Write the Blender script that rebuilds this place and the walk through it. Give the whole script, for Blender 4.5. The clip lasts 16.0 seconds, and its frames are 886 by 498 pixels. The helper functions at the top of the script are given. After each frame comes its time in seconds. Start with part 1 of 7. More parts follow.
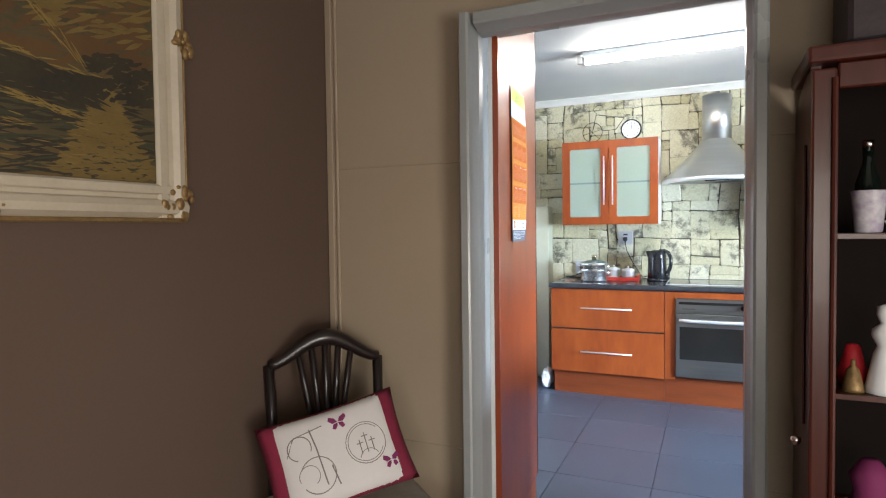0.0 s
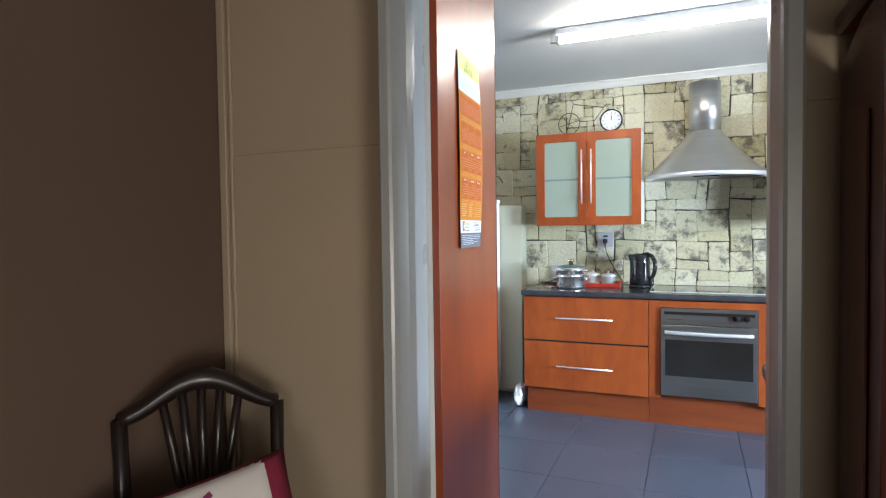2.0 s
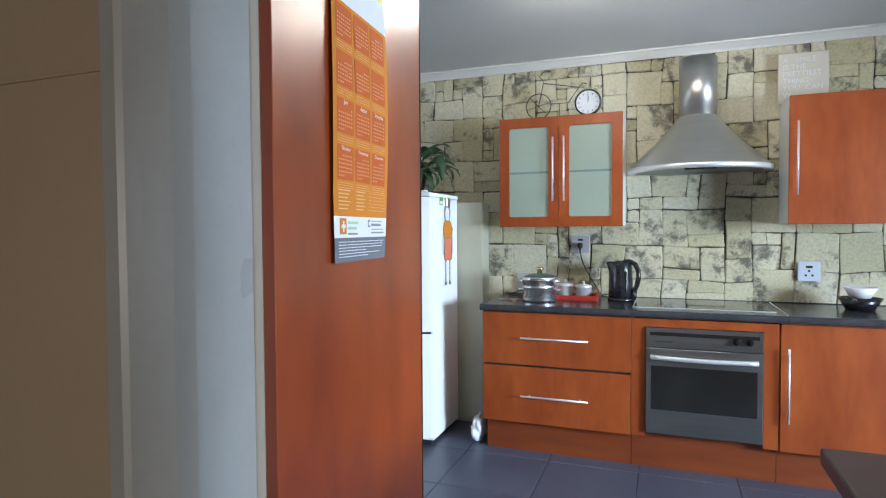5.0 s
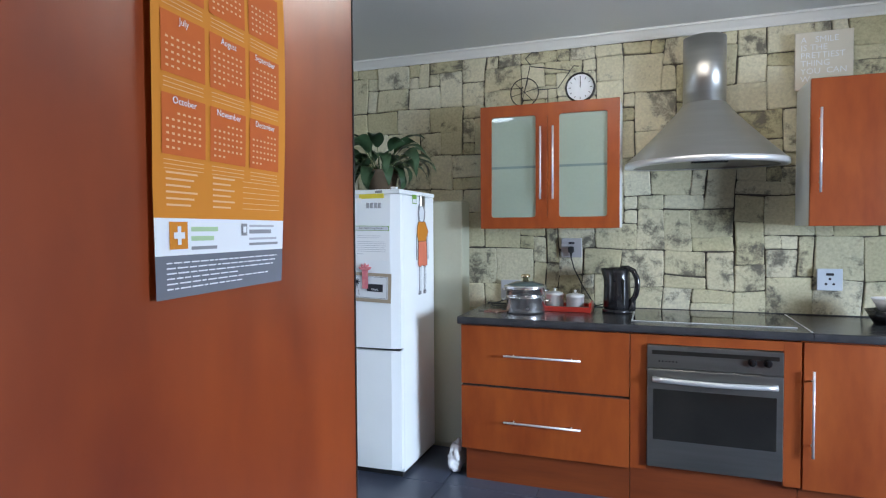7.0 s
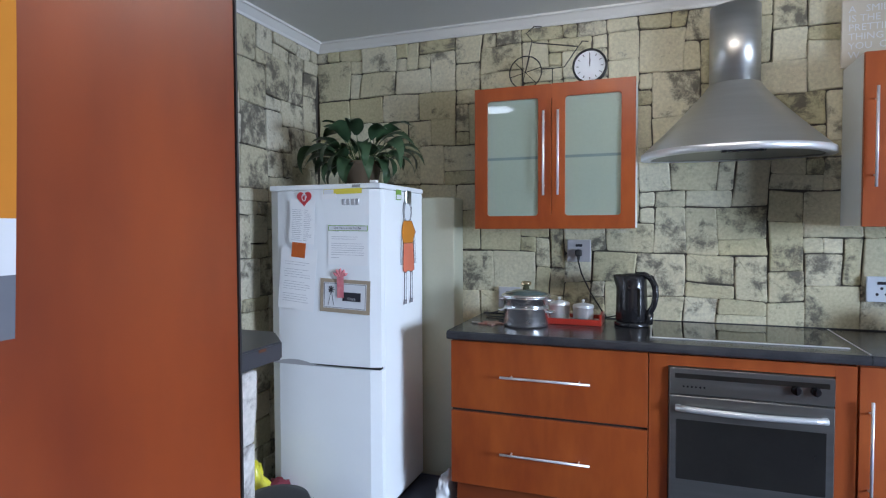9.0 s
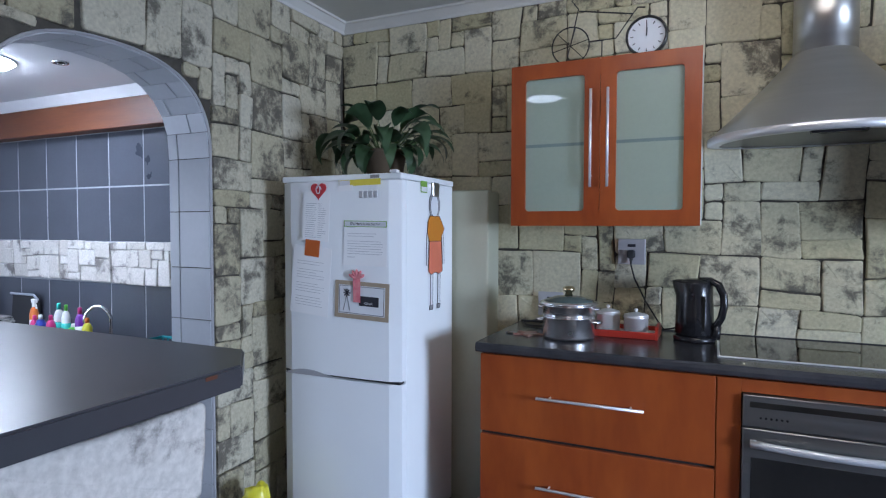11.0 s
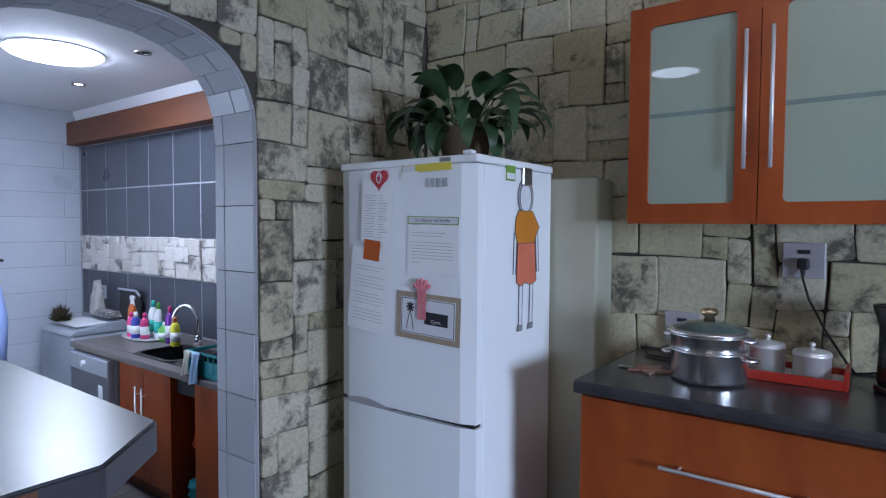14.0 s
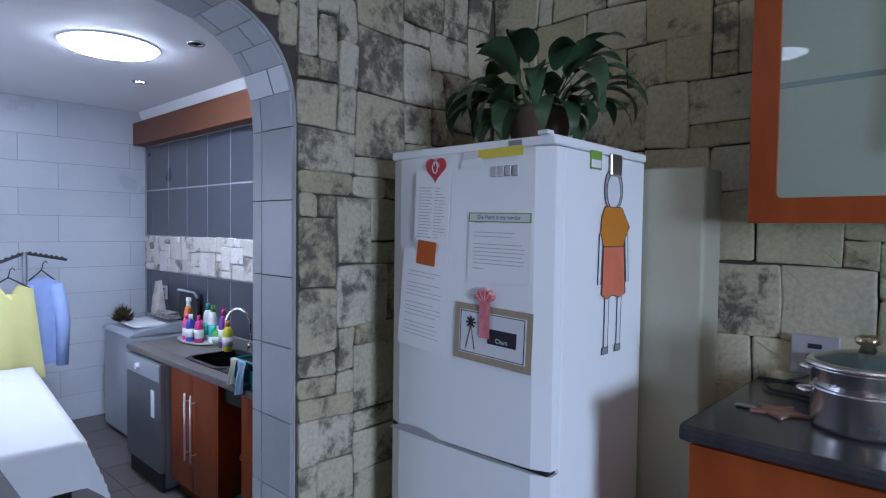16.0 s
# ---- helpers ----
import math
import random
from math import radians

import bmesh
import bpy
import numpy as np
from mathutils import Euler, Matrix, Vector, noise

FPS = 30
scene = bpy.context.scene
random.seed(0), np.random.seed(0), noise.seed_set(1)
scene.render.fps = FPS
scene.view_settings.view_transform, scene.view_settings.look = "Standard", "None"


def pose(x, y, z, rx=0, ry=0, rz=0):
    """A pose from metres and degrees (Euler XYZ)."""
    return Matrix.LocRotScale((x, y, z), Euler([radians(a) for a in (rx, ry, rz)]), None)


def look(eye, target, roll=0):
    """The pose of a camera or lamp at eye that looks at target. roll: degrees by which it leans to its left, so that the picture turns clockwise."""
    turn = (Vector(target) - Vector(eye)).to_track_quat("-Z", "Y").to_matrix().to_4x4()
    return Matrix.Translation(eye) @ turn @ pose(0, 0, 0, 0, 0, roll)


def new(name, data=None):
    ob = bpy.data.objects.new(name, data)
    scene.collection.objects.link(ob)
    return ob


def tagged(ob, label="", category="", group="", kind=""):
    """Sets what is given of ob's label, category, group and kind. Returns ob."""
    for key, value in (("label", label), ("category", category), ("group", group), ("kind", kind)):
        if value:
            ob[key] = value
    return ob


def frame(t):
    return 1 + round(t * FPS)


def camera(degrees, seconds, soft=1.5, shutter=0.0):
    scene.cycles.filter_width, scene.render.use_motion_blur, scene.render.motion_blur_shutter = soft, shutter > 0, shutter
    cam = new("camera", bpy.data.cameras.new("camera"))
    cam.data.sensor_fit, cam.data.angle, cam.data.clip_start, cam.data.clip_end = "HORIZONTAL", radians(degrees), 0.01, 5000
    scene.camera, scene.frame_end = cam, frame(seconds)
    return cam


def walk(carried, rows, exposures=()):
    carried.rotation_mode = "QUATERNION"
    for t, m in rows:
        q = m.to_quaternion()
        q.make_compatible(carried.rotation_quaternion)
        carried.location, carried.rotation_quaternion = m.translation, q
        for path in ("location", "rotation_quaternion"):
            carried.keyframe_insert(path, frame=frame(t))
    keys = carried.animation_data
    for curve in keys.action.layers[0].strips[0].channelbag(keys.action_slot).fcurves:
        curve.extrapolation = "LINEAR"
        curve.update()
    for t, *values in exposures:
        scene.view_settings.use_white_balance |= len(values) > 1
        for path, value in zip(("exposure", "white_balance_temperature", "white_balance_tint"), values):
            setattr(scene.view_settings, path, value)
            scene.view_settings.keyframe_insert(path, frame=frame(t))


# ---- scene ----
# camera and its walk
cam = camera(74.2, 16.0, soft=1.2)
ROWS = [
    # seconds, x, y, z, yaw, pitch, roll
    (0.0, 0.707, 0.018, 1.403, 24.61, -1.95, 0.73),
    (0.5, 0.706, 0.161, 1.389, 24.24, -1.82, 0.61),
    (1.0, 0.696, 0.289, 1.401, 23.87, -1.95, 0.71),
    (1.5, 0.671, 0.430, 1.414, 23.38, -1.99, 0.69),
    (2.0, 0.650, 0.555, 1.410, 22.94, -1.95, 0.79),
    (2.5, 0.631, 0.687, 1.407, 22.40, -1.98, 0.68),
    (3.0, 0.623, 0.845, 1.413, 21.95, -2.01, 0.52),
    (3.5, 0.627, 0.974, 1.412, 21.66, -2.02, 0.48),
    (4.0, 0.612, 1.087, 1.403, 21.37, -1.93, 0.48),
    (6.5, 0.488, 1.705, 1.426, 19.92, -1.98, 0.26),
    (7.0, 0.477, 1.807, 1.424, 19.68, -1.94, 0.33),
    (7.5, 0.448, 1.922, 1.418, 19.44, -1.94, 0.35),
    (8.0, 0.425, 2.041, 1.427, 19.33, -2.00, 0.30),
    (8.5, 0.409, 2.154, 1.431, 19.51, -2.04, 0.27),
    (11.0, 0.355, 2.622, 1.418, 24.83, -2.13, -0.10),
    (11.5, 0.315, 2.716, 1.439, 26.41, -2.46, -0.13),
    (12.0, 0.272, 2.806, 1.452, 28.18, -2.78, -0.12),
    (12.5, 0.245, 2.912, 1.435, 30.07, -2.55, -0.27),
    (13.0, 0.224, 3.032, 1.431, 32.15, -2.46, -0.24),
    (13.5, 0.217, 3.135, 1.424, 34.42, -2.42, -0.26),
    (14.0, 0.200, 3.205, 1.416, 36.61, -2.33, -0.32),
    (14.5, 0.155, 3.281, 1.404, 38.63, -2.25, -0.35),
    (15.0, 0.090, 3.357, 1.401, 40.17, -2.16, -0.48),
    (15.5, 0.032, 3.434, 1.398, 41.59, -2.05, -0.64),
    (16.0, -0.016, 3.484, 1.398, 43.04, -1.96, -0.74),
]
walk(cam, [(t, pose(x, y, z, 90 + pitch, roll, yaw)) for t, x, y, z, yaw, pitch, roll in ROWS],
     exposures=[(0.0, 1.0, 6400, 10), (1.0, 0.85, 6400, 10), (2.0, 0.70, 6400, 10), (4.0, 0.45, 6350, 11), (6.5, 0.05, 6400, 12), (8.5, -0.10, 6250, 15), (11.0, -0.48, 6000, 18), (13.5, -0.74, 5900, 20), (16.0, -0.90, 5900, 21)])

# world, sun and large lights
world = bpy.data.worlds.new("world")
scene.world = world
world.use_nodes = True
wn = world.node_tree.nodes
sky = wn.new("ShaderNodeTexSky")
sky.sky_type = "NISHITA"
sky.sun_disc = False
sky.sun_elevation = radians(38)
sky.sun_rotation = radians(150)
wn["Background"].inputs["Strength"].default_value = 0.1
world.node_tree.links.new(sky.outputs["Color"], wn["Background"].inputs["Color"])


def lamp(name, kind, m, energy, color, **sizes):
    data = bpy.data.lights.new(name, kind)
    data.energy, data.color = energy, color
    if kind == "AREA":
        data.shape = "RECTANGLE"
        data.size, data.size_y = sizes["size"], sizes["size_y"]
        data.spread = radians(sizes["spread"])
    if kind == "SUN":
        data.angle = sizes["angle"]
    ob = new(name, data)
    ob.matrix_world = m
    return ob


lamp("sun", "SUN", look((0, 0, 8), (-1.2, 3.0, 0)), 1.0, (1.0, 0.97, 0.93), angle=radians(10))
lamp("kitchen_window_light", "AREA", look((4.54, 2.78, 1.40), (-1.1, 4.65, 0.10)), 92, (0.66, 0.82, 1.0), size=1.0, size_y=1.0, spread=85)
lamp("dining_window_light", "AREA", look((2.84, -1.0, 0.85), (-0.7, 1.0, 0.10)), 35, (1.0, 0.93, 0.85), size=0.9, size_y=1.1, spread=170)
# Fill light added to brighten the doorway wall; no south window is known.
lamp("dining_south_window_light", "AREA", look((1.3, -1.46, 1.30), (0.1, 1.5, 0.60)), 9, (1.0, 0.94, 0.87), size=1.1, size_y=0.9, spread=170)
# Fill light added for the utility room; its south window is unseen and assumed.
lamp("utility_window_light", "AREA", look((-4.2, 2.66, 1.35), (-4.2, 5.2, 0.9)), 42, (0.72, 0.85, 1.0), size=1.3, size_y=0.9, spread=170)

# ---------------------------------------------------------------- helpers
ORIGIN = {}


def thing(name, label="", category="", at=(0, 0, 0), turn=0.0, group="", kind=""):
    """An empty at the base of a thing; its parts are added with part()."""
    ob = new(name)
    ob.empty_display_size = 0.05
    ob.matrix_basis = pose(at[0], at[1], at[2], 0, 0, turn)
    ORIGIN[ob] = Vector(at) if turn == 0.0 else Vector((0, 0, 0))
    return tagged(ob, label, category, group, kind)


def part(name, bm, material, parent=None, label="", smooth=False, kind=""):
    """Links a bmesh as one mesh object under a thing or a part. Points are in the world, or local to a turned thing."""
    o = ORIGIN.get(parent, Vector((0, 0, 0)))
    if o.length > 0:
        bmesh.ops.translate(bm, verts=bm.verts, vec=-o)
    me = bpy.data.meshes.new(name)
    bm.to_mesh(me)
    bm.free()
    if smooth:
        for p in me.polygons:
            p.use_smooth = True
    me.materials.append(material)
    ob = new(name, me)
    if parent is not None:
        ob.parent = parent
        ORIGIN[ob] = o
    return tagged(ob, label, kind=kind)


def solid(name, bm, material, label, category, group="", kind="", smooth=False):
    """A thing that is one mesh, in world coordinates."""
    ob = part(name, bm, material, None, smooth=smooth)
    ORIGIN[ob] = Vector((0, 0, 0))
    return tagged(ob, label, category, group, kind)


def box(x0, x1, y0, y1, z0, z1, bevel=0.0, bm=None, seg=1):
    own = bmesh.new()
    m = Matrix.Translation(((x0 + x1) / 2, (y0 + y1) / 2, (z0 + z1) / 2)) @ Matrix.Diagonal((abs(x1 - x0), abs(y1 - y0), abs(z1 - z0), 1))
    bmesh.ops.create_cube(own, size=1, matrix=m)
    if bevel:
        bmesh.ops.bevel(own, geom=own.edges[:], offset=bevel, segments=seg, profile=0.5, affect="EDGES")
    return own if bm is None else merge(bm, own)


def merge(bm, other):
    me = bpy.data.meshes.new("temp")
    other.to_mesh(me)
    other.free()
    bm.from_mesh(me)
    bpy.data.meshes.remove(me)
    return bm


def lathe(profile, center=(0, 0, 0), seg=28, sx=1.0, sy=1.0, arc=None, bm=None):
    """Revolves (radius, height) pairs about a vertical axis."""
    own = bmesh.new()
    full = arc is None
    a0, a1 = (0, 2 * math.pi) if full else arc
    n = seg if full else seg + 1
    rings = []
    for r, h in profile:
        rings.append([own.verts.new((center[0] + sx * r * math.cos(a0 + (a1 - a0) * i / seg), center[1] + sy * r * math.sin(a0 + (a1 - a0) * i / seg), center[2] + h)) for i in range(n)])
    for p, q in zip(rings, rings[1:]):
        for i in range(seg):
            j = (i + 1) % n
            own.faces.new((p[i], p[j], q[j], q[i]))
    if full:
        for ring, r in ((rings[0], profile[0][0]), (rings[-1], profile[-1][0])):
            if r > 1e-5:
                own.faces.new(ring)
    bmesh.ops.remove_doubles(own, verts=own.verts, dist=1e-5)
    bmesh.ops.recalc_face_normals(own, faces=own.faces)
    return own if bm is None else merge(bm, own)


def tube(points, r, seg=8, bm=None, closed=False):
    """A round bar along points; r may be one radius or one for each point."""
    own = bmesh.new()
    pts = [Vector(p) for p in points]
    rs = [r] * len(pts) if isinstance(r, (int, float)) else r
    rings = []
    side = None
    for i, p in enumerate(pts):
        a = pts[i - 1] if (i or closed) else p
        b = pts[(i + 1) % len(pts)] if (i + 1 < len(pts) or closed) else p
        d = (b - a).normalized()
        if side is None:
            side = d.orthogonal().normalized()
        side = (side - d * side.dot(d)).normalized()
        up = d.cross(side)
        rings.append([own.verts.new(p + rs[i] * (math.cos(2 * math.pi * k / seg) * side + math.sin(2 * math.pi * k / seg) * up)) for k in range(seg)])
    pairs = list(zip(rings, rings[1:])) + ([(rings[-1], rings[0])] if closed else [])
    for p, q in pairs:
        for k in range(seg):
            own.faces.new((p[k], p[(k + 1) % seg], q[(k + 1) % seg], q[k]))
    if not closed:
        own.faces.new(rings[0]), own.faces.new(rings[-1])
    bmesh.ops.recalc_face_normals(own, faces=own.faces)
    return own if bm is None else merge(bm, own)


def prism(outline, axis, a, b, bm=None):
    """An outline of 2D points drawn out along an axis from a to b. Outline axes are the other two, in order."""
    own = bmesh.new()

    def at(p, h):
        return {"x": (h, p[0], p[1]), "y": (p[0], h, p[1]), "z": (p[0], p[1], h)}[axis]
    lo = [own.verts.new(at(p, a)) for p in outline]
    hi = [own.verts.new(at(p, b)) for p in outline]
    n = len(outline)
    for i in range(n):
        own.faces.new((lo[i], lo[(i + 1) % n], hi[(i + 1) % n], hi[i]))
    own.faces.new(lo), own.faces.new(hi)
    bmesh.ops.recalc_face_normals(own, faces=own.faces)
    return own if bm is None else merge(bm, own)


def rounded(x0, x1, z0, z1, r, n=5):
    pts = []
    for cx, cz, a in ((x1 - r, z1 - r, 0), (x0 + r, z1 - r, 90), (x0 + r, z0 + r, 180), (x1 - r, z0 + r, 270)):
        for i in range(n + 1):
            t = radians(a + 90 * i / n)
            pts.append((cx + r * math.cos(t), cz + r * math.sin(t)))
    return pts


def ring_frame(x0, x1, z0, z1, w, r, y0, y1):
    """A door frame in the xz plane, with a rounded opening."""
    bm = bmesh.new()
    n = 5
    inner = rounded(x0 + w, x1 - w, z0 + w, z1 - w, r, n)
    outer = []
    for i, (x, z) in enumerate(inner):
        c = i // (n + 1)
        k = i % (n + 1)
        cx, cz = ((x1, z1), (x0, z1), (x0, z0), (x1, z0))[c]
        if c == 0:
            p = (x1, z) if k < n / 2 else (x, z1)
        elif c == 1:
            p = (x, z1) if k < n / 2 else (x0, z)
        elif c == 2:
            p = (x0, z) if k < n / 2 else (x, z0)
        else:
            p = (x, z0) if k < n / 2 else (x1, z)
        outer.append(p)
    m = len(inner)
    vs = [[bm.verts.new((p[0], y, p[1])) for p in ring] for ring, y in ((inner, y0), (outer, y0), (outer, y1), (inner, y1))]
    for a, b in ((0, 1), (1, 2), (2, 3), (3, 0)):
        for i in range(m):
            j = (i + 1) % m
            try:
                bm.faces.new((vs[a][i], vs[a][j], vs[b][j], vs[b][i]))
            except ValueError:
                pass
    # square corners
    for c, (cx, cz) in enumerate(((x1, z1), (x0, z1), (x0, z0), (x1, z0))):
        i = c * (n + 1) + n // 2
        for k, y in ((1, y0), (2, y1)):
            v = bm.verts.new((cx, y, cz))
            bm.faces.new((vs[k][i], vs[k][i + 1], v))
    bmesh.ops.recalc_face_normals(bm, faces=bm.faces)
    return bm


def text_mesh(body, size, m, material, parent, name="lettering", align="LEFT", spacing=1.0):
    """Lettering in the built-in font as a thin mesh; m maps the text plane into the world."""
    cu = bpy.data.curves.new("letters", "FONT")
    cu.body, cu.size, cu.align_x, cu.resolution_u, cu.space_line = body, size, align, 2, spacing
    ob = bpy.data.objects.new("letters", cu)
    me = bpy.data.meshes.new_from_object(ob)
    bm = bmesh.new()
    bm.from_mesh(me)
    bmesh.ops.transform(bm, matrix=m, verts=bm.verts)
    bpy.data.objects.remove(ob)
    bpy.data.curves.remove(cu)
    bpy.data.meshes.remove(me)
    return part(name, bm, material, parent)


# ---------------------------------------------------------------- materials
def material(name, base, second=None, rough=0.5, metal=0.0, scale=6.0, fine=60.0, bump=0.0, stretch=(1, 1, 1), mix=0.5, coat=0.0, vary=0.0, rough_vary=0.08):
    """Two-scale noise between two colours, with fine relief."""
    mat = bpy.data.materials.new(name)
    mat.use_nodes = True
    nt = mat.node_tree
    n, link = nt.nodes, nt.links.new
    bsdf = n["Principled BSDF"]
    second = second or tuple(c * 0.82 for c in base)
    co = n.new("ShaderNodeTexCoord")
    mp = n.new("ShaderNodeMapping")
    mp.inputs["Scale"].default_value = stretch
    link(co.outputs["Object"], mp.inputs["Vector"])
    big = n.new("ShaderNodeTexNoise")
    big.inputs["Scale"].default_value, big.inputs["Detail"].default_value = scale, 4
    small = n.new("ShaderNodeTexNoise")
    small.inputs["Scale"].default_value, small.inputs["Detail"].default_value = fine, 3
    link(mp.outputs["Vector"], big.inputs["Vector"])
    link(mp.outputs["Vector"], small.inputs["Vector"])
    add = n.new("ShaderNodeMath")
    add.operation = "MULTIPLY_ADD"
    add.inputs[1].default_value = 0.35
    link(small.outputs["Fac"], add.inputs[0])
    link(big.outputs["Fac"], add.inputs[2])
    ramp = n.new("ShaderNodeMapRange")
    ramp.inputs["From Min"].default_value, ramp.inputs["From Max"].default_value = 0.40 + 0.3 * (0.5 - mix), 0.95 + 0.3 * (0.5 - mix)
    link(add.outputs[0], ramp.inputs["Value"])
    col = n.new("ShaderNodeMix")
    col.data_type = "RGBA"
    col.inputs["A"].default_value, col.inputs["B"].default_value = (*base, 1), (*second, 1)
    link(ramp.outputs["Result"], col.inputs["Factor"])
    out = col.outputs["Result"]
    if vary:
        info = n.new("ShaderNodeObjectInfo")
        hsv = n.new("ShaderNodeHueSaturation")
        mr = n.new("ShaderNodeMapRange")
        mr.inputs["To Min"].default_value, mr.inputs["To Max"].default_value = 1 - vary, 1 + vary
        link(info.outputs["Random"], mr.inputs["Value"])
        link(mr.outputs["Result"], hsv.inputs["Value"])
        link(out, hsv.inputs["Color"])
        out = hsv.outputs["Color"]
    link(out, bsdf.inputs["Base Color"])
    rr = n.new("ShaderNodeMapRange")
    rr.inputs["To Min"].default_value, rr.inputs["To Max"].default_value = max(0.02, rough - rough_vary), min(1, rough + rough_vary)
    link(big.outputs["Fac"], rr.inputs["Value"])
    link(rr.outputs["Result"], bsdf.inputs["Roughness"])
    bsdf.inputs["Metallic"].default_value = metal
    bsdf.inputs["Coat Weight"].default_value = coat
    if bump:
        b = n.new("ShaderNodeBump")
        b.inputs["Strength"].default_value, b.inputs["Distance"].default_value = bump, 0.004
        link(add.outputs[0], b.inputs["Height"])
        link(b.outputs["Normal"], bsdf.inputs["Normal"])
    return mat


def stone_material(name, light, dark, edge_scale=9.0, stain=0.55):
    """Cast stone cladding: cream face, tone varied stone by stone, smoky dark blotches and pitted relief."""
    mat = bpy.data.materials.new(name)
    mat.use_nodes = True
    nt = mat.node_tree
    n, link = nt.nodes, nt.links.new
    bsdf = n["Principled BSDF"]
    co = n.new("ShaderNodeTexCoord")
    info = n.new("ShaderNodeObjectInfo")
    off = n.new("ShaderNodeVectorMath")
    off.operation = "MULTIPLY_ADD"
    off.inputs[1].default_value = (3.1, 1.7, 2.3)
    comb = n.new("ShaderNodeCombineXYZ")
    for k in range(3):
        link(info.outputs["Random"], comb.inputs[k])
    link(comb.outputs[0], off.inputs[0])
    link(co.outputs["Object"], off.inputs[2])
    a = n.new("ShaderNodeTexNoise")
    a.inputs["Scale"].default_value, a.inputs["Detail"].default_value, a.inputs["Roughness"].default_value, a.inputs["Distortion"].default_value = edge_scale, 10, 0.74, 0.25
    b = n.new("ShaderNodeTexNoise")
    b.inputs["Scale"].default_value, b.inputs["Detail"].default_value, b.inputs["Roughness"].default_value = 3.5, 3, 0.5
    c = n.new("ShaderNodeTexNoise")
    c.inputs["Scale"].default_value, c.inputs["Detail"].default_value = 70, 4
    for t in (a, b, c):
        link(off.outputs[0], t.inputs["Vector"])
    prod = n.new("ShaderNodeMath")
    prod.operation = "MULTIPLY_ADD"
    prod.inputs[1].default_value = 0.75
    link(b.outputs["Fac"], prod.inputs[0])
    link(a.outputs["Fac"], prod.inputs[2])
    fac = n.new("ShaderNodeMapRange")
    fac.interpolation_type = "SMOOTHSTEP"
    fac.inputs["From Min"].default_value, fac.inputs["From Max"].default_value = 1.40 - stain, 1.60 - stain
    fac.inputs["To Max"].default_value = 0.85
    link(prod.outputs[0], fac.inputs["Value"])
    tone = n.new("ShaderNodeHueSaturation")
    tone.inputs["Color"].default_value = (*light, 1)
    vv = n.new("ShaderNodeMapRange")
    vv.inputs["To Min"].default_value, vv.inputs["To Max"].default_value = 0.80, 1.10
    ss = n.new("ShaderNodeMapRange")
    ss.inputs["To Min"].default_value, ss.inputs["To Max"].default_value = 1.20, 0.78
    link(info.outputs["Random"], vv.inputs["Value"])
    link(info.outputs["Random"], ss.inputs["Value"])
    link(vv.outputs["Result"], tone.inputs["Value"])
    link(ss.outputs["Result"], tone.inputs["Saturation"])
    grain = n.new("ShaderNodeMix")
    grain.data_type, grain.blend_type = "RGBA", "MULTIPLY"
    grain.inputs["Factor"].default_value = 0.5
    link(tone.outputs["Color"], grain.inputs["A"])
    link(c.outputs["Fac"], grain.inputs["B"])
    mixc = n.new("ShaderNodeMix")
    mixc.data_type = "RGBA"
    mixc.inputs["B"].default_value = (*dark, 1)
    link(grain.outputs["Result"], mixc.inputs["A"])
    link(fac.outputs["Result"], mixc.inputs["Factor"])
    link(mixc.outputs["Result"], bsdf.inputs["Base Color"])
    bsdf.inputs["Roughness"].default_value = 0.75
    bp = n.new("ShaderNodeBump")
    bp.inputs["Strength"].default_value, bp.inputs["Distance"].default_value = 0.75, 0.012
    rel = n.new("ShaderNodeMath")
    rel.operation = "MULTIPLY_ADD"
    rel.inputs[1].default_value = 0.12
    link(c.outputs["Fac"], rel.inputs[0])
    link(a.outputs["Fac"], rel.inputs[2])
    link(rel.outputs[0], bp.inputs["Height"])
    link(bp.outputs["Normal"], bsdf.inputs["Normal"])
    return mat


def glow(name, color, strength):
    mat = bpy.data.materials.new(name)
    mat.use_nodes = True
    bsdf = mat.node_tree.nodes["Principled BSDF"]
    bsdf.inputs["Base Color"].default_value = (0.8, 0.8, 0.8, 1)
    bsdf.inputs["Emission Color"].default_value = (*color, 1)
    bsdf.inputs["Emission Strength"].default_value = strength
    return mat


def glass(name, color, rough, transmission=1.0):
    mat = material(name, color, rough=rough, rough_vary=0.01)
    mat.node_tree.nodes["Principled BSDF"].inputs["Transmission Weight"].default_value = transmission
    return mat


STONE = stone_material("cast_stone", (0.75, 0.695, 0.475), (0.060, 0.052, 0.046), 12.0, 0.51)
# Denser blotches, plus a darker base tone that paints the west wall's weaker light.
STONE_STAINED_DIM = stone_material("smoky_dim_cast_stone", (0.66, 0.60, 0.43), (0.060, 0.050, 0.042), 12.0, 0.55)
STONE_PALE = stone_material("pale_stone", (0.78, 0.745, 0.69), (0.11, 0.095, 0.09), 7.0, 0.50)
JOINT = material("dark_joint", (0.05, 0.044, 0.036), (0.10, 0.09, 0.072), 0.95, scale=20, bump=0.4)
TAUPE = material("taupe_wall_paint", (0.097, 0.062, 0.044), (0.114, 0.074, 0.053), 0.88, scale=2, fine=90, bump=0.12)
BEIGE = material("beige_board_paint", (0.32, 0.255, 0.180), (0.355, 0.283, 0.200), 0.7, scale=2, fine=80, bump=0.1)
PLASTER = material("white_plaster", (0.66, 0.65, 0.63), (0.72, 0.71, 0.69), 0.7, scale=2, fine=90, bump=0.08)
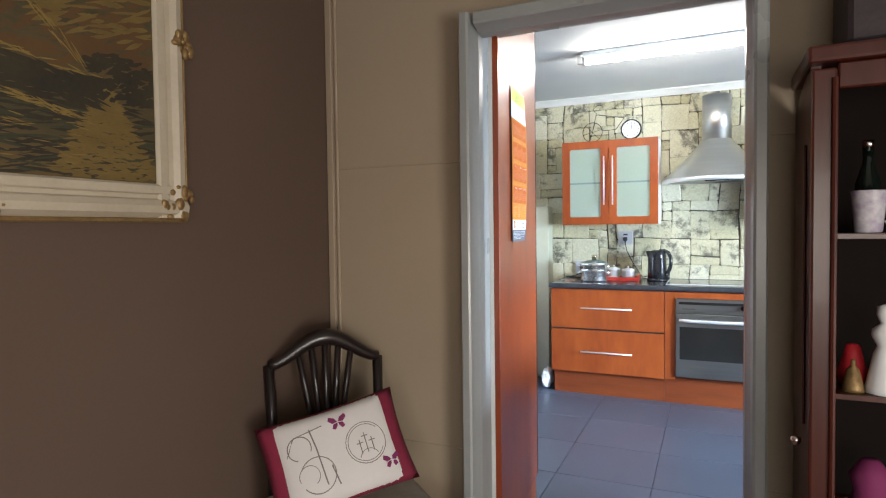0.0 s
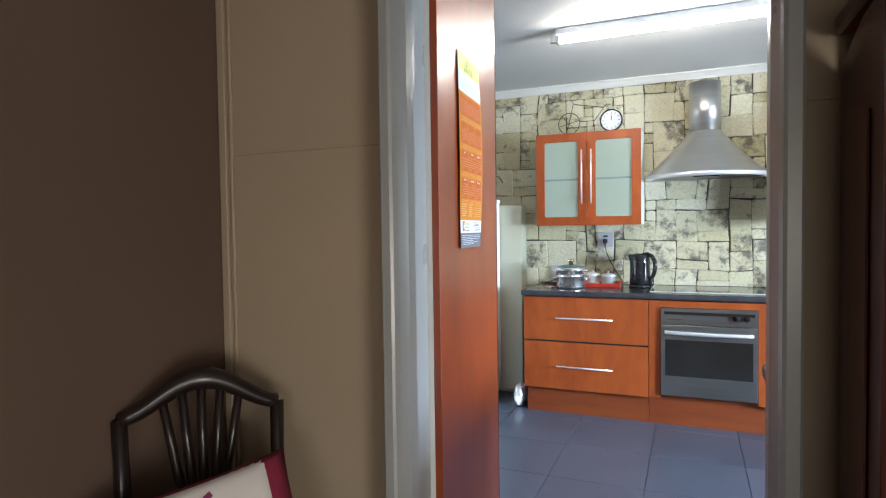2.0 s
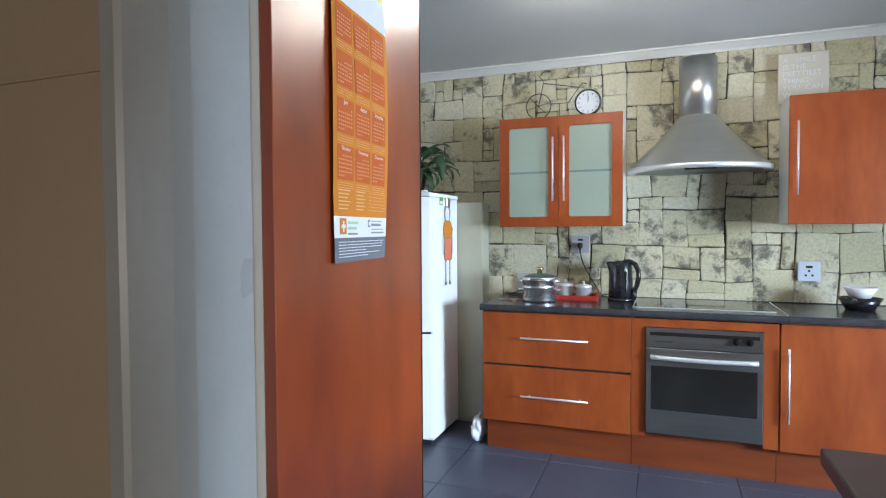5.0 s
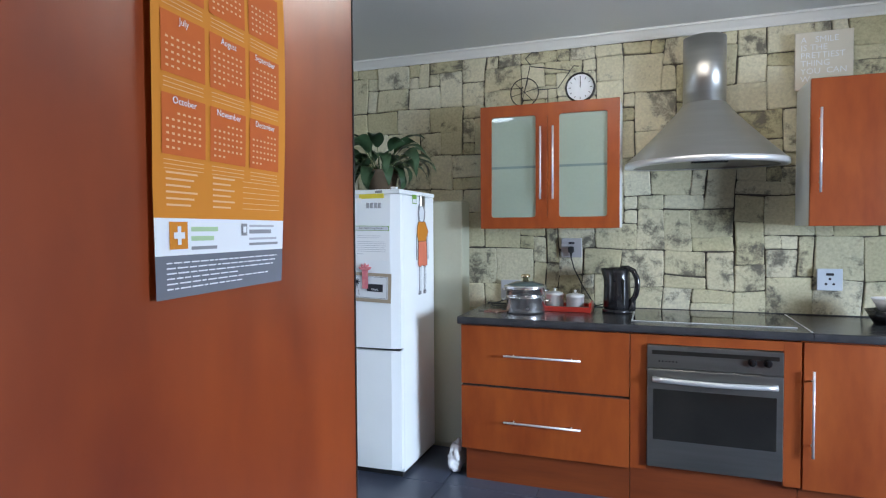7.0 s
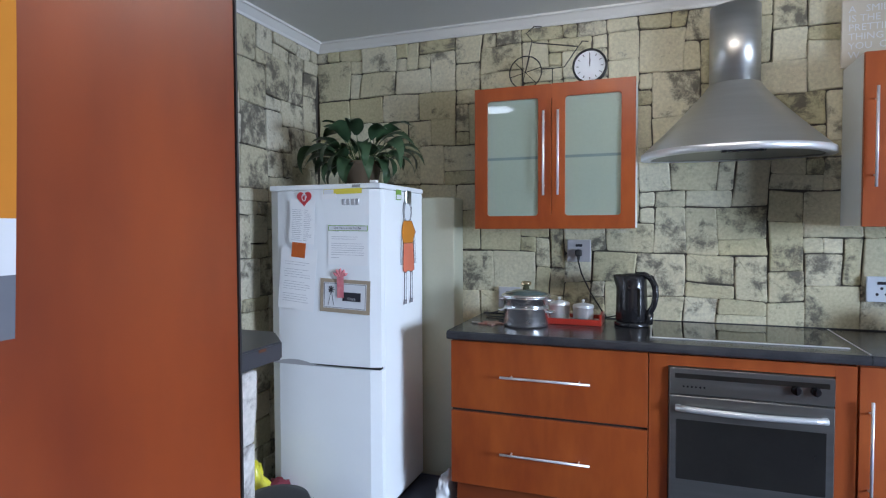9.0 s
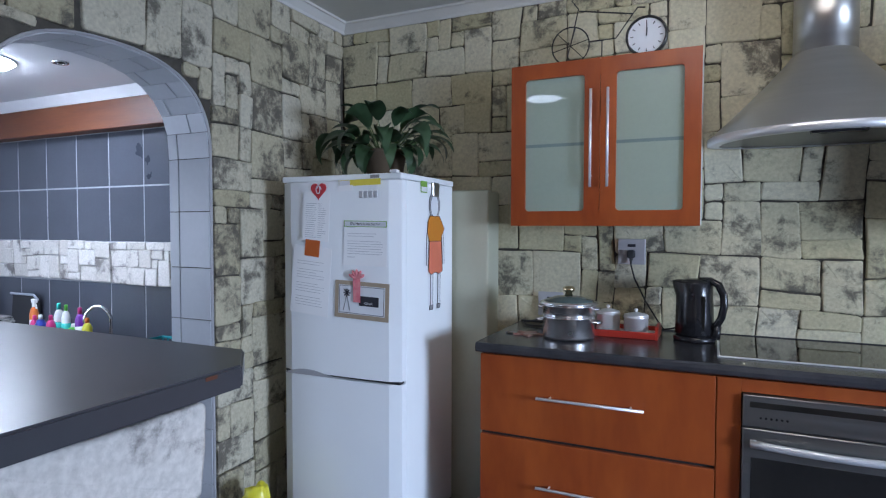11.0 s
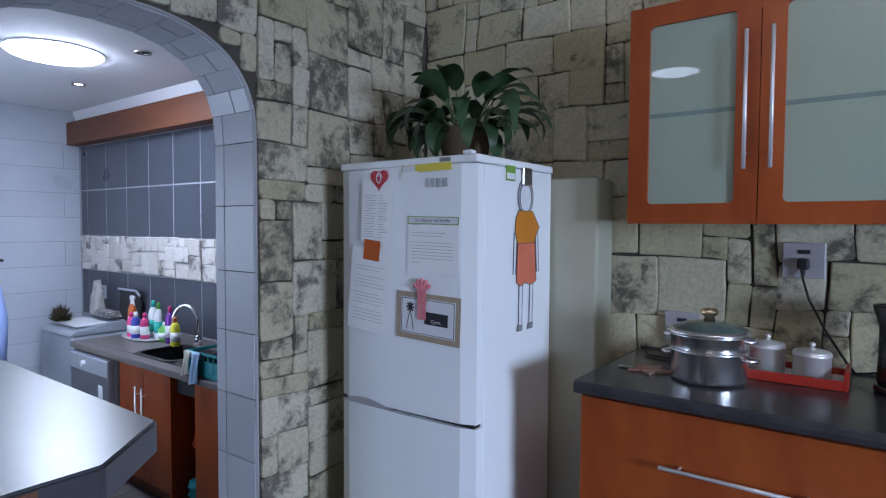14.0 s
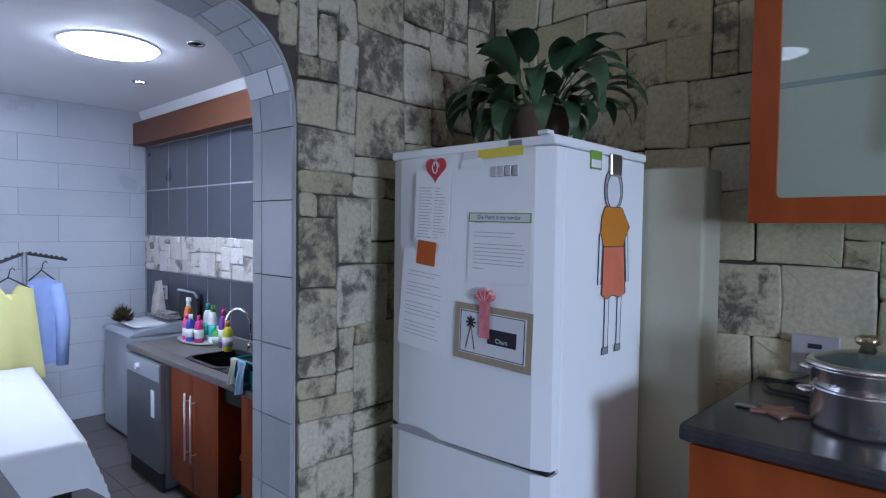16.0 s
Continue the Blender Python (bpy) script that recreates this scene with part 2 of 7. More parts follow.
CEIL = material("ceiling_paint", (0.62, 0.62, 0.60), (0.68, 0.68, 0.66), 0.7, scale=1.5, fine=60, bump=0.05)
UTIL_CEIL = material("utility_ceiling_paint", (0.78, 0.78, 0.79), (0.83, 0.83, 0.84), 0.65, scale=2, fine=60)
FRAME = material("grey_gloss_paint", (0.27, 0.285, 0.28), (0.32, 0.335, 0.33), 0.3, scale=4, fine=70, bump=0.06)
CHERRY = material("cherry_veneer", (0.215, 0.036, 0.0072), (0.36, 0.079, 0.0125), 0.40, scale=2.6, fine=11, stretch=(2.6, 2.6, 0.8), coat=0.0, vary=0.07)
CHERRY_DOOR = material("cherry_door_veneer", (0.150, 0.020, 0.0034), (0.340, 0.061, 0.0076), 0.42, scale=2.2, fine=7, stretch=(1.6, 1.6, 0.75), coat=0.7)
CHERRY_DOOR.node_tree.nodes["Principled BSDF"].inputs["Coat Roughness"].default_value = 0.27
# Cherry veneer darkened so the recessed plinths carry the shade under the units.
PLINTH = material("shaded_cherry_plinth", (0.15, 0.026, 0.007), (0.24, 0.052, 0.010), 0.45, scale=2.5, fine=14, stretch=(0.6, 6, 6))
FOOTER = material("slate_grey_print", (0.15, 0.16, 0.19), rough=0.85)
MAHOGANY = material("mahogany_stain", (0.036, 0.0070, 0.004), (0.082, 0.016, 0.008), 0.34, scale=3, fine=18, stretch=(6, 6, 0.6), coat=0.1)
DARKWOOD = material("dark_stained_wood", (0.007, 0.0045, 0.005), (0.018, 0.011, 0.010), 0.32, scale=5, fine=40, coat=0.12)
# Near-black, low-gloss back board: the cabinet's inner shade is put into its colour.
SHADOWWOOD = material("shaded_brown_board", (0.006, 0.0035, 0.003), (0.010, 0.006, 0.005), 0.75, scale=5)
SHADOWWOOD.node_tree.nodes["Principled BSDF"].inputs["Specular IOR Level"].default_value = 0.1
BROWN = material("brown_timber", (0.10, 0.030, 0.012), (0.155, 0.052, 0.02), 0.5, scale=3, fine=20, stretch=(0.6, 6, 6))
BLACK = material("black_plastic", (0.010, 0.010, 0.012), (0.016, 0.016, 0.018), 0.25, scale=10)
BLACK_MATT = material("black_matt", (0.012, 0.012, 0.014), (0.02, 0.02, 0.022), 0.6, scale=10)
WORKTOP = material("dark_laminate", (0.030, 0.031, 0.036), (0.055, 0.056, 0.062), 0.22, scale=14, fine=180, rough_vary=0.05)
BARTOP = material("charcoal_bar_top", (0.041, 0.043, 0.050), (0.052, 0.054, 0.062), 0.30, scale=2.5, fine=35, rough_vary=0.03)
GREYTOP = material("grey_worktop", (0.10, 0.09, 0.085), (0.15, 0.135, 0.13), 0.35, scale=16, fine=150)
HOB = material("black_hob_glass", (0.006, 0.006, 0.007), (0.008, 0.008, 0.009), 0.05, rough_vary=0.02)
STEEL = material("brushed_steel", (0.52, 0.51, 0.48), (0.60, 0.59, 0.56), 0.37, 1.0, scale=3, fine=120, stretch=(1, 1, 14))
OVENSTEEL = material("oven_steel", (0.21, 0.21, 0.20), (0.26, 0.26, 0.25), 0.36, 0.9, scale=3, fine=120, stretch=(1, 14, 14))
CHROME = material("chrome", (0.72, 0.72, 0.72), (0.78, 0.78, 0.78), 0.12, 1.0, rough_vary=0.03)
ALU = material("satin_aluminium", (0.76, 0.77, 0.78), (0.83, 0.83, 0.84), 0.34, 0.6, scale=8)
OVENGLASS = material("dark_oven_glass", (0.014, 0.013, 0.012), (0.020, 0.019, 0.017), 0.10, rough_vary=0.02)
FRIDGE = material("white_enamel", (0.83, 0.86, 0.88), (0.86, 0.89, 0.91), 0.32, scale=4, fine=160, bump=0.04)
CREAM = material("cream_laminate", (0.40, 0.405, 0.31), (0.45, 0.455, 0.35), 0.45, scale=3)
CARCASS = material("white_carcass_board", (0.60, 0.62, 0.60), (0.66, 0.68, 0.66), 0.45, scale=4)
FROST = material("frosted_glass", (0.27, 0.335, 0.275), (0.31, 0.375, 0.31), 0.45, scale=1.5, coat=1.0, rough_vary=0.03)
FROST.node_tree.nodes["Principled BSDF"].inputs["Coat Roughness"].default_value = 0.015
FROST_SHELF = material("shelf_through_glass", (0.20, 0.27, 0.26), rough=0.2)
FLOORTILE = material("blue_grey_floor_tile", (0.058, 0.070, 0.104), (0.082, 0.097, 0.134), 0.36, scale=3, fine=40, bump=0.06, vary=0.08)
GROUT = material("grey_grout", (0.045, 0.053, 0.075), (0.06, 0.07, 0.095), 0.9, scale=20)
UTILFLOOR = material("brown_grey_floor_tile", (0.085, 0.075, 0.072), (0.115, 0.10, 0.097), 0.45, scale=3, fine=30, vary=0.08)
DARKTILE = material("slate_wall_tile", (0.050, 0.056, 0.072), (0.068, 0.075, 0.094), 0.3, scale=3, fine=50, bump=0.05, vary=0.1)
PALETILE = material("pale_wall_tile", (0.44, 0.47, 0.52), (0.52, 0.54, 0.58), 0.3, scale=2, fine=30, vary=0.04)
REVEALTILE = material("light_grey_tile", (0.46, 0.48, 0.51), (0.54, 0.56, 0.59), 0.35, scale=3, fine=40, vary=0.06)
GREYGROUT = material("grey_joint", (0.33, 0.34, 0.36), rough=0.9)
LIGHTGROUT = material("light_grout", (0.42, 0.43, 0.45), rough=0.9)
PAPER = material("white_paper", (0.68, 0.70, 0.74), (0.72, 0.74, 0.77), 0.9, scale=6)
SHEETWHITE = material("bright_white_paper", (0.86, 0.87, 0.88), (0.89, 0.90, 0.91), 0.85, scale=6)
DAYPRINT = material("pale_orange_print", (0.72, 0.42, 0.22), rough=0.7)
PALEGREEN = material("pale_green_print", (0.42, 0.58, 0.34), rough=0.8)
DAYINK = material("light_grey_print", (0.42, 0.42, 0.46), rough=0.8)
PRINT = material("faint_print", (0.50, 0.50, 0.55), rough=0.8)
INK = material("grey_ink", (0.27, 0.27, 0.29), rough=0.8)
DARKINK = material("dark_ink", (0.02, 0.02, 0.03), rough=0.8)
WHITE = material("white_plastic", (0.75, 0.76, 0.78), (0.79, 0.80, 0.82), 0.35)
PALEPLATE = material("pale_blue_plate", (0.50, 0.55, 0.62), (0.55, 0.60, 0.67), 0.4)
GREYPLATE = material("silver_grey_plate", (0.42, 0.42, 0.45), (0.48, 0.48, 0.50), 0.4, 0.3)
ORANGE = material("orange_print", (0.54, 0.185, 0.012), (0.59, 0.22, 0.016), 0.85, scale=3)
DEEPORANGE = material("deep_orange_print", (0.47, 0.09, 0.012), (0.54, 0.12, 0.016), 0.85, scale=4)
CORAL = material("coral_print", (0.76, 0.20, 0.11), rough=0.6)
GREEN = material("green_print", (0.20, 0.40, 0.06), rough=0.6)
YELLOW = material("yellow_print", (0.80, 0.66, 0.06), rough=0.5)
RED = material("red_lacquer", (0.30, 0.022, 0.012), (0.38, 0.03, 0.018), 0.3)
HEART = material("red_print", (0.55, 0.02, 0.03), rough=0.5)
PINK = material("pink_print", (0.62, 0.10, 0.16), (0.72, 0.30, 0.30), 0.6, scale=40)
TAN = material("tan_card", (0.34, 0.27, 0.19), (0.40, 0.32, 0.23), 0.7, scale=30)
LEAF = material("deep_green_leaf", (0.020, 0.047, 0.021), (0.044, 0.086, 0.038), 0.38, scale=14, vary=0.3)
STALK = material("pale_green_stalk", (0.10, 0.16, 0.06), rough=0.5)
CLAY = material("brown_clay_pot", (0.10, 0.07, 0.045), (0.14, 0.10, 0.065), 0.6, scale=12)
IVORY = material("ivory_cloth", (0.60, 0.57, 0.55), (0.66, 0.63, 0.61), 0.9, scale=8, fine=220, bump=0.25)
SEATCLOTH = material("pale_damask_cloth", (0.36, 0.32, 0.27), (0.47, 0.43, 0.37), 0.85, scale=18, fine=200, bump=0.2)
WINE = material("burgundy_velvet", (0.16, 0.008, 0.03), (0.23, 0.014, 0.045), 0.85, scale=20)
PLUM = material("plum_thread", (0.20, 0.02, 0.10), rough=0.8)
THREAD = material("grey_thread", (0.20, 0.17, 0.16), rough=0.9)
WHITECLOTH = material("white_tablecloth", (0.76, 0.77, 0.79), (0.80, 0.81, 0.83), 0.85, scale=6, fine=150, bump=0.1)
GILT = material("tarnished_gilt", (0.20, 0.12, 0.05), (0.36, 0.24, 0.10), 0.45, 0.5, scale=30, fine=120, bump=0.7)
ANTIQUE = material("antique_white_paint", (0.44, 0.385, 0.29), (0.54, 0.48, 0.37), 0.45, scale=10, fine=90, bump=0.2)
SILVERGREY = material("silver_grey_enamel", (0.34, 0.37, 0.42), (0.40, 0.43, 0.48), 0.35, 0.2)
DISHSTEEL = material("grey_appliance_steel", (0.17, 0.185, 0.21), (0.22, 0.235, 0.26), 0.35, 0.5)
TEAL = material("teal_plastic", (0.005, 0.20, 0.22), (0.008, 0.26, 0.28), 0.35)
LILAC = material("blue_shirt_cotton", (0.28, 0.38, 0.68), (0.36, 0.46, 0.76), 0.9, scale=10, fine=120, bump=0.15)
LEMON = material("lemon_dress_cotton", (0.72, 0.68, 0.25), (0.78, 0.74, 0.34), 0.9, scale=8, fine=120, bump=0.15)
TUBEGLOW = glow("tube_glow", (1.0, 0.95, 0.85), 72.0)
SKYGLOW = glow("skylight_glow", (0.76, 0.88, 1.0), 115.0)
SKYGLOW_KITCHEN = glow("kitchen_skylight_glow", (0.74, 0.87, 1.0), 17.0)
SPOTGLOW = glow("spot_glow", (1.0, 0.96, 0.92), 12.0)

# ---------------------------------------------------------------- structure
CEIL_K = 2.60   # kitchen and dining ceiling
UF = -0.35      # utility floor, two steps down
UC = 2.465      # utility ceiling


def wall(name, bm, mat, label):
    return solid(name, bm, mat, label, "wall", kind="structure")


# dining room
wall("wall_dining_west", box(-0.85, -0.676, -1.5, 1.95, 0, CEIL_K), TAUPE, "dark taupe painted dining room wall")
ddw = box(-1.66, -0.062, 1.955, 2.07, 0, CEIL_K)
box(0.845, 4.75, 1.955, 2.07, 0, CEIL_K, bm=ddw)
box(-0.062, 0.845, 1.955, 2.07, 2.117, CEIL_K, bm=ddw)
door_wall = wall("wall_dining_north", ddw, BEIGE, "beige painted board wall with a doorway")
# unseen south wall, with an opening added for the fill light
dsw = box(-0.85, 0.7, -1.65, -1.5, 0, CEIL_K)
box(1.9, 3.05, -1.65, -1.5, 0, CEIL_K, bm=dsw)
box(0.7, 1.9, -1.65, -1.5, 0, 0.82, bm=dsw)
box(0.7, 1.9, -1.65, -1.5, 1.78, CEIL_K, bm=dsw)
wall("wall_dining_south", dsw, TAUPE, "plain taupe wall with a wide opening added for fill light")
dew = box(2.9, 3.05, -1.5, 1.95, 0, 0.26)
box(2.9, 3.05, -1.5, 1.95, 1.44, CEIL_K, bm=dew)
box(2.9, 3.05, -0.5, 1.95, 0.26, 1.44, bm=dew)
wall("wall_dining_east", dew, TAUPE, "plain taupe wall with a window opening")
solid("floor_dining", box(-0.85, 3.05, -1.65, 2.01, -0.1, 0), BROWN, "dark brown timber dining room floor", "floor", kind="structure")
solid("ceiling_dining", box(-0.85, 3.05, -1.65, 1.95, CEIL_K, CEIL_K + 0.1), CEIL, "plain off-white dining room ceiling", "ceiling", kind="structure")
# board cover strips on the doorway wall
strips = box(-0.674, -0.646, 1.940, 1.956, 0, CEIL_K, 0.003)
box(-0.638, -0.628, 1.946, 1.956, 0, CEIL_K, 0.003, bm=strips)
for z in (1.64, 0.60):
    box(-0.628, -0.10, 1.9515, 1.956, z, z + 0.006, 0.001, bm=strips)
    box(0.86, 1.6, 1.9515, 1.956, z + 0.02, z + 0.026, 0.001, bm=strips)
solid("trim", strips, BEIGE, "beige cover strips over the wall board joints", "trim", kind="structure")
# steel door frame
frame_1 = thing("door_frame", "grey painted steel door frame around the kitchen doorway", "door frame", at=(0.4, 2.0, 0), kind="structure")
prof = [(-0.066, 1.954), (-0.066, 1.848), (-0.060, 1.840), (-0.036, 1.838), (-0.029, 1.843), (-0.024, 1.862), (-0.016, 1.885), (-0.012, 1.895), (-0.010, 1.928), (-0.052, 1.932), (-0.052, 2.095), (-0.066, 2.095)]
part("jamb", prism(prof, "z", 0, 2.121), FRAME, frame_1)
part("jamb", prism([(0.783 - x, y) for x, y in prof], "z", 0, 2.121), FRAME, frame_1)
part("head", prism([(y, 2.045 - 1.15 * x) for x, y in prof], "x", -0.0095, 0.7925), FRAME, frame_1)
# kitchen shell
KE, KN = 4.6, 5.56
wn_ = box(-1.66, KE + 0.15, KN, KN + 0.2, 0, CEIL_K)
wall_north = wall("wall_north", wn_, JOINT, "kitchen wall clad in cream cast stone blocks")
ew = box(KE, KE + 0.15, 2.0, KN, 0, 0.88)
box(KE, KE + 0.15, 2.0, KN, 1.94, CEIL_K, bm=ew)
box(KE, KE + 0.15, 2.0, 2.22, 0.88, 1.94, bm=ew)
box(KE, KE + 0.15, 3.34, KN, 0.88, 1.94, bm=ew)
wall("wall_east", ew, PLASTER, "plain plastered kitchen wall with a window opening")


def arch_outline(n=28):
    """Opening of the arch in (y, z), from the south foot up and over to the north foot."""
    y0, y1, zs, top = 3.63, 4.535, 1.72, 2.095
    cy, a = (y0 + y1) / 2, (y1 - y0) / 2
    pts = [(y0, 0.0)]
    for i in range(n + 1):
        t = math.pi * (1 - i / n)
        c, s = math.cos(t), math.sin(t)
        e = 2 / 2.5
        pts.append((cy + a * math.copysign(abs(c) ** e, c), zs + (top - zs) * abs(s) ** e))
    pts.append((y1, 0.0))
    return pts


ARCH = arch_outline()
XK, XU = -1.66, -1.90


def arch_wall():
    bm = bmesh.new()
    y_lo, y_hi, z_hi = 2.0, KN + 0.2, CEIL_K
    for x in (XK, XU):
        zb = UF if x == XU else 0.0
        pts = [bm.verts.new((x, p[0], p[1])) for p in ARCH]
        tops = [bm.verts.new((x, p[0], z_hi)) for p in ARCH]
        for i in range(1, len(pts) - 2):
            bm.faces.new((pts[i], pts[i + 1], tops[i + 1], tops[i]))
        for j, y in ((0, y_lo), (len(pts) - 1, y_hi)):
            a, b = bm.verts.new((x, y, zb)), bm.verts.new((x, y, z_hi))
            k = 1 if j == 0 else j - 1
            foot = bm.verts.new((x, ARCH[j][0], zb))
            bm.faces.new((foot, pts[k], tops[k], b, a))
    for p, q in zip(ARCH, ARCH[1:]):
        bm.faces.new([bm.verts.new(v) for v in ((XK, *p), (XK, *q), (XU, *q), (XU, *p))])
    for y in (y_lo, y_hi):
        bm.faces.new([bm.verts.new(v) for v in ((XK, y, UF), (XK, y, z_hi), (XU, y, z_hi), (XU, y, UF))])
    bm.faces.new([bm.verts.new(v) for v in ((XK, y_lo, z_hi), (XK, y_hi, z_hi), (XU, y_hi, z_hi), (XU, y_lo, z_hi))])
    bm.faces.new([bm.verts.new(v) for v in ((XK, y_lo, 0), (XK, y_lo, UF), (XK, y_hi, UF), (XK, y_hi, 0))])
    bmesh.ops.recalc_face_normals(bm, faces=bm.faces)
    return bm


wall_west = wall("wall_west", arch_wall(), JOINT, "stone-clad kitchen wall with a tiled archway")
kfloor = solid("floor_kitchen", box(-1.90, KE, 2.01, KN, -0.12, -0.006), GROUT, "dark blue-grey tiled kitchen floor", "floor", kind="structure")
solid("ceiling_kitchen", box(-1.90, KE + 0.15, 1.95, KN + 0.2, CEIL_K, CEIL_K + 0.1), CEIL, "flat off-white kitchen ceiling", "ceiling", kind="structure")
cpro = [(0, 0), (0, -0.055), (-0.012, -0.055), (-0.018, -0.042), (-0.05, -0.014), (-0.062, -0.012), (-0.062, 0)]
cn = prism([(KN - 0.012 + y, CEIL_K - 0.001 + z) for y, z in cpro], "x", -1.63, KE)
prism([(-1.648 - x, CEIL_K - 0.001 + z) for x, z in cpro], "y", 2.07, KN - 0.012, bm=cn)
solid("cornice", cn, PLASTER, "white moulded plaster cornice under the kitchen ceiling", "cornice", kind="structure")
# utility room
UN, UW = 5.66, -5.95
unorth = wall("wall_utility_north", box(UW - 0.15, XU, UN, UN + 0.2, UF, UC), LIGHTGROUT, "utility wall with slate tiles and a stone band")
uwest = wall("wall_utility_west", box(UW - 0.15, UW, 2.6, UN, UF, UC), GREYGROUT, "pale grey tiled utility room wall")
# unseen south wall, with an opening added to hold the fill light
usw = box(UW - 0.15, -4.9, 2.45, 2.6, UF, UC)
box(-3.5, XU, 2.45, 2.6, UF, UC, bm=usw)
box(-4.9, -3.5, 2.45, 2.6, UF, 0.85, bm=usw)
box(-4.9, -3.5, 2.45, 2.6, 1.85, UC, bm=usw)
wall("wall_utility_south", usw, PALETILE, "plain pale utility room wall")
ufloor = solid("floor_utility", box(UW - 0.15, XU, 2.45, UN, UF - 0.1, UF - 0.005), GROUT, "brown-grey tiled utility floor", "floor", kind="structure")
solid("ceiling_utility", box(UW - 0.15, XU, 2.45, UN + 0.2, UC, UC + 0.1), UTIL_CEIL, "flat white utility room ceiling", "ceiling", kind="structure")
solid("step", box(-2.22, -1.902, 3.4, 4.8, UF, UF + 0.175, 0.006), GREYTOP, "grey step down into the utility room", "step", kind="structure")
solid("cornice_utility", prism([(UN - 0.07, UC - 0.001), (UN, UC - 0.001), (UN, UC - 0.11), (UN - 0.03, UC - 0.10)], "x", UW, XU), UTIL_CEIL, "white cove cornice in the utility room", "cornice", kind="structure")
solid("timber_pelmet", box(UW, XU, UN - 0.12, UN - 0.001, 2.145, 2.355, 0.004), BROWN, "brown stained timber pelmet above slate tiles", "pelmet", kind="structure")

# ---------------------------------------------------------------- pantry cupboard and calendar
pantry = thing("pantry_cupboard", "tall cherry veneered cupboard standing just inside the doorway", "cupboard", at=(-0.015, 2.10, 0), turn=5.2)
part("side_panel", box(-0.022, 0.0, 0.0, 0.748, 0.172, 2.44, 0.0015), CHERRY_DOOR, pantry, "cherry veneered side panel")
part("edge_strip", box(-0.0235, 0.0015, 0.7485, 0.752, 0.172, 2.44), BLACK_MATT, pantry, "dark edge strip")
part("carcass", box(-0.60, -0.0225, 0.0, 0.726, 0.172, 2.44), CARCASS, pantry)
for a, b in ((-0.598, -0.314), (-0.310, -0.026)):
    d = part("cupboard_door", box(a, b, 0.728, 0.747, 0.176, 2.436, 0.0015), CHERRY_DOOR, pantry)
    hx = b - 0.04 if a < -0.5 else a + 0.04
    hnd = part("handle", tube([(hx, 0.782, 0.95), (hx, 0.782, 1.37)], 0.006, 10), ALU, d, "satin aluminium bar handle", smooth=True)
    for z in (1.0, 1.32):
        part("handle_post", tube([(hx, 0.747, z), (hx, 0.782, z)], 0.004, 8), ALU, hnd)
part("plinth", box(-0.59, -0.004, 0.01, 0.722, 0.0, 0.171), PLINTH, pantry)

cal = thing("wall_calendar", "orange year calendar hanging on the cherry cupboard side", "calendar", at=(-0.015, 2.10, 0.02), turn=5.2)
CY0, CY1, CZ0, CZ1 = 0.193, 0.459, 1.328, 1.965


def sheet(y0, y1, z0, z1, lift):
    """A paper strip on the panel that bows a little away from it."""
    bm = bmesh.new()
    n, m = 4, max(2, int((z1 - z0) / 0.04) + 1)
    grid = []
    for i in range(m + 1):
        z = z0 + (z1 - z0) * i / m
        k = (CZ1 - z) / (CZ1 - CZ0)
        row = []
        for j in range(n + 1):
            y = y0 + (y1 - y0) * j / n
            v = (y - CY0) / (CY1 - CY0)
            bow = 0.004 + 0.012 * math.sin(math.pi * k) * (0.4 + 0.6 * v) + 0.02 * max(0, k - 0.8) * (1.2 - v)
            row.append(bm.verts.new((bow + lift, y, z)))
        grid.append(row)
    for a, b in zip(grid, grid[1:]):
        for j in range(n):
            bm.faces.new((a[j], a[j + 1], b[j + 1], b[j]))
    return bm


part("sheet", sheet(CY0, CY1, 1.418, 1.832, 0.0), ORANGE, cal, smooth=True)
part("header", sheet(CY0, CY1, 1.832, CZ1, 0.0), PAPER, cal, "white header with green year figures", smooth=True)
part("footer", sheet(CY0, CY1, 1.376, 1.418, 0.0), PAPER, cal, "white footer strip", smooth=True)
part("footer", sheet(CY0, CY1, CZ0, 1.376, 0.0), FOOTER, cal, "grey footer strip", smooth=True)
part("print_band", sheet(CY0 + 0.005, CY1 - 0.005, 1.90, 1.962, 0.0006), YELLOW, cal, smooth=True)


def on_panel(y, z, lift):
    k, v = (CZ1 - z) / (CZ1 - CZ0), (y - CY0) / (CY1 - CY0)
    bow = 0.004 + 0.012 * math.sin(math.pi * k) * (0.4 + 0.6 * v) + 0.02 * max(0, k - 0.8) * (1.2 - v)
    return Matrix.Translation((bow + lift, y, z)) @ Matrix(((0, 0, 1, 0), (1, 0, 0, 0), (0, 1, 0, 0), (0, 0, 0, 1)))


text_mesh("2016", 0.06, on_panel(CY0 + 0.06, 1.905, 0.002), GREEN, cal)
months = ("January February March April May June July August September October November December").split()
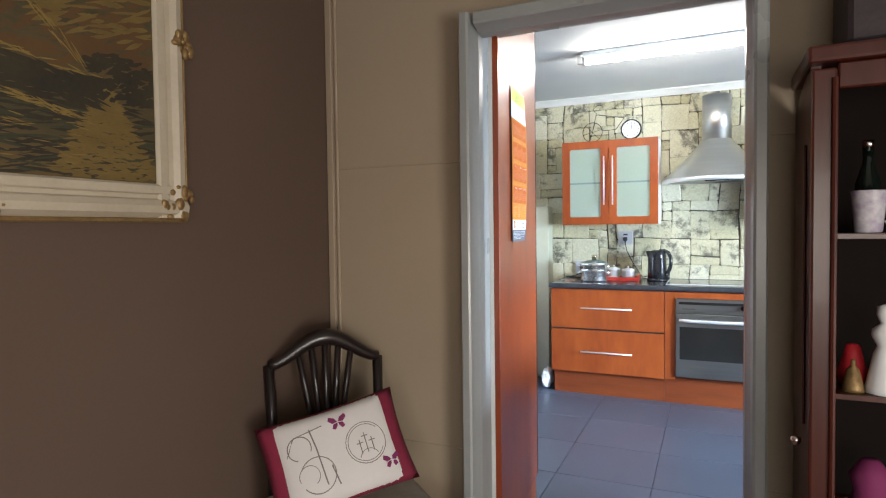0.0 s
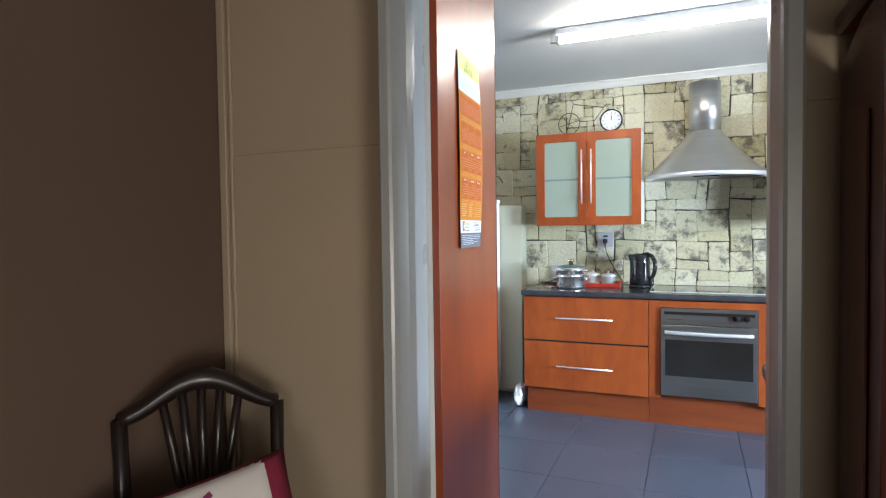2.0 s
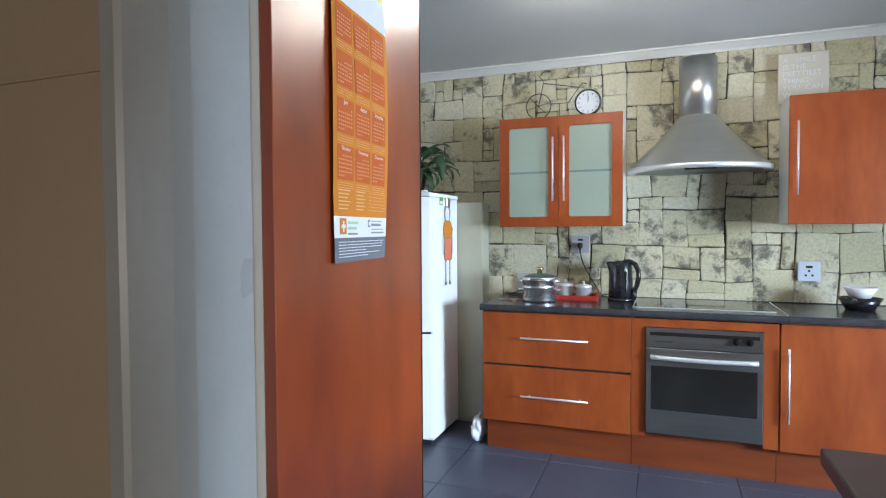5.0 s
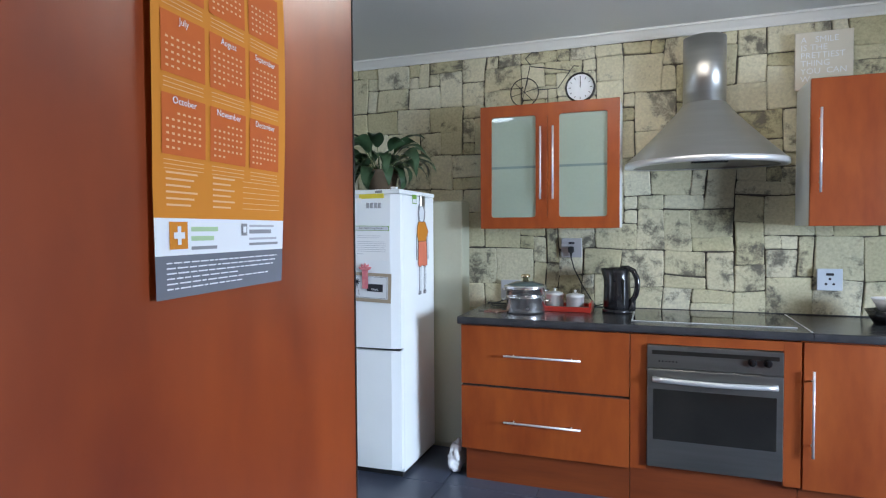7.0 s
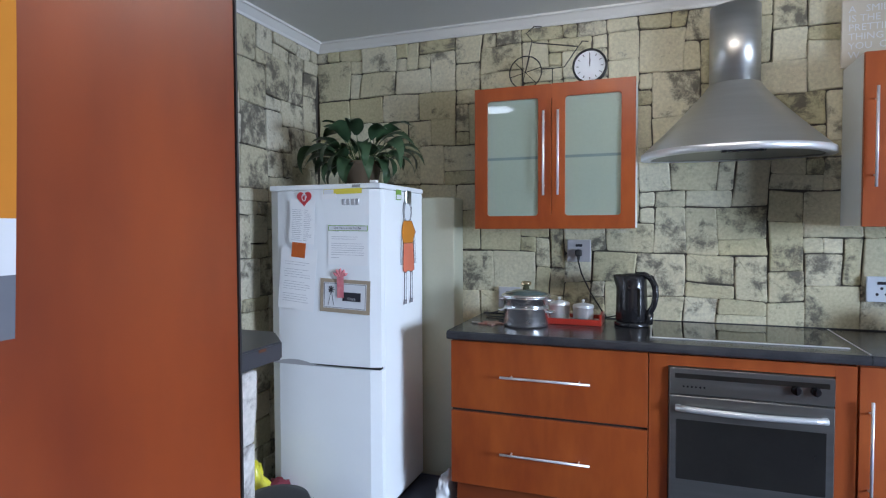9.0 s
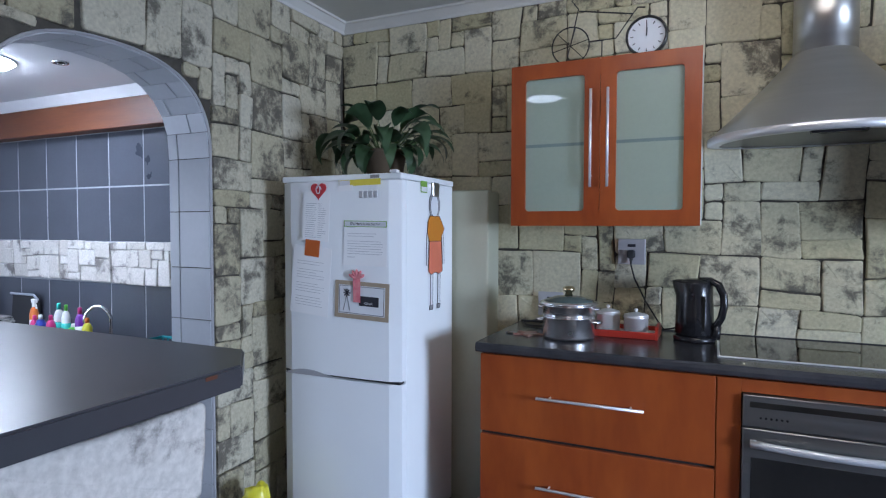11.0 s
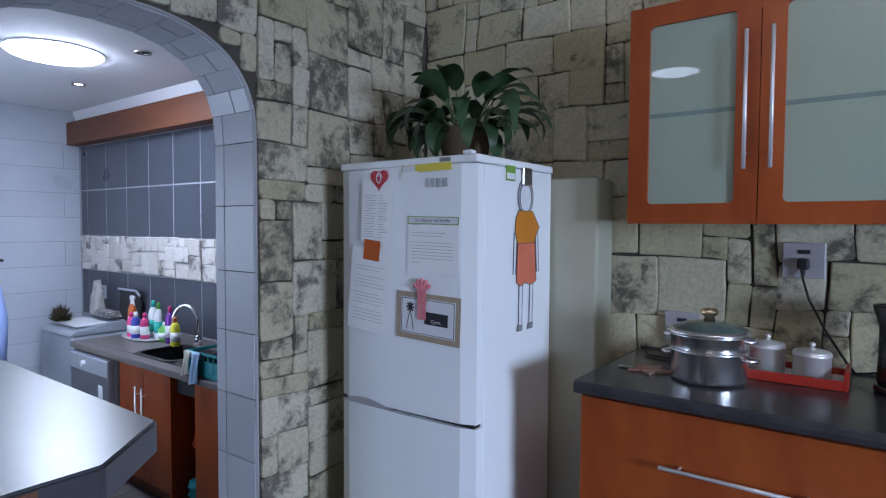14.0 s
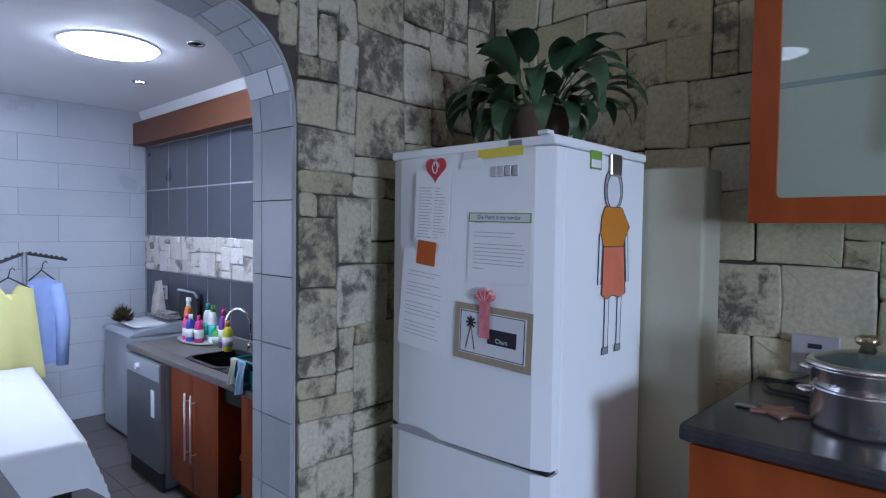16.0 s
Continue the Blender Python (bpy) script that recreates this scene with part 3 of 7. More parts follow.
for i, name in enumerate(months):
    r, c = divmod(i, 3)
    y, z = CY0 + 0.013 + c * 0.081, 1.824 - r * 0.0895
    part("month_panel", sheet(y, y + 0.072, z - 0.067, z, 0.001), DEEPORANGE, cal, smooth=True)
    if r > 1:
        text_mesh(name, 0.0115, on_panel(y + 0.035, z - 0.010, 0.0026), PAPER, cal, align="CENTER")
    days = bmesh.new()
    for w in range(6):
        for d in range(7):
            if (w == 0 and d < i % 7) or (w == 5 and d > 2):
                continue
            yy, zz = y + 0.006 + d * 0.0088, z - 0.019 - w * 0.0078
            merge(days, sheet(yy, yy + 0.0042, zz - 0.0024, zz, 0.0018))
    part("day_grid", days, DAYPRINT, cal, kind="stuff")
    note_bm = bmesh.new()
    for w in range(3):
        merge(note_bm, sheet(y + 0.002, y + 0.068, z - 0.0732 - 0.0048 * w, z - 0.0724 - 0.0048 * w, 0.0016))
    part("note_ruling", note_bm, DAYPRINT, cal, kind="stuff")
# term dates and notes below the months
terms = bmesh.new()
for k in range(6):
    z = 1.470 - 0.0072 * k
    for y, w in ((CY0 + 0.018, 0.052 - 0.006 * (k % 3)), (CY0 + 0.098, 0.044 - 0.008 * (k % 2))):
        merge(terms, sheet(y, y + w, z - 0.0022, z, 0.0016))
    merge(terms, sheet(CY0 + 0.160, CY0 + 0.250, z - 0.0018, z - 0.0010, 0.0016))
part("term_note_block", terms, DAYPRINT, cal, kind="stuff")
part("emblem", sheet(CY0 + 0.022, CY0 + 0.052, 1.383, 1.414, 0.001), ORANGE, cal)
part("emblem_cross", merge(sheet(CY0 + 0.028, CY0 + 0.046, 1.395, 1.402, 0.002), sheet(CY0 + 0.034, CY0 + 0.040, 1.388, 1.409, 0.002)), PAPER, cal)
for z, w in ((1.403, 0.050), (1.392, 0.042)):
    part("printed_bar", sheet(CY0 + 0.058, CY0 + 0.058 + w, z, z + 0.0055, 0.001), PALEGREEN, cal)
part("printed_bar", sheet(CY0 + 0.058, CY0 + 0.106, 1.3815, 1.3855, 0.001), INK, cal)
part("printed_bar", sheet(CY0 + 0.158, CY0 + 0.171, 1.397, 1.413, 0.001), INK, cal)
part("printed_bar", sheet(CY0 + 0.161, CY0 + 0.168, 1.401, 1.409, 0.0018), PAPER, cal)
for z, w, h, ink in ((1.4085, 0.062, 0.003, DAYINK), (1.3995, 0.055, 0.0055, INK), (1.391, 0.070, 0.003, DAYINK), (1.3835, 0.074, 0.0035, INK)):
    part("printed_bar", sheet(CY0 + 0.176, CY0 + 0.176 + w, z, z + h, 0.001), ink, cal)
lines = bmesh.new()
lrn = random.Random(3)
for k in range(6):
    z, y = 1.3685 - 0.0058 * k, CY0 + 0.016
    end = CY0 + (0.248, 0.244, 0.238, 0.150, 0.225, 0.160)[k]
    while y < end:
        w = lrn.uniform(0.006, 0.020)
        merge(lines, sheet(y, min(y + w, end), z - 0.0016, z, 0.001))
        y += w + 0.0025
part("small_print", lines, PAPER, cal, kind="stuff")


# ---------------------------------------------------------------- kitchen units
def bar_handle(parent, a, b, out=(0, -0.035, 0), r=0.006):
    a, b, o = Vector(a), Vector(b), Vector(out)
    d = (b - a).normalized()
    h = part("handle", tube([a + o, b + o], r, 10), ALU, parent, "satin aluminium bar handle", smooth=True)
    for p in (a + d * 0.05, b - d * 0.05):
        part("handle_post", tube([p, p + o], 0.004, 8), ALU, h)
    return h


FY = 4.914  # fronts of the base units
KZ = 0.19
drawers = thing("drawer_unit", "cherry veneered base unit with two deep drawers", "kitchen cabinet", at=(-0.08, 5.2, 0))
part("body", box(-0.53, 0.371, FY + 0.0205, 5.53, KZ, 0.894), CHERRY, drawers)
# Black sheet added behind the drawer fronts; it paints the shade in their gaps.
part("shadow_gap", box(-0.527, 0.368, FY + 0.0192, FY + 0.0204, KZ + 0.002, 0.893), BLACK_MATT, drawers)
for z0, z1, hz in ((0.195, 0.548, 0.372), (0.562, 0.888, 0.735)):
    dr = part("drawer_front", box(-0.53, 0.370, FY, FY + 0.019, z0, z1, 0.0015), CHERRY, drawers)
    bar_handle(dr, (-0.28, FY, hz), (0.13, FY, hz))
part("plinth", box(-0.52, 0.371, FY + 0.06, FY + 0.078, 0, KZ - 0.002), PLINTH, drawers)

housing = thing("oven_housing", "cherry veneered oven housing unit", "kitchen cabinet", at=(0.755, 5.2, 0))
hb = box(0.374, 0.452, FY, FY + 0.02, 0.20, 0.888, 0.001)
box(1.062, 1.134, FY, FY + 0.02, 0.20, 0.888, 0.001, bm=hb)
box(0.452, 1.062, FY, FY + 0.02, 0.842, 0.888, 0.001, bm=hb)
part("front_frame", hb, CHERRY, housing)
part("body", box(0.374, 1.134, FY + 0.45, 5.53, KZ, 0.894), CHERRY, housing)
part("plinth", box(0.374, 1.134, FY + 0.06, FY + 0.078, 0, KZ + 0.02), PLINTH, housing)
oven = thing("built_in_oven", "stainless steel built-in oven with dark glass door", "oven", at=(0.757, 5.1, 0.225))
part("cavity", box(0.456, 1.058, FY + 0.002, FY + 0.42, 0.228, 0.838), OVENSTEEL, oven)
cp = part("control_panel", box(0.456, 1.058, FY - 0.018, FY + 0.001, 0.728, 0.838, 0.002), OVENSTEEL, oven)
part("display_strip", box(0.478, 1.04, FY - 0.0195, FY - 0.018, 0.796, 0.816), OVENGLASS, cp)
for x in (0.925, 0.992):
    part("knob", merge(lathe([(0.019, 0), (0.017, 0.016), (0.015, 0.018), (0, 0.018)], seg=20), box(-0.003, 0.003, -0.016, 0.016, 0.016, 0.026)), BLACK, cp)
    k = cp.children[-1]
    k.matrix_basis = Matrix.Translation(Vector((x, FY - 0.018, 0.783)) - ORIGIN[oven]) @ Matrix.Rotation(radians(90), 4, "X")
    for v in k.data.vertices:
        v.co += ORIGIN[oven]
for i in range(6):
    part("button", tube([(0.512 + i * 0.016, FY - 0.018, 0.762), (0.512 + i * 0.016, FY - 0.021, 0.762)], 0.004), BLACK, cp)
od = part("oven_door", box(0.456, 1.058, FY - 0.022, FY + 0.001, 0.228, 0.722, 0.003), OVENSTEEL, oven)
part("door_glass", box(0.484, 1.03, FY - 0.0235, FY - 0.021, 0.368, 0.622, 0.001), OVENGLASS, od)
hp = [(0.482 + 0.55 * i / 12, FY - 0.035 - 0.028 * math.sin(math.pi * i / 12), 0.672) for i in range(13)]
hm = tube(hp, 0.013, 10)
for x in (0.49, 1.024):
    box(x - 0.01, x + 0.01, FY - 0.036, FY - 0.02, 0.66, 0.684, 0.002, bm=hm)
part("door_handle", hm, ALU, od, "curved bright metal handle", smooth=True)


def base_unit(x0, x1, handle_left=True):
    u = thing("base_cabinet", "cherry veneered base cabinet with one door", "kitchen cabinet", at=((x0 + x1) / 2, 5.2, 0), group="base cabinets")
    part("body", box(x0, x1, FY + 0.02, 5.53, KZ, 0.894), CHERRY, u)
    d = part("cabinet_door", box(x0 + 0.006, x1 - 0.002, FY, FY + 0.019, 0.195, 0.888, 0.0015), CHERRY, u)
    hx = x0 + 0.04 if handle_left else x1 - 0.04
    bar_handle(d, (hx, FY, 0.36), (hx, FY, 0.762))
    part("plinth", box(x0, x1, FY + 0.06, FY + 0.078, 0, KZ - 0.002), PLINTH, u)


base_unit(1.137, 1.737)
base_unit(1.740, 2.34, False)
wt = [(4.905, 0.896), (4.898, 0.902), (4.896, 0.915), (4.898, 0.928), (4.906, 0.935), (5.534, 0.935), (5.534, 0.896)]
top_ = thing("worktop", "dark charcoal laminate worktop with a rounded edge", "worktop", at=(0.6, 5.2, 0.896))
part("slab", prism(wt, "x", -0.545, 1.177), WORKTOP, top_)
part("slab", prism(wt, "x", 1.179, 2.36), WORKTOP, top_)
part("end_strip", prism([(y, z + 0.0005) for y, z in wt], "x", -0.548, -0.5455), BLACK_MATT, top_, "thin dark end strip")
part("rear_seal", box(-0.545, 2.36, 5.5345, 5.542, 0.93, 0.941), BLACK_MATT, top_, "dark sealed rear joint")
hob = thing("ceramic_hob", "black ceramic glass hob set in the worktop", "hob", at=(0.755, 5.28, 0.935))
part("glass_plate", box(0.382, 1.13, 5.03, 5.50, 0.9355, 0.940, 0.0015), HOB, hob)
part("metal_trim", box(0.374, 1.138, 5.022, 5.03, 0.9355, 0.941, 0.001), ALU, hob)
part("metal_trim", box(0.374, 0.382, 5.03, 5.50, 0.9355, 0.941, 0.001), ALU, hob)
part("joint_strip", box(1.175, 1.181, 4.92, 5.53, 0.9352, 0.9368), ALU, top_, "thin metal joint strip")


def wall_cabinet(x0, x1, z0, z1, doors, label):
    u = thing("wall_cabinet", label, "kitchen cabinet", at=((x0 + x1) / 2, 5.4, z0), group="wall cabinets")
    b = box(x0, x0 + 0.018, 5.24, 5.535, z0, z1)
    box(x1 - 0.018, x1, 5.24, 5.535, z0, z1, bm=b)
    box(x0 + 0.018, x1 - 0.018, 5.24, 5.535, z0, z0 + 0.018, bm=b)
    box(x0 + 0.018, x1 - 0.018, 5.24, 5.535, z1 - 0.018, z1, bm=b)
    box(x0 + 0.018, x1 - 0.018, 5.525, 5.535, z0 + 0.018, z1 - 0.018, bm=b)
    part("carcass", b, CARCASS, u, "pale grey carcass")
    for d0, d1, hx, glazed in doors:
        if glazed:
            d = part("cabinet_door", ring_frame(d0, d1, z0 - 0.003, z1, 0.066, 0.016, 5.218, 5.238), CHERRY, u)
            part("pane", box(d0 + 0.06, d1 - 0.06, 5.230, 5.235, z0 + 0.055, z1 - 0.058), FROST, d, "frosted green-grey glass pane")
            zm = (z0 + z1) / 2 - 0.003
            part("shelf_edge", box(d0 + 0.066, d1 - 0.066, 5.2285, 5.2298, zm - 0.007, zm + 0.007), FROST_SHELF, d)
        else:
            d = part("cabinet_door", box(d0, d1, 5.218, 5.238, z0 - 0.003, z1, 0.0015), CHERRY, u)
        bar_handle(d, (hx, 5.218, z0 + 0.165), (hx, 5.218, z0 + 0.585), out=(0, -0.03, 0))


wall_cabinet(-0.50, 0.302, 1.428, 2.15, [(-0.50, -0.1015, -0.136, True), (-0.0985, 0.302, -0.064, True)], "cherry wall cabinet with two frosted glass doors")
wall_cabinet(1.222, 1.822, 1.432, 2.168, [(1.222, 1.822, 1.262, False)], "cherry wall cabinet with a plain door")

hood = thing("cooker_hood", "conical stainless steel chimney cooker hood", "cooker hood", at=(0.745, 5.4, 1.75))
part("chimney", lathe([(0.112, 2.10), (0.112, 2.478), (0.108, 2.478)], (0.745, 5.415, 0), 36), STEEL, hood, smooth=True)
hb = bmesh.new()
rows = []
for k in range(13):
    f = k / 12
    z = 1.79 + (2.115 - 1.79) * f
    q = (1 - f) ** 1.12
    a, bfr, bbk = 0.112 + (0.42 - 0.112) * q, 0.112 + (0.385 - 0.112) * q, 0.112 + 0.008 * q
    rows.append([hb.verts.new((0.745 + a * math.cos(t), 5.415 + (bfr if math.sin(t) < 0 else bbk) * math.sin(t), z)) for t in [2 * math.pi * i / 48 for i in range(48)]])
for p, q in zip(rows, rows[1:]):
    for i in range(48):
        hb.faces.new((p[i], p[(i + 1) % 48], q[(i + 1) % 48], q[i]))
part("canopy", hb, STEEL, hood, smooth=True)
rb = bmesh.new()
rr = []
for s, z in ((1.0, 1.792), (1.012, 1.788), (1.012, 1.764), (0.99, 1.760), (0.90, 1.762)):
    rr.append([rb.verts.new((0.745 + s * 0.42 * math.cos(t), 5.415 + s * (0.385 if math.sin(t) < 0 else 0.12) * math.sin(t), z)) for t in [2 * math.pi * i / 48 for i in range(48)]])
for p, q in zip(rr, rr[1:]):
    for i in range(48):
        rb.faces.new((p[i], p[(i + 1) % 48], q[(i + 1) % 48], q[i]))
part("rim", rb, ALU, hood, "bright rim band", smooth=True)
fb = bmesh.new()
fb.faces.new([fb.verts.new((0.745 + 0.38 * math.cos(t), 5.415 + (0.348 if math.sin(t) < 0 else 0.108) * math.sin(t), 1.766)) for t in [2 * math.pi * i / 40 for i in range(40)]])
part("filter", fb, OVENSTEEL, hood, "dark metal grease filter")
part("control_box", box(0.66, 0.83, 5.05, 5.09, 1.752, 1.765, 0.002), BLACK, hood)

# counter beside the doorway
side = thing("side_counter", "grey topped counter beside the kitchen doorway", "counter", at=(1.5, 2.4, 0))
part("counter_top", box(0.872, 2.6, 2.10, 2.80, 0.895, 0.935, 0.006, seg=2), BARTOP, side)
part("body", box(0.93, 2.6, 2.12, 2.74, 0.0, 0.894), CHERRY, side)

# ---------------------------------------------------------------- fridge
fr = thing("fridge_freezer", "white two-door fridge freezer with papers on its doors", "fridge", at=(-1.165, 5.05, 0))
part("cabinet", box(-1.478, -0.852, 4.853, 5.345, 0.03, 1.622, 0.006, seg=2), FRIDGE, fr)
part("top_panel", box(-1.482, -0.848, 4.80, 5.35, 1.623, 1.65, 0.006, seg=2), FRIDGE, fr)
part("base", box(-1.46, -0.87, 4.86, 5.33, 0.0, 0.03), BLACK_MATT, fr)


def fridge_door(z0, z1):
    pts = []
    for i in range(13):
        u = i / 12
        x = -1.478 + 0.626 * u
        e = min(u, 1 - u)
        pts.append((x, 4.782 + 0.014 * (2 * u - 1) ** 2 + (0.016 * (1 - e / 0.083) if e < 0.083 else 0)))
    pts += [(-0.852, 4.848), (-1.478, 4.848)]
    return prism(pts, "z", z0, z1)


d1 = part("fridge_door", fridge_door(0.752, 1.620), FRIDGE, fr)
d2 = part("freezer_door", fridge_door(0.06, 0.738), FRIDGE, fr)
grip = bmesh.new()
prism([(-1.46 + 0.26 * i / 10, 0.7395 + 0.026 * math.sin(math.pi * i / 10) ** 0.8) for i in range(11)], "y", 4.7805, 4.80, bm=grip)
part("handle_recess", grip, GREYPLATE, d1, "grey finger recess")
# Black bar added between the two doors; its colour draws the gap's shade.
part("door_gap", box(-1.47, -0.86, 4.806, 4.846, 0.7385, 0.7515), BLACK_MATT, fr)
part("hinge_cover", box(-0.90, -0.865, 4.79, 4.82, 1.650, 1.662, 0.003), WHITE, fr)
part("badge", box(-1.0, -0.955, 4.7985, 4.7999, 1.630, 1.644), INK, fr)


def front_y(x):
    u = (x + 1.478) / 0.626
    return 4.782 + 0.014 * (2 * u - 1) ** 2


def note(name, label, x0, x1, z0, z1, mat, tilt=0.0, lift=0.005, category="paper"):
    """A sheet on the fridge front; x0..x1 and z0..z1 with a slight turn."""
    xc, zc = (x0 + x1) / 2, (z0 + z1) / 2
    t = thing(name, label, category, at=(xc, front_y(xc) - lift, zc))
    bm = box(x0, x1, front_y(xc) - lift - 0.0008, front_y(xc) - lift, z0, z1)
    part("sheet", bm, mat, t)
    t.matrix_basis = t.matrix_basis @ Matrix.Rotation(radians(tilt), 4, "Y")
    return t, front_y(xc) - lift - 0.0008


def bars(t, y, x0, x1, zs, h, mat, seed, ragged=0.3):
    rnd = random.Random(seed)
    bm = bmesh.new()
    for z in zs:
        box(x0, x1 - (x1 - x0) * ragged * rnd.random() ** 2, y - 0.0007, y - 0.0002, z, z + h, bm=bm)
    part("text_block", bm, mat, t, kind="stuff")


t, y = note("timetable_sheet", "white printed timetable sheet under a heart magnet", -1.345, -1.20, 1.355, 1.575, SHEETWHITE, 3)
bars(t, y, -1.33, -1.27, [1.37 + 0.0095 * i for i in range(17)], 0.0019, PRINT, 1)
bars(t, y, -1.262, -1.215, [1.37 + 0.0095 * i for i in range(17)], 0.0019, PRINT, 2, 0.6)
t, y = note("letter_sheet", "white printed letter in a plastic sleeve", -1.41, -1.20, 1.02, 1.33, SHEETWHITE, 5)
bars(t, y, -1.385, -1.23, [1.06 + 0.0125 * i for i in range(17) if i % 5 != 4], 0.0017, PRINT, 3)
t, y = note("letter_sheet", "white printed letter under a slim magnet", -1.125, -0.905, 1.25, 1.44, SHEETWHITE, 1)
bars(t, y, -1.105, -0.925, [1.30 + 0.011 * i for i in range(9) if i != 6], 0.0018, PRINT, 4)
bars(t, y, -1.105, -1.06, [1.285, 1.415], 0.002, PRINT, 5)
t, y = note("strip_magnet", "pale green strip magnet with dark lettering", -1.122, -0.905, 1.418, 1.445, GREEN, 1, lift=0.006, category="magnet")
part("label_face", box(-1.118, -0.909, y - 0.0006, y, 1.421, 1.442), PAPER, t)
text_mesh("Die Here is my herder", 0.0165, Matrix.Translation((-1.09, y - 0.0012, 1.427)) @ Matrix.Rotation(radians(90), 4, "X"), DARKINK, t)
t, y = note("heart_magnet", "red heart shaped fridge magnet", -1.30, -1.215, 1.53, 1.62, HEART, 0, lift=0.006, category="magnet")
hrt = t.children[0]
bpy.data.objects.remove(hrt)
pts = []
for i in range(28):
    a = 2 * math.pi * i / 28
    pts.append((-1.258 + 0.0026 * 16 * math.sin(a) ** 3, 1.582 + 0.0026 * (13 * math.cos(a) - 5 * math.cos(2 * a) - 2 * math.cos(3 * a) - math.cos(4 * a))))
part("heart", prism(pts, "y", y, y + 0.004), HEART, t)
part("swirl", tube([(-1.258 + 0.016 * math.cos(i * 0.7) * (1 - i / 20), y - 0.0005, 1.585 + 0.018 * math.sin(i * 0.7)) for i in range(14)], 0.0018, 5), PAPER, t)
t, y = note("strip_magnet", "yellow strip magnet with pale ends", -1.148, -0.935, 1.598, 1.624, YELLOW, -1, lift=0.006, category="magnet")
part("pale_end", box(-1.146, -1.09, y - 0.0006, y, 1.600, 1.622), PAPER, t)
t, y = note("note_slip", "small white paper slip under a magnet", -1.155, -1.075, 1.575, 1.60, SHEETWHITE, -2)
t, y = note("photo_magnet", "dark amber photo magnet", -1.335, -1.255, 1.285, 1.36, DEEPORANGE, 6, lift=0.006, category="magnet")
lg = thing("maker_badge", "grey shaped badge on the fridge door", "badge", at=(-1.0, 4.785, 1.56))
for i in range(4):
    part("badge_shape", box(-1.048 + i * 0.025, -1.028 + i * 0.025, 4.7815, 4.786, 1.545, 1.575, 0.002), GREYPLATE, lg)
t, y = note("chore_chart", "framed chart with a windmill drawing and dark name plate", -1.172, -0.895, 1.015, 1.18, TAN, 2, lift=0.006, category="chart")
part("card", box(-1.152, -0.915, y - 0.001, y, 1.035, 1.162), PAPER, t)
fr_b = box(-1.148, -0.919, y - 0.0016, y - 0.0011, 1.038, 1.040)
box(-1.148, -0.919, y - 0.0016, y - 0.0011, 1.157, 1.159, bm=fr_b)
box(-1.148, -1.146, y - 0.0016, y - 0.0011, 1.040, 1.157, bm=fr_b)
box(-0.921, -0.919, y - 0.0016, y - 0.0011, 1.040, 1.157, bm=fr_b)
part("border", fr_b, DARKINK, t)
part("name_plate", box(-1.045, -0.945, y - 0.0025, y - 0.0012, 1.075, 1.118, 0.0005), DARKINK, t)
text_mesh("Chart", 0.018, Matrix.Translation((-0.995, y - 0.004, 1.082)) @ Matrix.Rotation(radians(90), 4, "X"), PAPER, t, align="CENTER")
wm = tube([(-1.125, y - 0.0016, 1.05), (-1.108, y - 0.0016, 1.12), (-1.092, y - 0.0016, 1.05)], 0.0013, 4)
for k in range(8):
    a = k * math.pi / 4
    tube([(-1.108, y - 0.0016, 1.127), (-1.108 + 0.018 * math.cos(a), y - 0.0016, 1.127 + 0.018 * math.sin(a))], 0.003, 4, bm=wm)
part("windmill_drawing", wm, DARKINK, t)
t, y = note("paper_peg", "pink patterned decorated clip magnet", -1.072, -1.035, 1.09, 1.20, PINK, 0, lift=0.012, category="magnet")
pet = bmesh.new()
for k in range(5):
    a = radians(30 + 30 * k)
    tube([(-1.053, y, 1.19), (-1.053 + 0.035 * math.cos(a), y, 1.19 + 0.035 * math.sin(a)), (-1.053 + 0.045 * math.cos(a), y, 1.19 + 0.045 * math.sin(a))], [0.004, 0.008, 0.002], 6, bm=pet)
part("petals", pet, PINK, t)

# paper figure and clip on the fridge side
pf = thing("paper_cutout", "paper cut-out of a plain figure in orange and coral", "paper cut-out", at=(-0.851, 5.14, 1.35))
XS = -0.8495


def side_shape(name, pts, mat, h=0.0):
    ob = part(name, prism(pts, "x", XS + h, XS + h + 0.0012), mat, pf)
    part("drawn_outline", tube([(XS + h + 0.0012, a, b) for a, b in pts], 0.0013, 4, closed=True), DARKINK, ob)
    return ob


oval = [(5.128 + 0.043 * math.cos(2 * math.pi * i / 18), 1.518 + 0.054 * math.sin(2 * math.pi * i / 18)) for i in range(18)]
side_shape("head", oval, PAPER)
side_shape("top", [(5.075, 1.47), (5.18, 1.47), (5.235, 1.41), (5.205, 1.375), (5.198, 1.35), (5.068, 1.35), (5.05, 1.39), (5.055, 1.44)], ORANGE, 0.001)
side_shape("skirt", [(5.068, 1.352), (5.198, 1.352), (5.212, 1.205), (5.17, 1.195), (5.13, 1.205), (5.09, 1.195), (5.062, 1.21)], CORAL, 0.002)
for y0 in (5.085, 5.165):
    side_shape("leg", [(y0, 1.205), (y0 + 0.026, 1.205), (y0 + 0.022, 1.05), (y0 - 0.002, 1.05)], PAPER)
    side_shape("shoe", [(y0 - 0.012, 1.05), (y0 + 0.024, 1.05), (y0 + 0.022, 1.03), (y0 - 0.014, 1.03)], INK, 0.001)
for y0, s in ((5.055, -1), (5.215, 1)):
    side_shape("arm", [(y0 - 0.01, 1.39), (y0 + 0.01, 1.39), (y0 + 0.012 + 0.01 * s, 1.24), (y0 - 0.006 + 0.01 * s, 1.24)], PAPER)
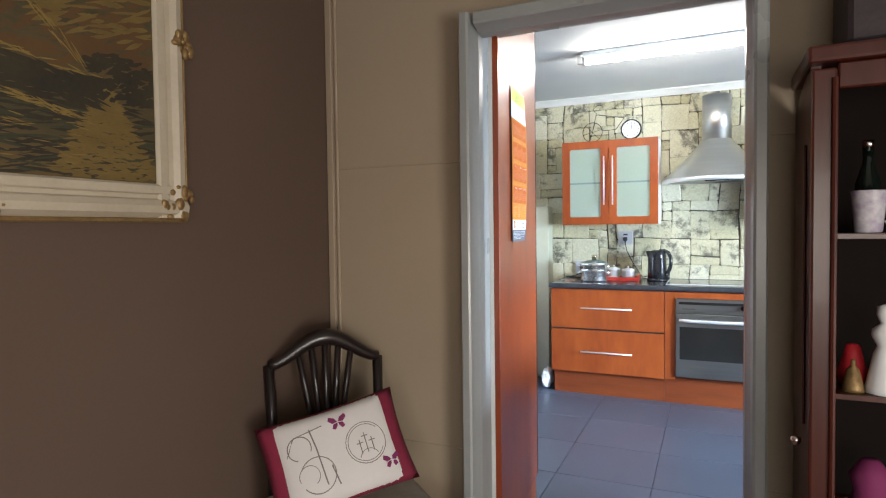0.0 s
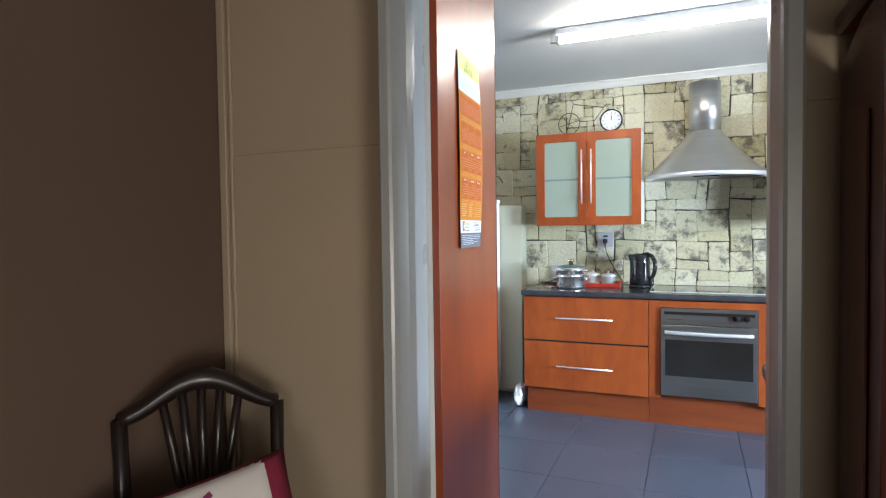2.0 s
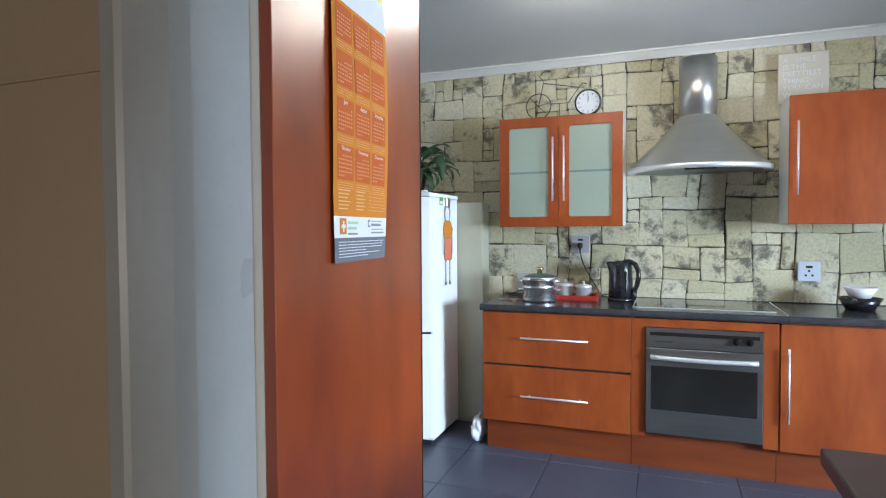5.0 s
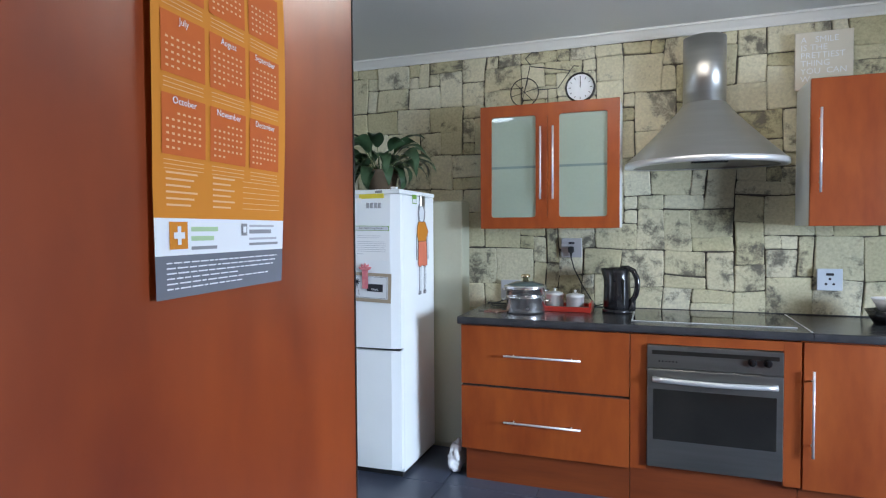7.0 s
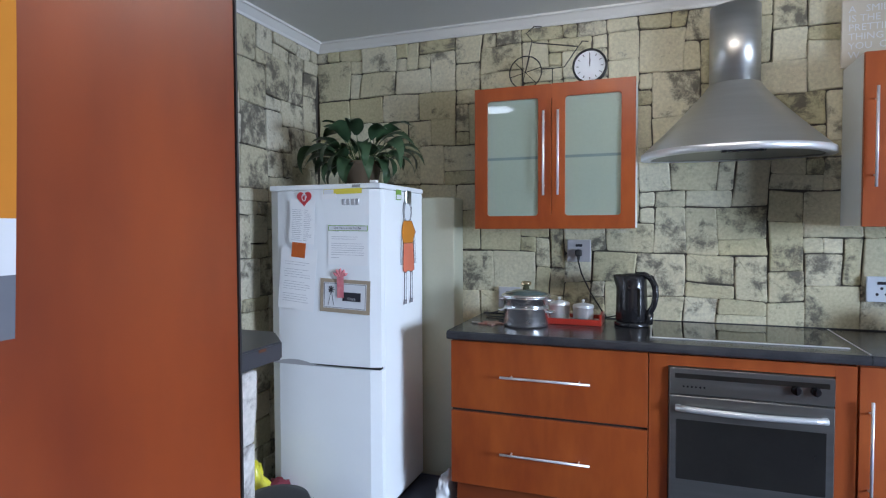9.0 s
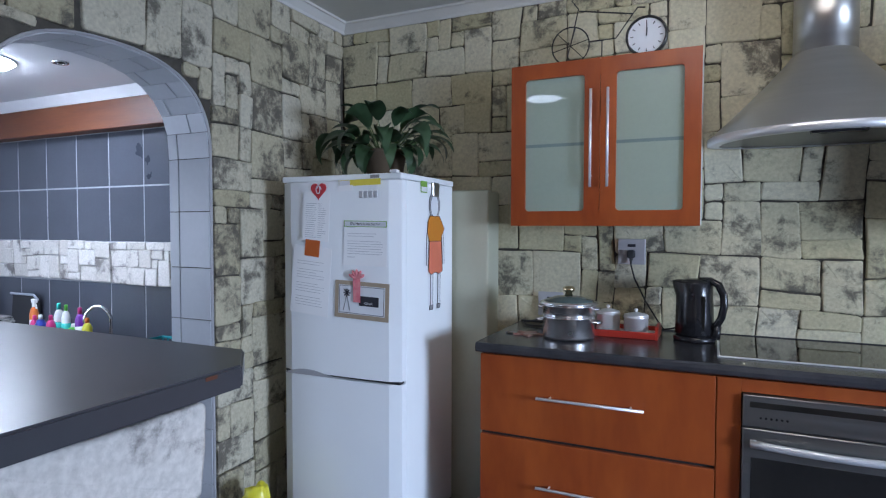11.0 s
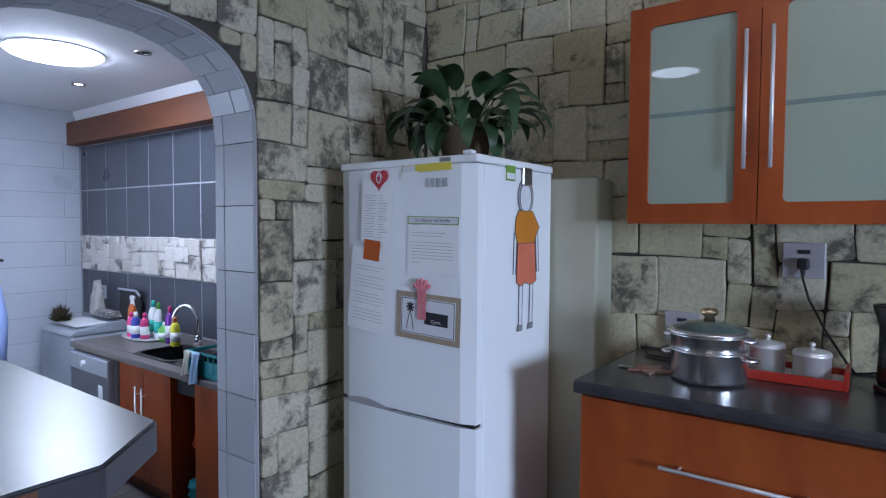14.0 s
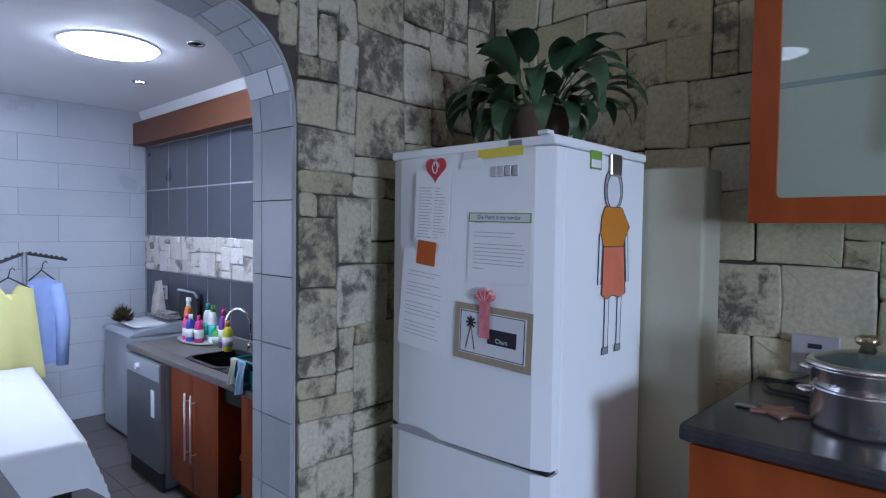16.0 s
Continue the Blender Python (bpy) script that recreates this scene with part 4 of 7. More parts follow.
side_shape("hair", [(5.128 + 0.058 * math.cos(2 * math.pi * i / 20), 1.522 + 0.068 * math.sin(2 * math.pi * i / 20)) for i in range(20)], GREYPLATE, -0.0006)
part("clip", box(XS, XS + 0.012, 5.092, 5.160, 1.562, 1.628, 0.004), STEEL, pf, "grey metal clip")
nt_ = thing("note_slip", "green and white note slip on the fridge side", "paper", at=(XS, 5.02, 1.60))
part("slip", box(XS, XS + 0.001, 4.985, 5.05, 1.575, 1.628), GREEN, nt_)
part("slip_lower", box(XS + 0.001, XS + 0.002, 4.99, 5.045, 1.58, 1.602), PAPER, nt_)

tp = thing("tall_cupboard", "tall slim cream laminate cupboard standing behind the fridge", "cupboard", at=(-0.88, 5.45, 0))
part("body", box(-1.10, -0.668, 5.38, 5.53, 0.0, 1.60, 0.006, seg=2), CREAM, tp)
part("cupboard_door", box(-1.10, -0.665, 5.360, 5.378, 0.03, 1.605, 0.008, seg=2), CREAM, tp)

# ---------------------------------------------------------------- breakfast bar
bar = thing("breakfast_bar", "breakfast bar with a charcoal top on a stone-clad base", "breakfast bar", at=(-1.1, 3.3, 0))
bt = prism([(-1.655, 2.98), (-0.486, 2.98), (-0.486, 3.497), (-0.589, 3.611), (-1.655, 3.611)], "z", 1.100, 1.146)
bmesh.ops.bevel(bt, geom=bt.edges[:], offset=0.004, segments=2, affect="EDGES")
part("bar_top", bt, BARTOP, bar, "charcoal laminate top with a clipped corner")
base = part("bar_base", box(-1.655, -0.535, 3.03, 3.405, 0, 1.099), JOINT, bar)
part("worn_chip", box(-0.4870, -0.4845, 3.405, 3.432, 1.134, 1.141), BROWN, bar, "chipped bare edge")

# ---------------------------------------------------------------- ceiling fittings
tl = thing("fluorescent_light", "white batten with a lit fluorescent tube", "ceiling light", at=(0.5, 4.12, 2.595))
part("batten", box(-0.10, 1.14, 4.09, 4.15, 2.56, 2.599, 0.006), WHITE, tl)
part("tube", tube([(-0.07, 4.12, 2.53), (1.11, 4.12, 2.53)], 0.014, 12), TUBEGLOW, tl, smooth=True)
for x in (-0.09, 1.13):
    part("tube_holder", box(x - 0.012, x + 0.012, 4.10, 4.14, 2.51, 2.562, 0.003), GREYPLATE, tl)
part("end_cap", tube([(-0.115, 4.12, 2.585), (-0.115, 4.12, 2.525)], 0.022, 12), CHROME, tl)
sk = thing("kitchen_skylight", "round bright ceiling skylight in the kitchen", "skylight", at=(-1.08, 2.58, 2.598))
part("diffuser", lathe([(0.17, 0), (0.13, -0.018), (0, -0.024)], (-1.08, 2.58, 2.592), 32), SKYGLOW_KITCHEN, sk, smooth=True)
part("ring", lathe([(0.20, 0.005), (0.198, -0.008), (0.172, -0.010), (0.172, 0.005)], (-1.08, 2.58, 2.594), 32), WHITE, sk, smooth=True)
sk2 = thing("round_skylight", "round bright skylight in the utility ceiling", "skylight", at=(-3.88, 4.70, 2.463))
part("diffuser", lathe([(0.262, 0), (0.24, -0.018), (0.17, -0.032), (0, -0.04)], (-3.88, 4.70, 2.458), 36), SKYGLOW, sk2, smooth=True)
part("ring", lathe([(0.275, 0.005), (0.274, -0.003), (0.264, -0.004), (0.264, 0.005)], (-3.88, 4.70, 2.46), 36), WHITE, sk2, smooth=True)
for x, y, lit in ((-3.44, 5.02, False), (-4.67, 5.145, True)):
    dl = thing("downlight", "recessed lit chrome downlight" if lit else "recessed unlit chrome downlight", "downlight", at=(x, y, 2.463), group="utility downlights")
    part("bezel", lathe([(0.05, 0.002), (0.048, -0.008), (0.034, -0.006), (0.033, 0.001)], (x, y, 2.463), 24), CHROME, dl, smooth=True)
    part("bulb", lathe([(0.032, 0), (0, 0)], (x, y, 2.4615), 20), SPOTGLOW if lit else BLACK_MATT, dl)


# ---------------------------------------------------------------- on the worktop
def socket(x0, x1, z0, z1, wall_y, plugged, pale=False):
    s = thing("power_socket", "grey wall socket with a black plug" if plugged else "pale grey three-pin wall socket", "socket", at=((x0 + x1) / 2, wall_y, z0))
    part("plate", box(x0, x1, wall_y - 0.012, wall_y, z0, z1, 0.004, seg=2), PALEPLATE if pale else GREYPLATE, s)
    cx, cz = (x0 + x1) / 2, (z0 + z1) / 2
    part("switch", box(cx - 0.018, cx + 0.018, wall_y - 0.016, wall_y - 0.012, cz + 0.022, cz + 0.036, 0.001), DARKINK, s)
    if plugged:
        part("plug", merge(box(cx - 0.018, cx + 0.018, wall_y - 0.045, wall_y - 0.013, cz - 0.03, cz + 0.008, 0.008, seg=2), tube([(cx, wall_y - 0.03, cz - 0.028), (cx, wall_y - 0.035, cz - 0.06)], [0.009, 0.004])), BLACK_MATT, s)
    else:
        for dx, dz in ((0, 0.004), (-0.018, -0.024), (0.018, -0.024)):
            part("pin_hole", tube([(cx + dx, wall_y - 0.0125, cz + dz), (cx + dx, wall_y - 0.0135, cz + dz)], 0.007), DARKINK, s)


SY = 5.532
socket(-0.062, 0.064, 1.243, 1.364, SY, True)
socket(-0.452, -0.324, 0.972, 1.093, SY, True)
socket(1.329, 1.450, 1.076, 1.196, SY, False, True)
solid("power_cable", tube([(0.001, SY - 0.035, 1.245), (0.02, SY - 0.05, 1.18), (0.07, SY - 0.06, 1.08), (0.13, SY - 0.07, 0.985), (0.155, SY - 0.08, 0.955), (0.19, SY - 0.10, 0.965), (0.24, SY - 0.14, 0.985), (0.27, 5.36, 0.955)], 0.0038, 8), BLACK_MATT, "black kettle cable hanging to the worktop", "cable", smooth=True)

W = 0.936
px, py = -0.218, 5.175
POTSTEEL = material("polished_pot_steel", (0.84, 0.84, 0.85), (0.90, 0.90, 0.91), 0.26, 1.0, rough_vary=0.04)
BRASS = material("brass_knob", (0.72, 0.58, 0.36), (0.78, 0.64, 0.42), 0.2, 1.0, rough_vary=0.03)
pot = thing("stock_pot", "stainless steel pot with steamer and glass lid", "pot", at=(px, py, W))
part("body", lathe([(0.096, 0.002), (0.108, 0.000), (0.112, 0.012), (0.111, 0.092), (0.116, 0.098), (0.104, 0.098), (0.102, 0.020), (0, 0.020)], (px, py, W), 36), POTSTEEL, pot, smooth=True)
part("steamer", lathe([(0.104, 0.098), (0.112, 0.102), (0.113, 0.142), (0.120, 0.148), (0.104, 0.148)], (px, py, W), 36), POTSTEEL, pot, smooth=True)
lid = part("lid", lathe([(0.119, 0.151), (0.119, 0.155), (0.104, 0.165), (0.06, 0.180), (0, 0.186)], (px, py, W), 36), material("lid_glass", (0.09, 0.13, 0.13), rough=0.06), pot, "domed glass lid", smooth=True)
part("lid_rim", lathe([(0.124, 0.149), (0.125, 0.154), (0.122, 0.159), (0.113, 0.162)], (px, py, W), 36), POTSTEEL, lid, smooth=True)
part("knob", lathe([(0.018, 0.185), (0.014, 0.198), (0.026, 0.206), (0.027, 0.217), (0.018, 0.224), (0, 0.225)], (px, py, W), 20), BRASS, lid, smooth=True)
for sgn in (-1, 1):
    for z, r in ((0.075, 0.112), (0.133, 0.106)):
        hp = [(px + sgn * (r - 0.002 + 0.03 * math.sin(math.pi * i / 8)), py - 0.03 + 0.06 * i / 8, W + z) for i in range(9)]
        part("handle", tube(hp, 0.006, 8), POTSTEEL, pot, smooth=True)
tray = thing("serving_tray", "red lacquered wooden tray", "tray", at=(0.01, 5.33, W))
tb = box(-0.15, 0.132, 5.27, 5.45, W, W + 0.008)
box(-0.15, 0.132, 5.258, 5.270, W, W + 0.030, 0.002, bm=tb)
box(-0.15, 0.132, 5.45, 5.462, W, W + 0.030, 0.002, bm=tb)
for x in (-0.162, 0.132):
    prism([(5.258, W), (5.462, W), (5.462, W + 0.034), (5.43, W + 0.052), (5.29, W + 0.052), (5.258, W + 0.034)], "x", x, x + 0.012, bm=tb)
part("tray_body", tb, RED, tray)
part("tray_cloth", box(-0.148, 0.130, 5.272, 5.448, W + 0.0082, W + 0.0098), IVORY, tray, "pale cloth lining")
for x, yy, h, r in ((-0.082, 5.385, 0.098, 0.052), (0.046, 5.340, 0.094, 0.052)):
    j = thing("storage_tin", "brushed aluminium lidded canister on the red tray", "canister", at=(x, yy, W + 0.010), group="canisters on the tray")
    part("body", lathe([(r, 0), (r, h * 0.74), (r * 1.03, h * 0.75), (r * 1.03, h * 0.86)], (x, yy, W + 0.010), 28), ALU, j, smooth=True)
    l = part("lid", lathe([(r * 1.03, h * 0.86), (r * 0.94, h * 0.92), (0.008, h * 1.02), (0, h * 1.02)], (x, yy, W + 0.010), 28), ALU, j, smooth=True)
    part("knob", lathe([(0.004, h * 1.01), (0.004, h * 1.06), (0.0085, h * 1.10), (0.0085, h * 1.17), (0, h * 1.22)], (x, yy, W + 0.010), 14), ALU, l, smooth=True)
kx, ky = 0.285, 5.34
ket = thing("electric_kettle", "glossy black jug kettle on its base", "kettle", at=(kx, ky, W))
part("power_base", lathe([(0.086, 0), (0.090, 0.006), (0.088, 0.020), (0.080, 0.026), (0, 0.026)], (kx, ky, W), 36), BLACK, ket, smooth=True)
jug = lathe([(0.080, 0.028), (0.083, 0.034), (0.080, 0.12), (0.076, 0.20), (0.075, 0.262), (0.070, 0.270), (0.062, 0.271), (0.060, 0.262), (0, 0.264)], (kx, ky, W), 36)
for v in jug.verts:
    if v.co.x < kx - 0.02:
        f = max(0.0, (v.co.z - W - 0.16) / 0.11)
        v.co.x -= 0.026 * f * f * max(0.0, 1 - ((v.co.y - ky) / 0.05) ** 2)
part("jug", jug, BLACK, ket, smooth=True)
hd = [(kx + 0.02, ky - 0.010, W + 0.276), (kx + 0.062, ky - 0.024, W + 0.276), (kx + 0.096, ky - 0.038, W + 0.258), (kx + 0.117, ky - 0.046, W + 0.215), (kx + 0.120, ky - 0.048, W + 0.165), (kx + 0.110, ky - 0.044, W + 0.115), (kx + 0.092, ky - 0.036, W + 0.080), (kx + 0.066, ky - 0.026, W + 0.062)]
part("handle", tube(hd, [0.012, 0.015, 0.017, 0.0165, 0.016, 0.0165, 0.017, 0.016], 12), BLACK, ket, smooth=True)
part("heel", tube([(kx + 0.050, ky - 0.020, W + 0.028), (kx + 0.090, ky - 0.034, W + 0.030), (kx + 0.094, ky - 0.036, W + 0.075)], [0.020, 0.022, 0.018], 10), BLACK, ket, smooth=True)
part("lid", lathe([(0.058, 0.263), (0.056, 0.272), (0.030, 0.279), (0, 0.280)], (kx, ky, W), 28), BLACK, ket, smooth=True)
part("water_gauge", box(kx + 0.030, kx + 0.044, ky - 0.0765, ky - 0.070, W + 0.06, W + 0.21, 0.003), OVENGLASS, ket)
for p in ket.children:
    for v in p.data.vertices:
        v.co *= 0.945
mat_ = thing("trivet", "patterned star-shaped pot stand with a handle", "trivet", at=(-0.41, 5.16, W))
star = []
for i in range(10):
    a, r = 2 * math.pi * i / 10, 0.07 if i % 2 == 0 else 0.038
    star.append((-0.40 + r * math.cos(a), 5.17 + r * math.sin(a)))
part("star", prism(star, "z", W, W + 0.007), material("floral_print", (0.30, 0.05, 0.04), (0.40, 0.33, 0.26), 0.6, scale=40), mat_)
part("handle", box(-0.50, -0.45, 5.15, 5.165, W, W + 0.008, 0.003), STEEL, mat_)
solid("worktop_cable", tube([(-0.388, SY - 0.040, 0.985), (-0.38, SY - 0.06, 0.985), (-0.45, SY - 0.07, 0.955), (-0.50, 5.43, 0.948), (-0.47, 5.38, 0.942), (-0.33, 5.36, 0.942)], 0.004, 8), BLACK_MATT, "black appliance cable lying on the worktop", "cable", smooth=True)
bowl = thing("bowl_stack", "pale bowl and black dish beside the socket", "bowl", at=(1.56, 5.3, W))
part("bowl", lathe([(0.05, 0.07), (0.085, 0.13), (0.08, 0.13), (0.045, 0.075)], (1.60, 5.30, W), 28), WHITE, bowl, smooth=True)
part("dish", lathe([(0.07, 0), (0.11, 0.07), (0.105, 0.07), (0.066, 0.006), (0, 0.006)], (1.60, 5.30, W), 28), BLACK, bowl, smooth=True)

# bicycle clock on the wall cabinet
bk = thing("bicycle_clock", "black wire bicycle ornament with a clock front wheel", "clock", at=(-0.08, 5.30, 2.15))
BY, BZ = 5.30, 2.238


def loop(x, r, rad=0.003, n=28):
    return tube([(x + r * math.cos(2 * math.pi * i / n), BY, BZ + r * math.sin(2 * math.pi * i / n)) for i in range(n)], rad, 6, closed=True)


part("rear_wheel", loop(-0.25, 0.084), BLACK_MATT, bk)
rw = bk.children[-1]
for i in range(3):
    a = math.pi * i / 3 + 0.25
    part("spoke", tube([(-0.25 - 0.082 * math.cos(a), BY, BZ - 0.082 * math.sin(a)), (-0.25 + 0.082 * math.cos(a), BY, BZ + 0.082 * math.sin(a))], 0.002, 5), BLACK_MATT, rw)
ck = part("clock_case", lathe([(0.086, -0.014), (0.086, 0.014), (0.076, 0.016), (0.076, 0.008)], (0, 0, 0), 36), BLACK, bk, smooth=True)
ck.matrix_basis = Matrix.Translation(Vector((0.078, BY, BZ)) - ORIGIN[bk]) @ Matrix.Rotation(radians(90), 4, "X")
for v in ck.data.vertices:
    v.co += ORIGIN[bk]
part("clock_face", tube([(0.078, BY, BZ), (0.078, BY - 0.009, BZ)], 0.076, 36), PAPER, bk, "white clock face")
tk = bmesh.new()
for i in range(12):
    a = math.pi * i / 6
    tube([(0.078 + 0.054 * math.sin(a), BY - 0.0098, BZ + 0.054 * math.cos(a)), (0.078 + 0.066 * math.sin(a), BY - 0.0098, BZ + 0.066 * math.cos(a))], 0.0024, 4, bm=tk)
part("hour_marks", tk, DARKINK, bk)
part("hour_hand", tube([(0.078, BY - 0.011, BZ), (0.080, BY - 0.011, BZ + 0.034)], 0.0025, 5), DARKINK, bk)
part("minute_hand", tube([(0.078, BY - 0.0115, BZ), (0.079, BY - 0.0115, BZ + 0.055)], 0.0018, 5), DARKINK, bk)
part("wire_frame", merge(tube([(-0.25, BY, BZ), (-0.215, BY, BZ + 0.16), (-0.245, BY, BZ + 0.20), (-0.205, BY, BZ + 0.232), (-0.165, BY, BZ + 0.225)], 0.003, 6), merge(tube([(-0.212, BY, BZ + 0.15), (0.02, BY, BZ + 0.105), (0.04, BY, BZ + 0.13), (0.07, BY, BZ + 0.125)], 0.003, 6), merge(tube([(0.02, BY, BZ + 0.105), (-0.05, BY, BZ + 0.01), (-0.11, BY, BZ + 0.008), (-0.11, BY, BZ - 0.086)], 0.003, 6), tube([(-0.10, BY, BZ + 0.008), (-0.17, BY, BZ + 0.01)], 0.003, 6)))), BLACK_MATT, bk)

sg = thing("wall_sign", "warm grey plaque with white capital lettering above a cabinet", "sign", at=(1.33, 5.50, 2.169))
part("plaque", box(1.203, 1.475, 5.495, 5.512, 2.17, 2.478, 0.002), material("grey_canvas", (0.54, 0.495, 0.41), (0.59, 0.545, 0.455), 0.8, scale=8, fine=150, bump=0.1), sg)
for i, line in enumerate(("A   SMILE", "IS THE", "PRETTIEST", "THING", "YOU  CAN", "W")):
    text_mesh(line, 0.045, Matrix.Translation((1.228, 5.493, 2.420 - 0.042 * i)) @ Matrix.Rotation(radians(90), 4, "X"), PAPER, sg)

# plant on the fridge
plx, ply, plz = -1.115, 5.12, 1.65
pl = thing("potted_plant", "leafy green peace lily in a brown pot on the fridge", "plant", at=(plx, ply, plz))
part("pot", lathe([(0.075, 0), (0.085, 0.004), (0.105, 0.12), (0.112, 0.122), (0.112, 0.14), (0.10, 0.14), (0.098, 0.11), (0, 0.11)], (plx, ply, plz), 28), CLAY, pl, smooth=True)
rnd = random.Random(7)


def lily_leaf(az, lift, ln, wd, stalk, droop, twist):
    """A long stalk that ends in a pointed blade, folded along its midrib and drooping at the tip."""
    d = Vector((math.cos(az), 0.62 * math.sin(az), 0)).normalized()
    across = Vector((-d.y, d.x, 0)) * math.cos(twist) + Vector((0, 0, math.sin(twist)))
    p = Vector((plx, ply, plz + 0.11)) + d * 0.03
    a = lift
    pts = []
    for k in range(15):
        pts.append(p.copy())
        f = k / 14
        step = stalk / 5 if k < 5 else ln / 9
        a -= (droop * 0.04 if k < 5 else droop * 0.17 * (0.5 + f))
        p = p + (d * math.cos(a) + Vector((0, 0, math.sin(a)))) * step
    for q in pts:
        q.x, q.y = max(q.x, -1.615), min(q.y, 5.515)
    part("stem", tube(pts[:6], [0.0035, 0.003, 0.003, 0.0026, 0.0024, 0.002], 5), STALK, pl)
    bm = bmesh.new()
    prev = None
    for k in range(5, 15):
        u = (k - 5) / 9
        hw = wd * math.sin(math.pi * min(1.0, 0.06 + 0.94 * u ** 0.85)) ** 0.85 * (1 - 0.25 * u) + 0.0004
        wave = 0.004 * math.sin(9 * u + az * 3)
        row = [bm.verts.new(pts[k] + across * hw * e + Vector((0, 0, 0.30 * hw * abs(e) + wave * e * abs(e)))) for e in (-1, -0.5, 0, 0.5, 1)]
        if prev:
            for q in range(4):
                bm.faces.new((prev[q], prev[q + 1], row[q + 1], row[q]))
        prev = row
    for v in bm.verts:
        v.co.x, v.co.y, v.co.z = max(v.co.x, -1.63), min(v.co.y, 5.525), max(v.co.z, plz + 0.004)
    part("leaf", bm, LEAF, pl, smooth=True)


for i in range(40):
    ring = i / 40
    lily_leaf(2.4 * i + rnd.uniform(-0.3, 0.3), 1.35 - 0.95 * ring + rnd.uniform(-0.15, 0.15), rnd.uniform(0.15, 0.22), rnd.uniform(0.034, 0.054), rnd.uniform(0.09, 0.20), rnd.uniform(0.6, 1.5), rnd.uniform(-0.6, 0.6))
lily_leaf(math.pi * 1.02, 0.62, 0.23, 0.046, 0.26, 1.45, 0.3)
lily_leaf(math.pi * 0.93, 0.85, 0.22, 0.044, 0.22, 1.5, -0.3)
for k in range(7):
    lily_leaf(-math.pi / 2 + 0.42 * (k - 3), rnd.uniform(0.2, 0.55), rnd.uniform(0.15, 0.20), rnd.uniform(0.034, 0.048), rnd.uniform(0.07, 0.12), rnd.uniform(1.1, 1.6), rnd.uniform(-0.4, 0.4))
lily_leaf(0.15, 0.5, 0.18, 0.034, 0.20, 0.9, 0.2)

# floor things by the archway
bn = thing("waste_bin", "round black plastic waste bin on the floor", "bin", at=(-1.12, 4.33, 0))
part("body", lathe([(0.11, 0), (0.135, 0.25), (0.14, 0.262), (0.13, 0.262), (0.105, 0.02), (0, 0.02)], (-1.12, 4.33, 0), 30), BLACK_MATT, bn, smooth=True)
part("lid", lathe([(0.142, 0.263), (0.135, 0.278), (0.08, 0.292), (0, 0.296)], (-1.12, 4.33, 0), 30), BLACK_MATT, bn, smooth=True)


def crumpled(name, center, size, mat, label, category, seed):
    bm = bmesh.new()
    bmesh.ops.create_icosphere(bm, subdivisions=4, radius=1)
    off = Vector((seed * 3.7, seed * 1.3, 0))
    for v in bm.verts:
        r = 1 + 0.28 * noise.noise(v.co * 2.2 + off) + 0.14 * noise.noise(v.co * 6 + off)
        v.co = Vector((v.co.x * size[0] * r, v.co.y * size[1] * r, max(-1, v.co.z * r) * size[2]))
        v.co += Vector(center)
        v.co.z = max(v.co.z, center[2] - size[2] + 0.002)
    return solid(name, bm, mat, label, category, smooth=True)


crumpled("plastic_bag", (-1.42, 4.55, 0.155), (0.09, 0.08, 0.15), material("yellow_plastic", (0.62, 0.56, 0.02), (0.70, 0.64, 0.06), 0.35), "crumpled yellow plastic bag on the floor", "bag", 1)
crumpled("cloth_bundle", (-1.40, 4.73, 0.08), (0.08, 0.05, 0.08), material("red_cloth", (0.22, 0.03, 0.05), rough=0.8), "dark red cloth bundle beside the fridge", "cloth", 4)
crumpled("carrier_bag", (-0.605, 5.06, 0.085), (0.045, 0.10, 0.085), material("white_film", (0.62, 0.62, 0.64), (0.70, 0.70, 0.72), 0.35), "crumpled white carrier bag beside the drawers", "bag", 2)

# ---------------------------------------------------------------- dining room things
ch = thing("dining_chair", "dark-stained wooden chair with a shield-shaped slatted back", "chair", at=(-0.335, 1.53, 0), turn=48.0)
# local: +y is the back, width along x
for s in (-1, 1):
    part("back_post", tube([(0.20 * s, 0.20, 0.0), (0.19 * s, 0.205, 0.42), (0.185 * s, 0.235, 0.75), (0.192 * s, 0.265, 0.945)], [0.016, 0.02, 0.018, 0.019], 8), DARKWOOD, ch, smooth=True)
    part("leg", tube([(0.19 * s, -0.20, 0.0), (0.195 * s, -0.20, 0.40)], [0.014, 0.021], 8), DARKWOOD, ch, smooth=True)
crest = []
for i in range(17):
    u = -1 + i / 8
    crest.append((0.192 * u, 0.262, 0.945 + 0.085 * (0.5 + 0.5 * math.cos(u * math.pi)) ** 0.85))
part("crest_rail", tube(crest, [0.018 + 0.013 * (1 - abs(-1 + i / 8)) for i in range(17)], 8), DARKWOOD, ch, smooth=True)
for k in (-2, -1, 0, 1, 2):
    part("slat", tube([(0.018 * k, 0.225, 0.55), (0.022 * k, 0.232, 0.70), (0.036 * k, 0.25, 0.86), (0.047 * k, 0.262, 1.022 - 0.017 * abs(k))], [0.010, 0.012, 0.012, 0.011], 6), DARKWOOD, ch, smooth=True)
part("lower_rail", tube([(-0.185, 0.215, 0.55), (0.185, 0.215, 0.55)], 0.016, 8), DARKWOOD, ch)
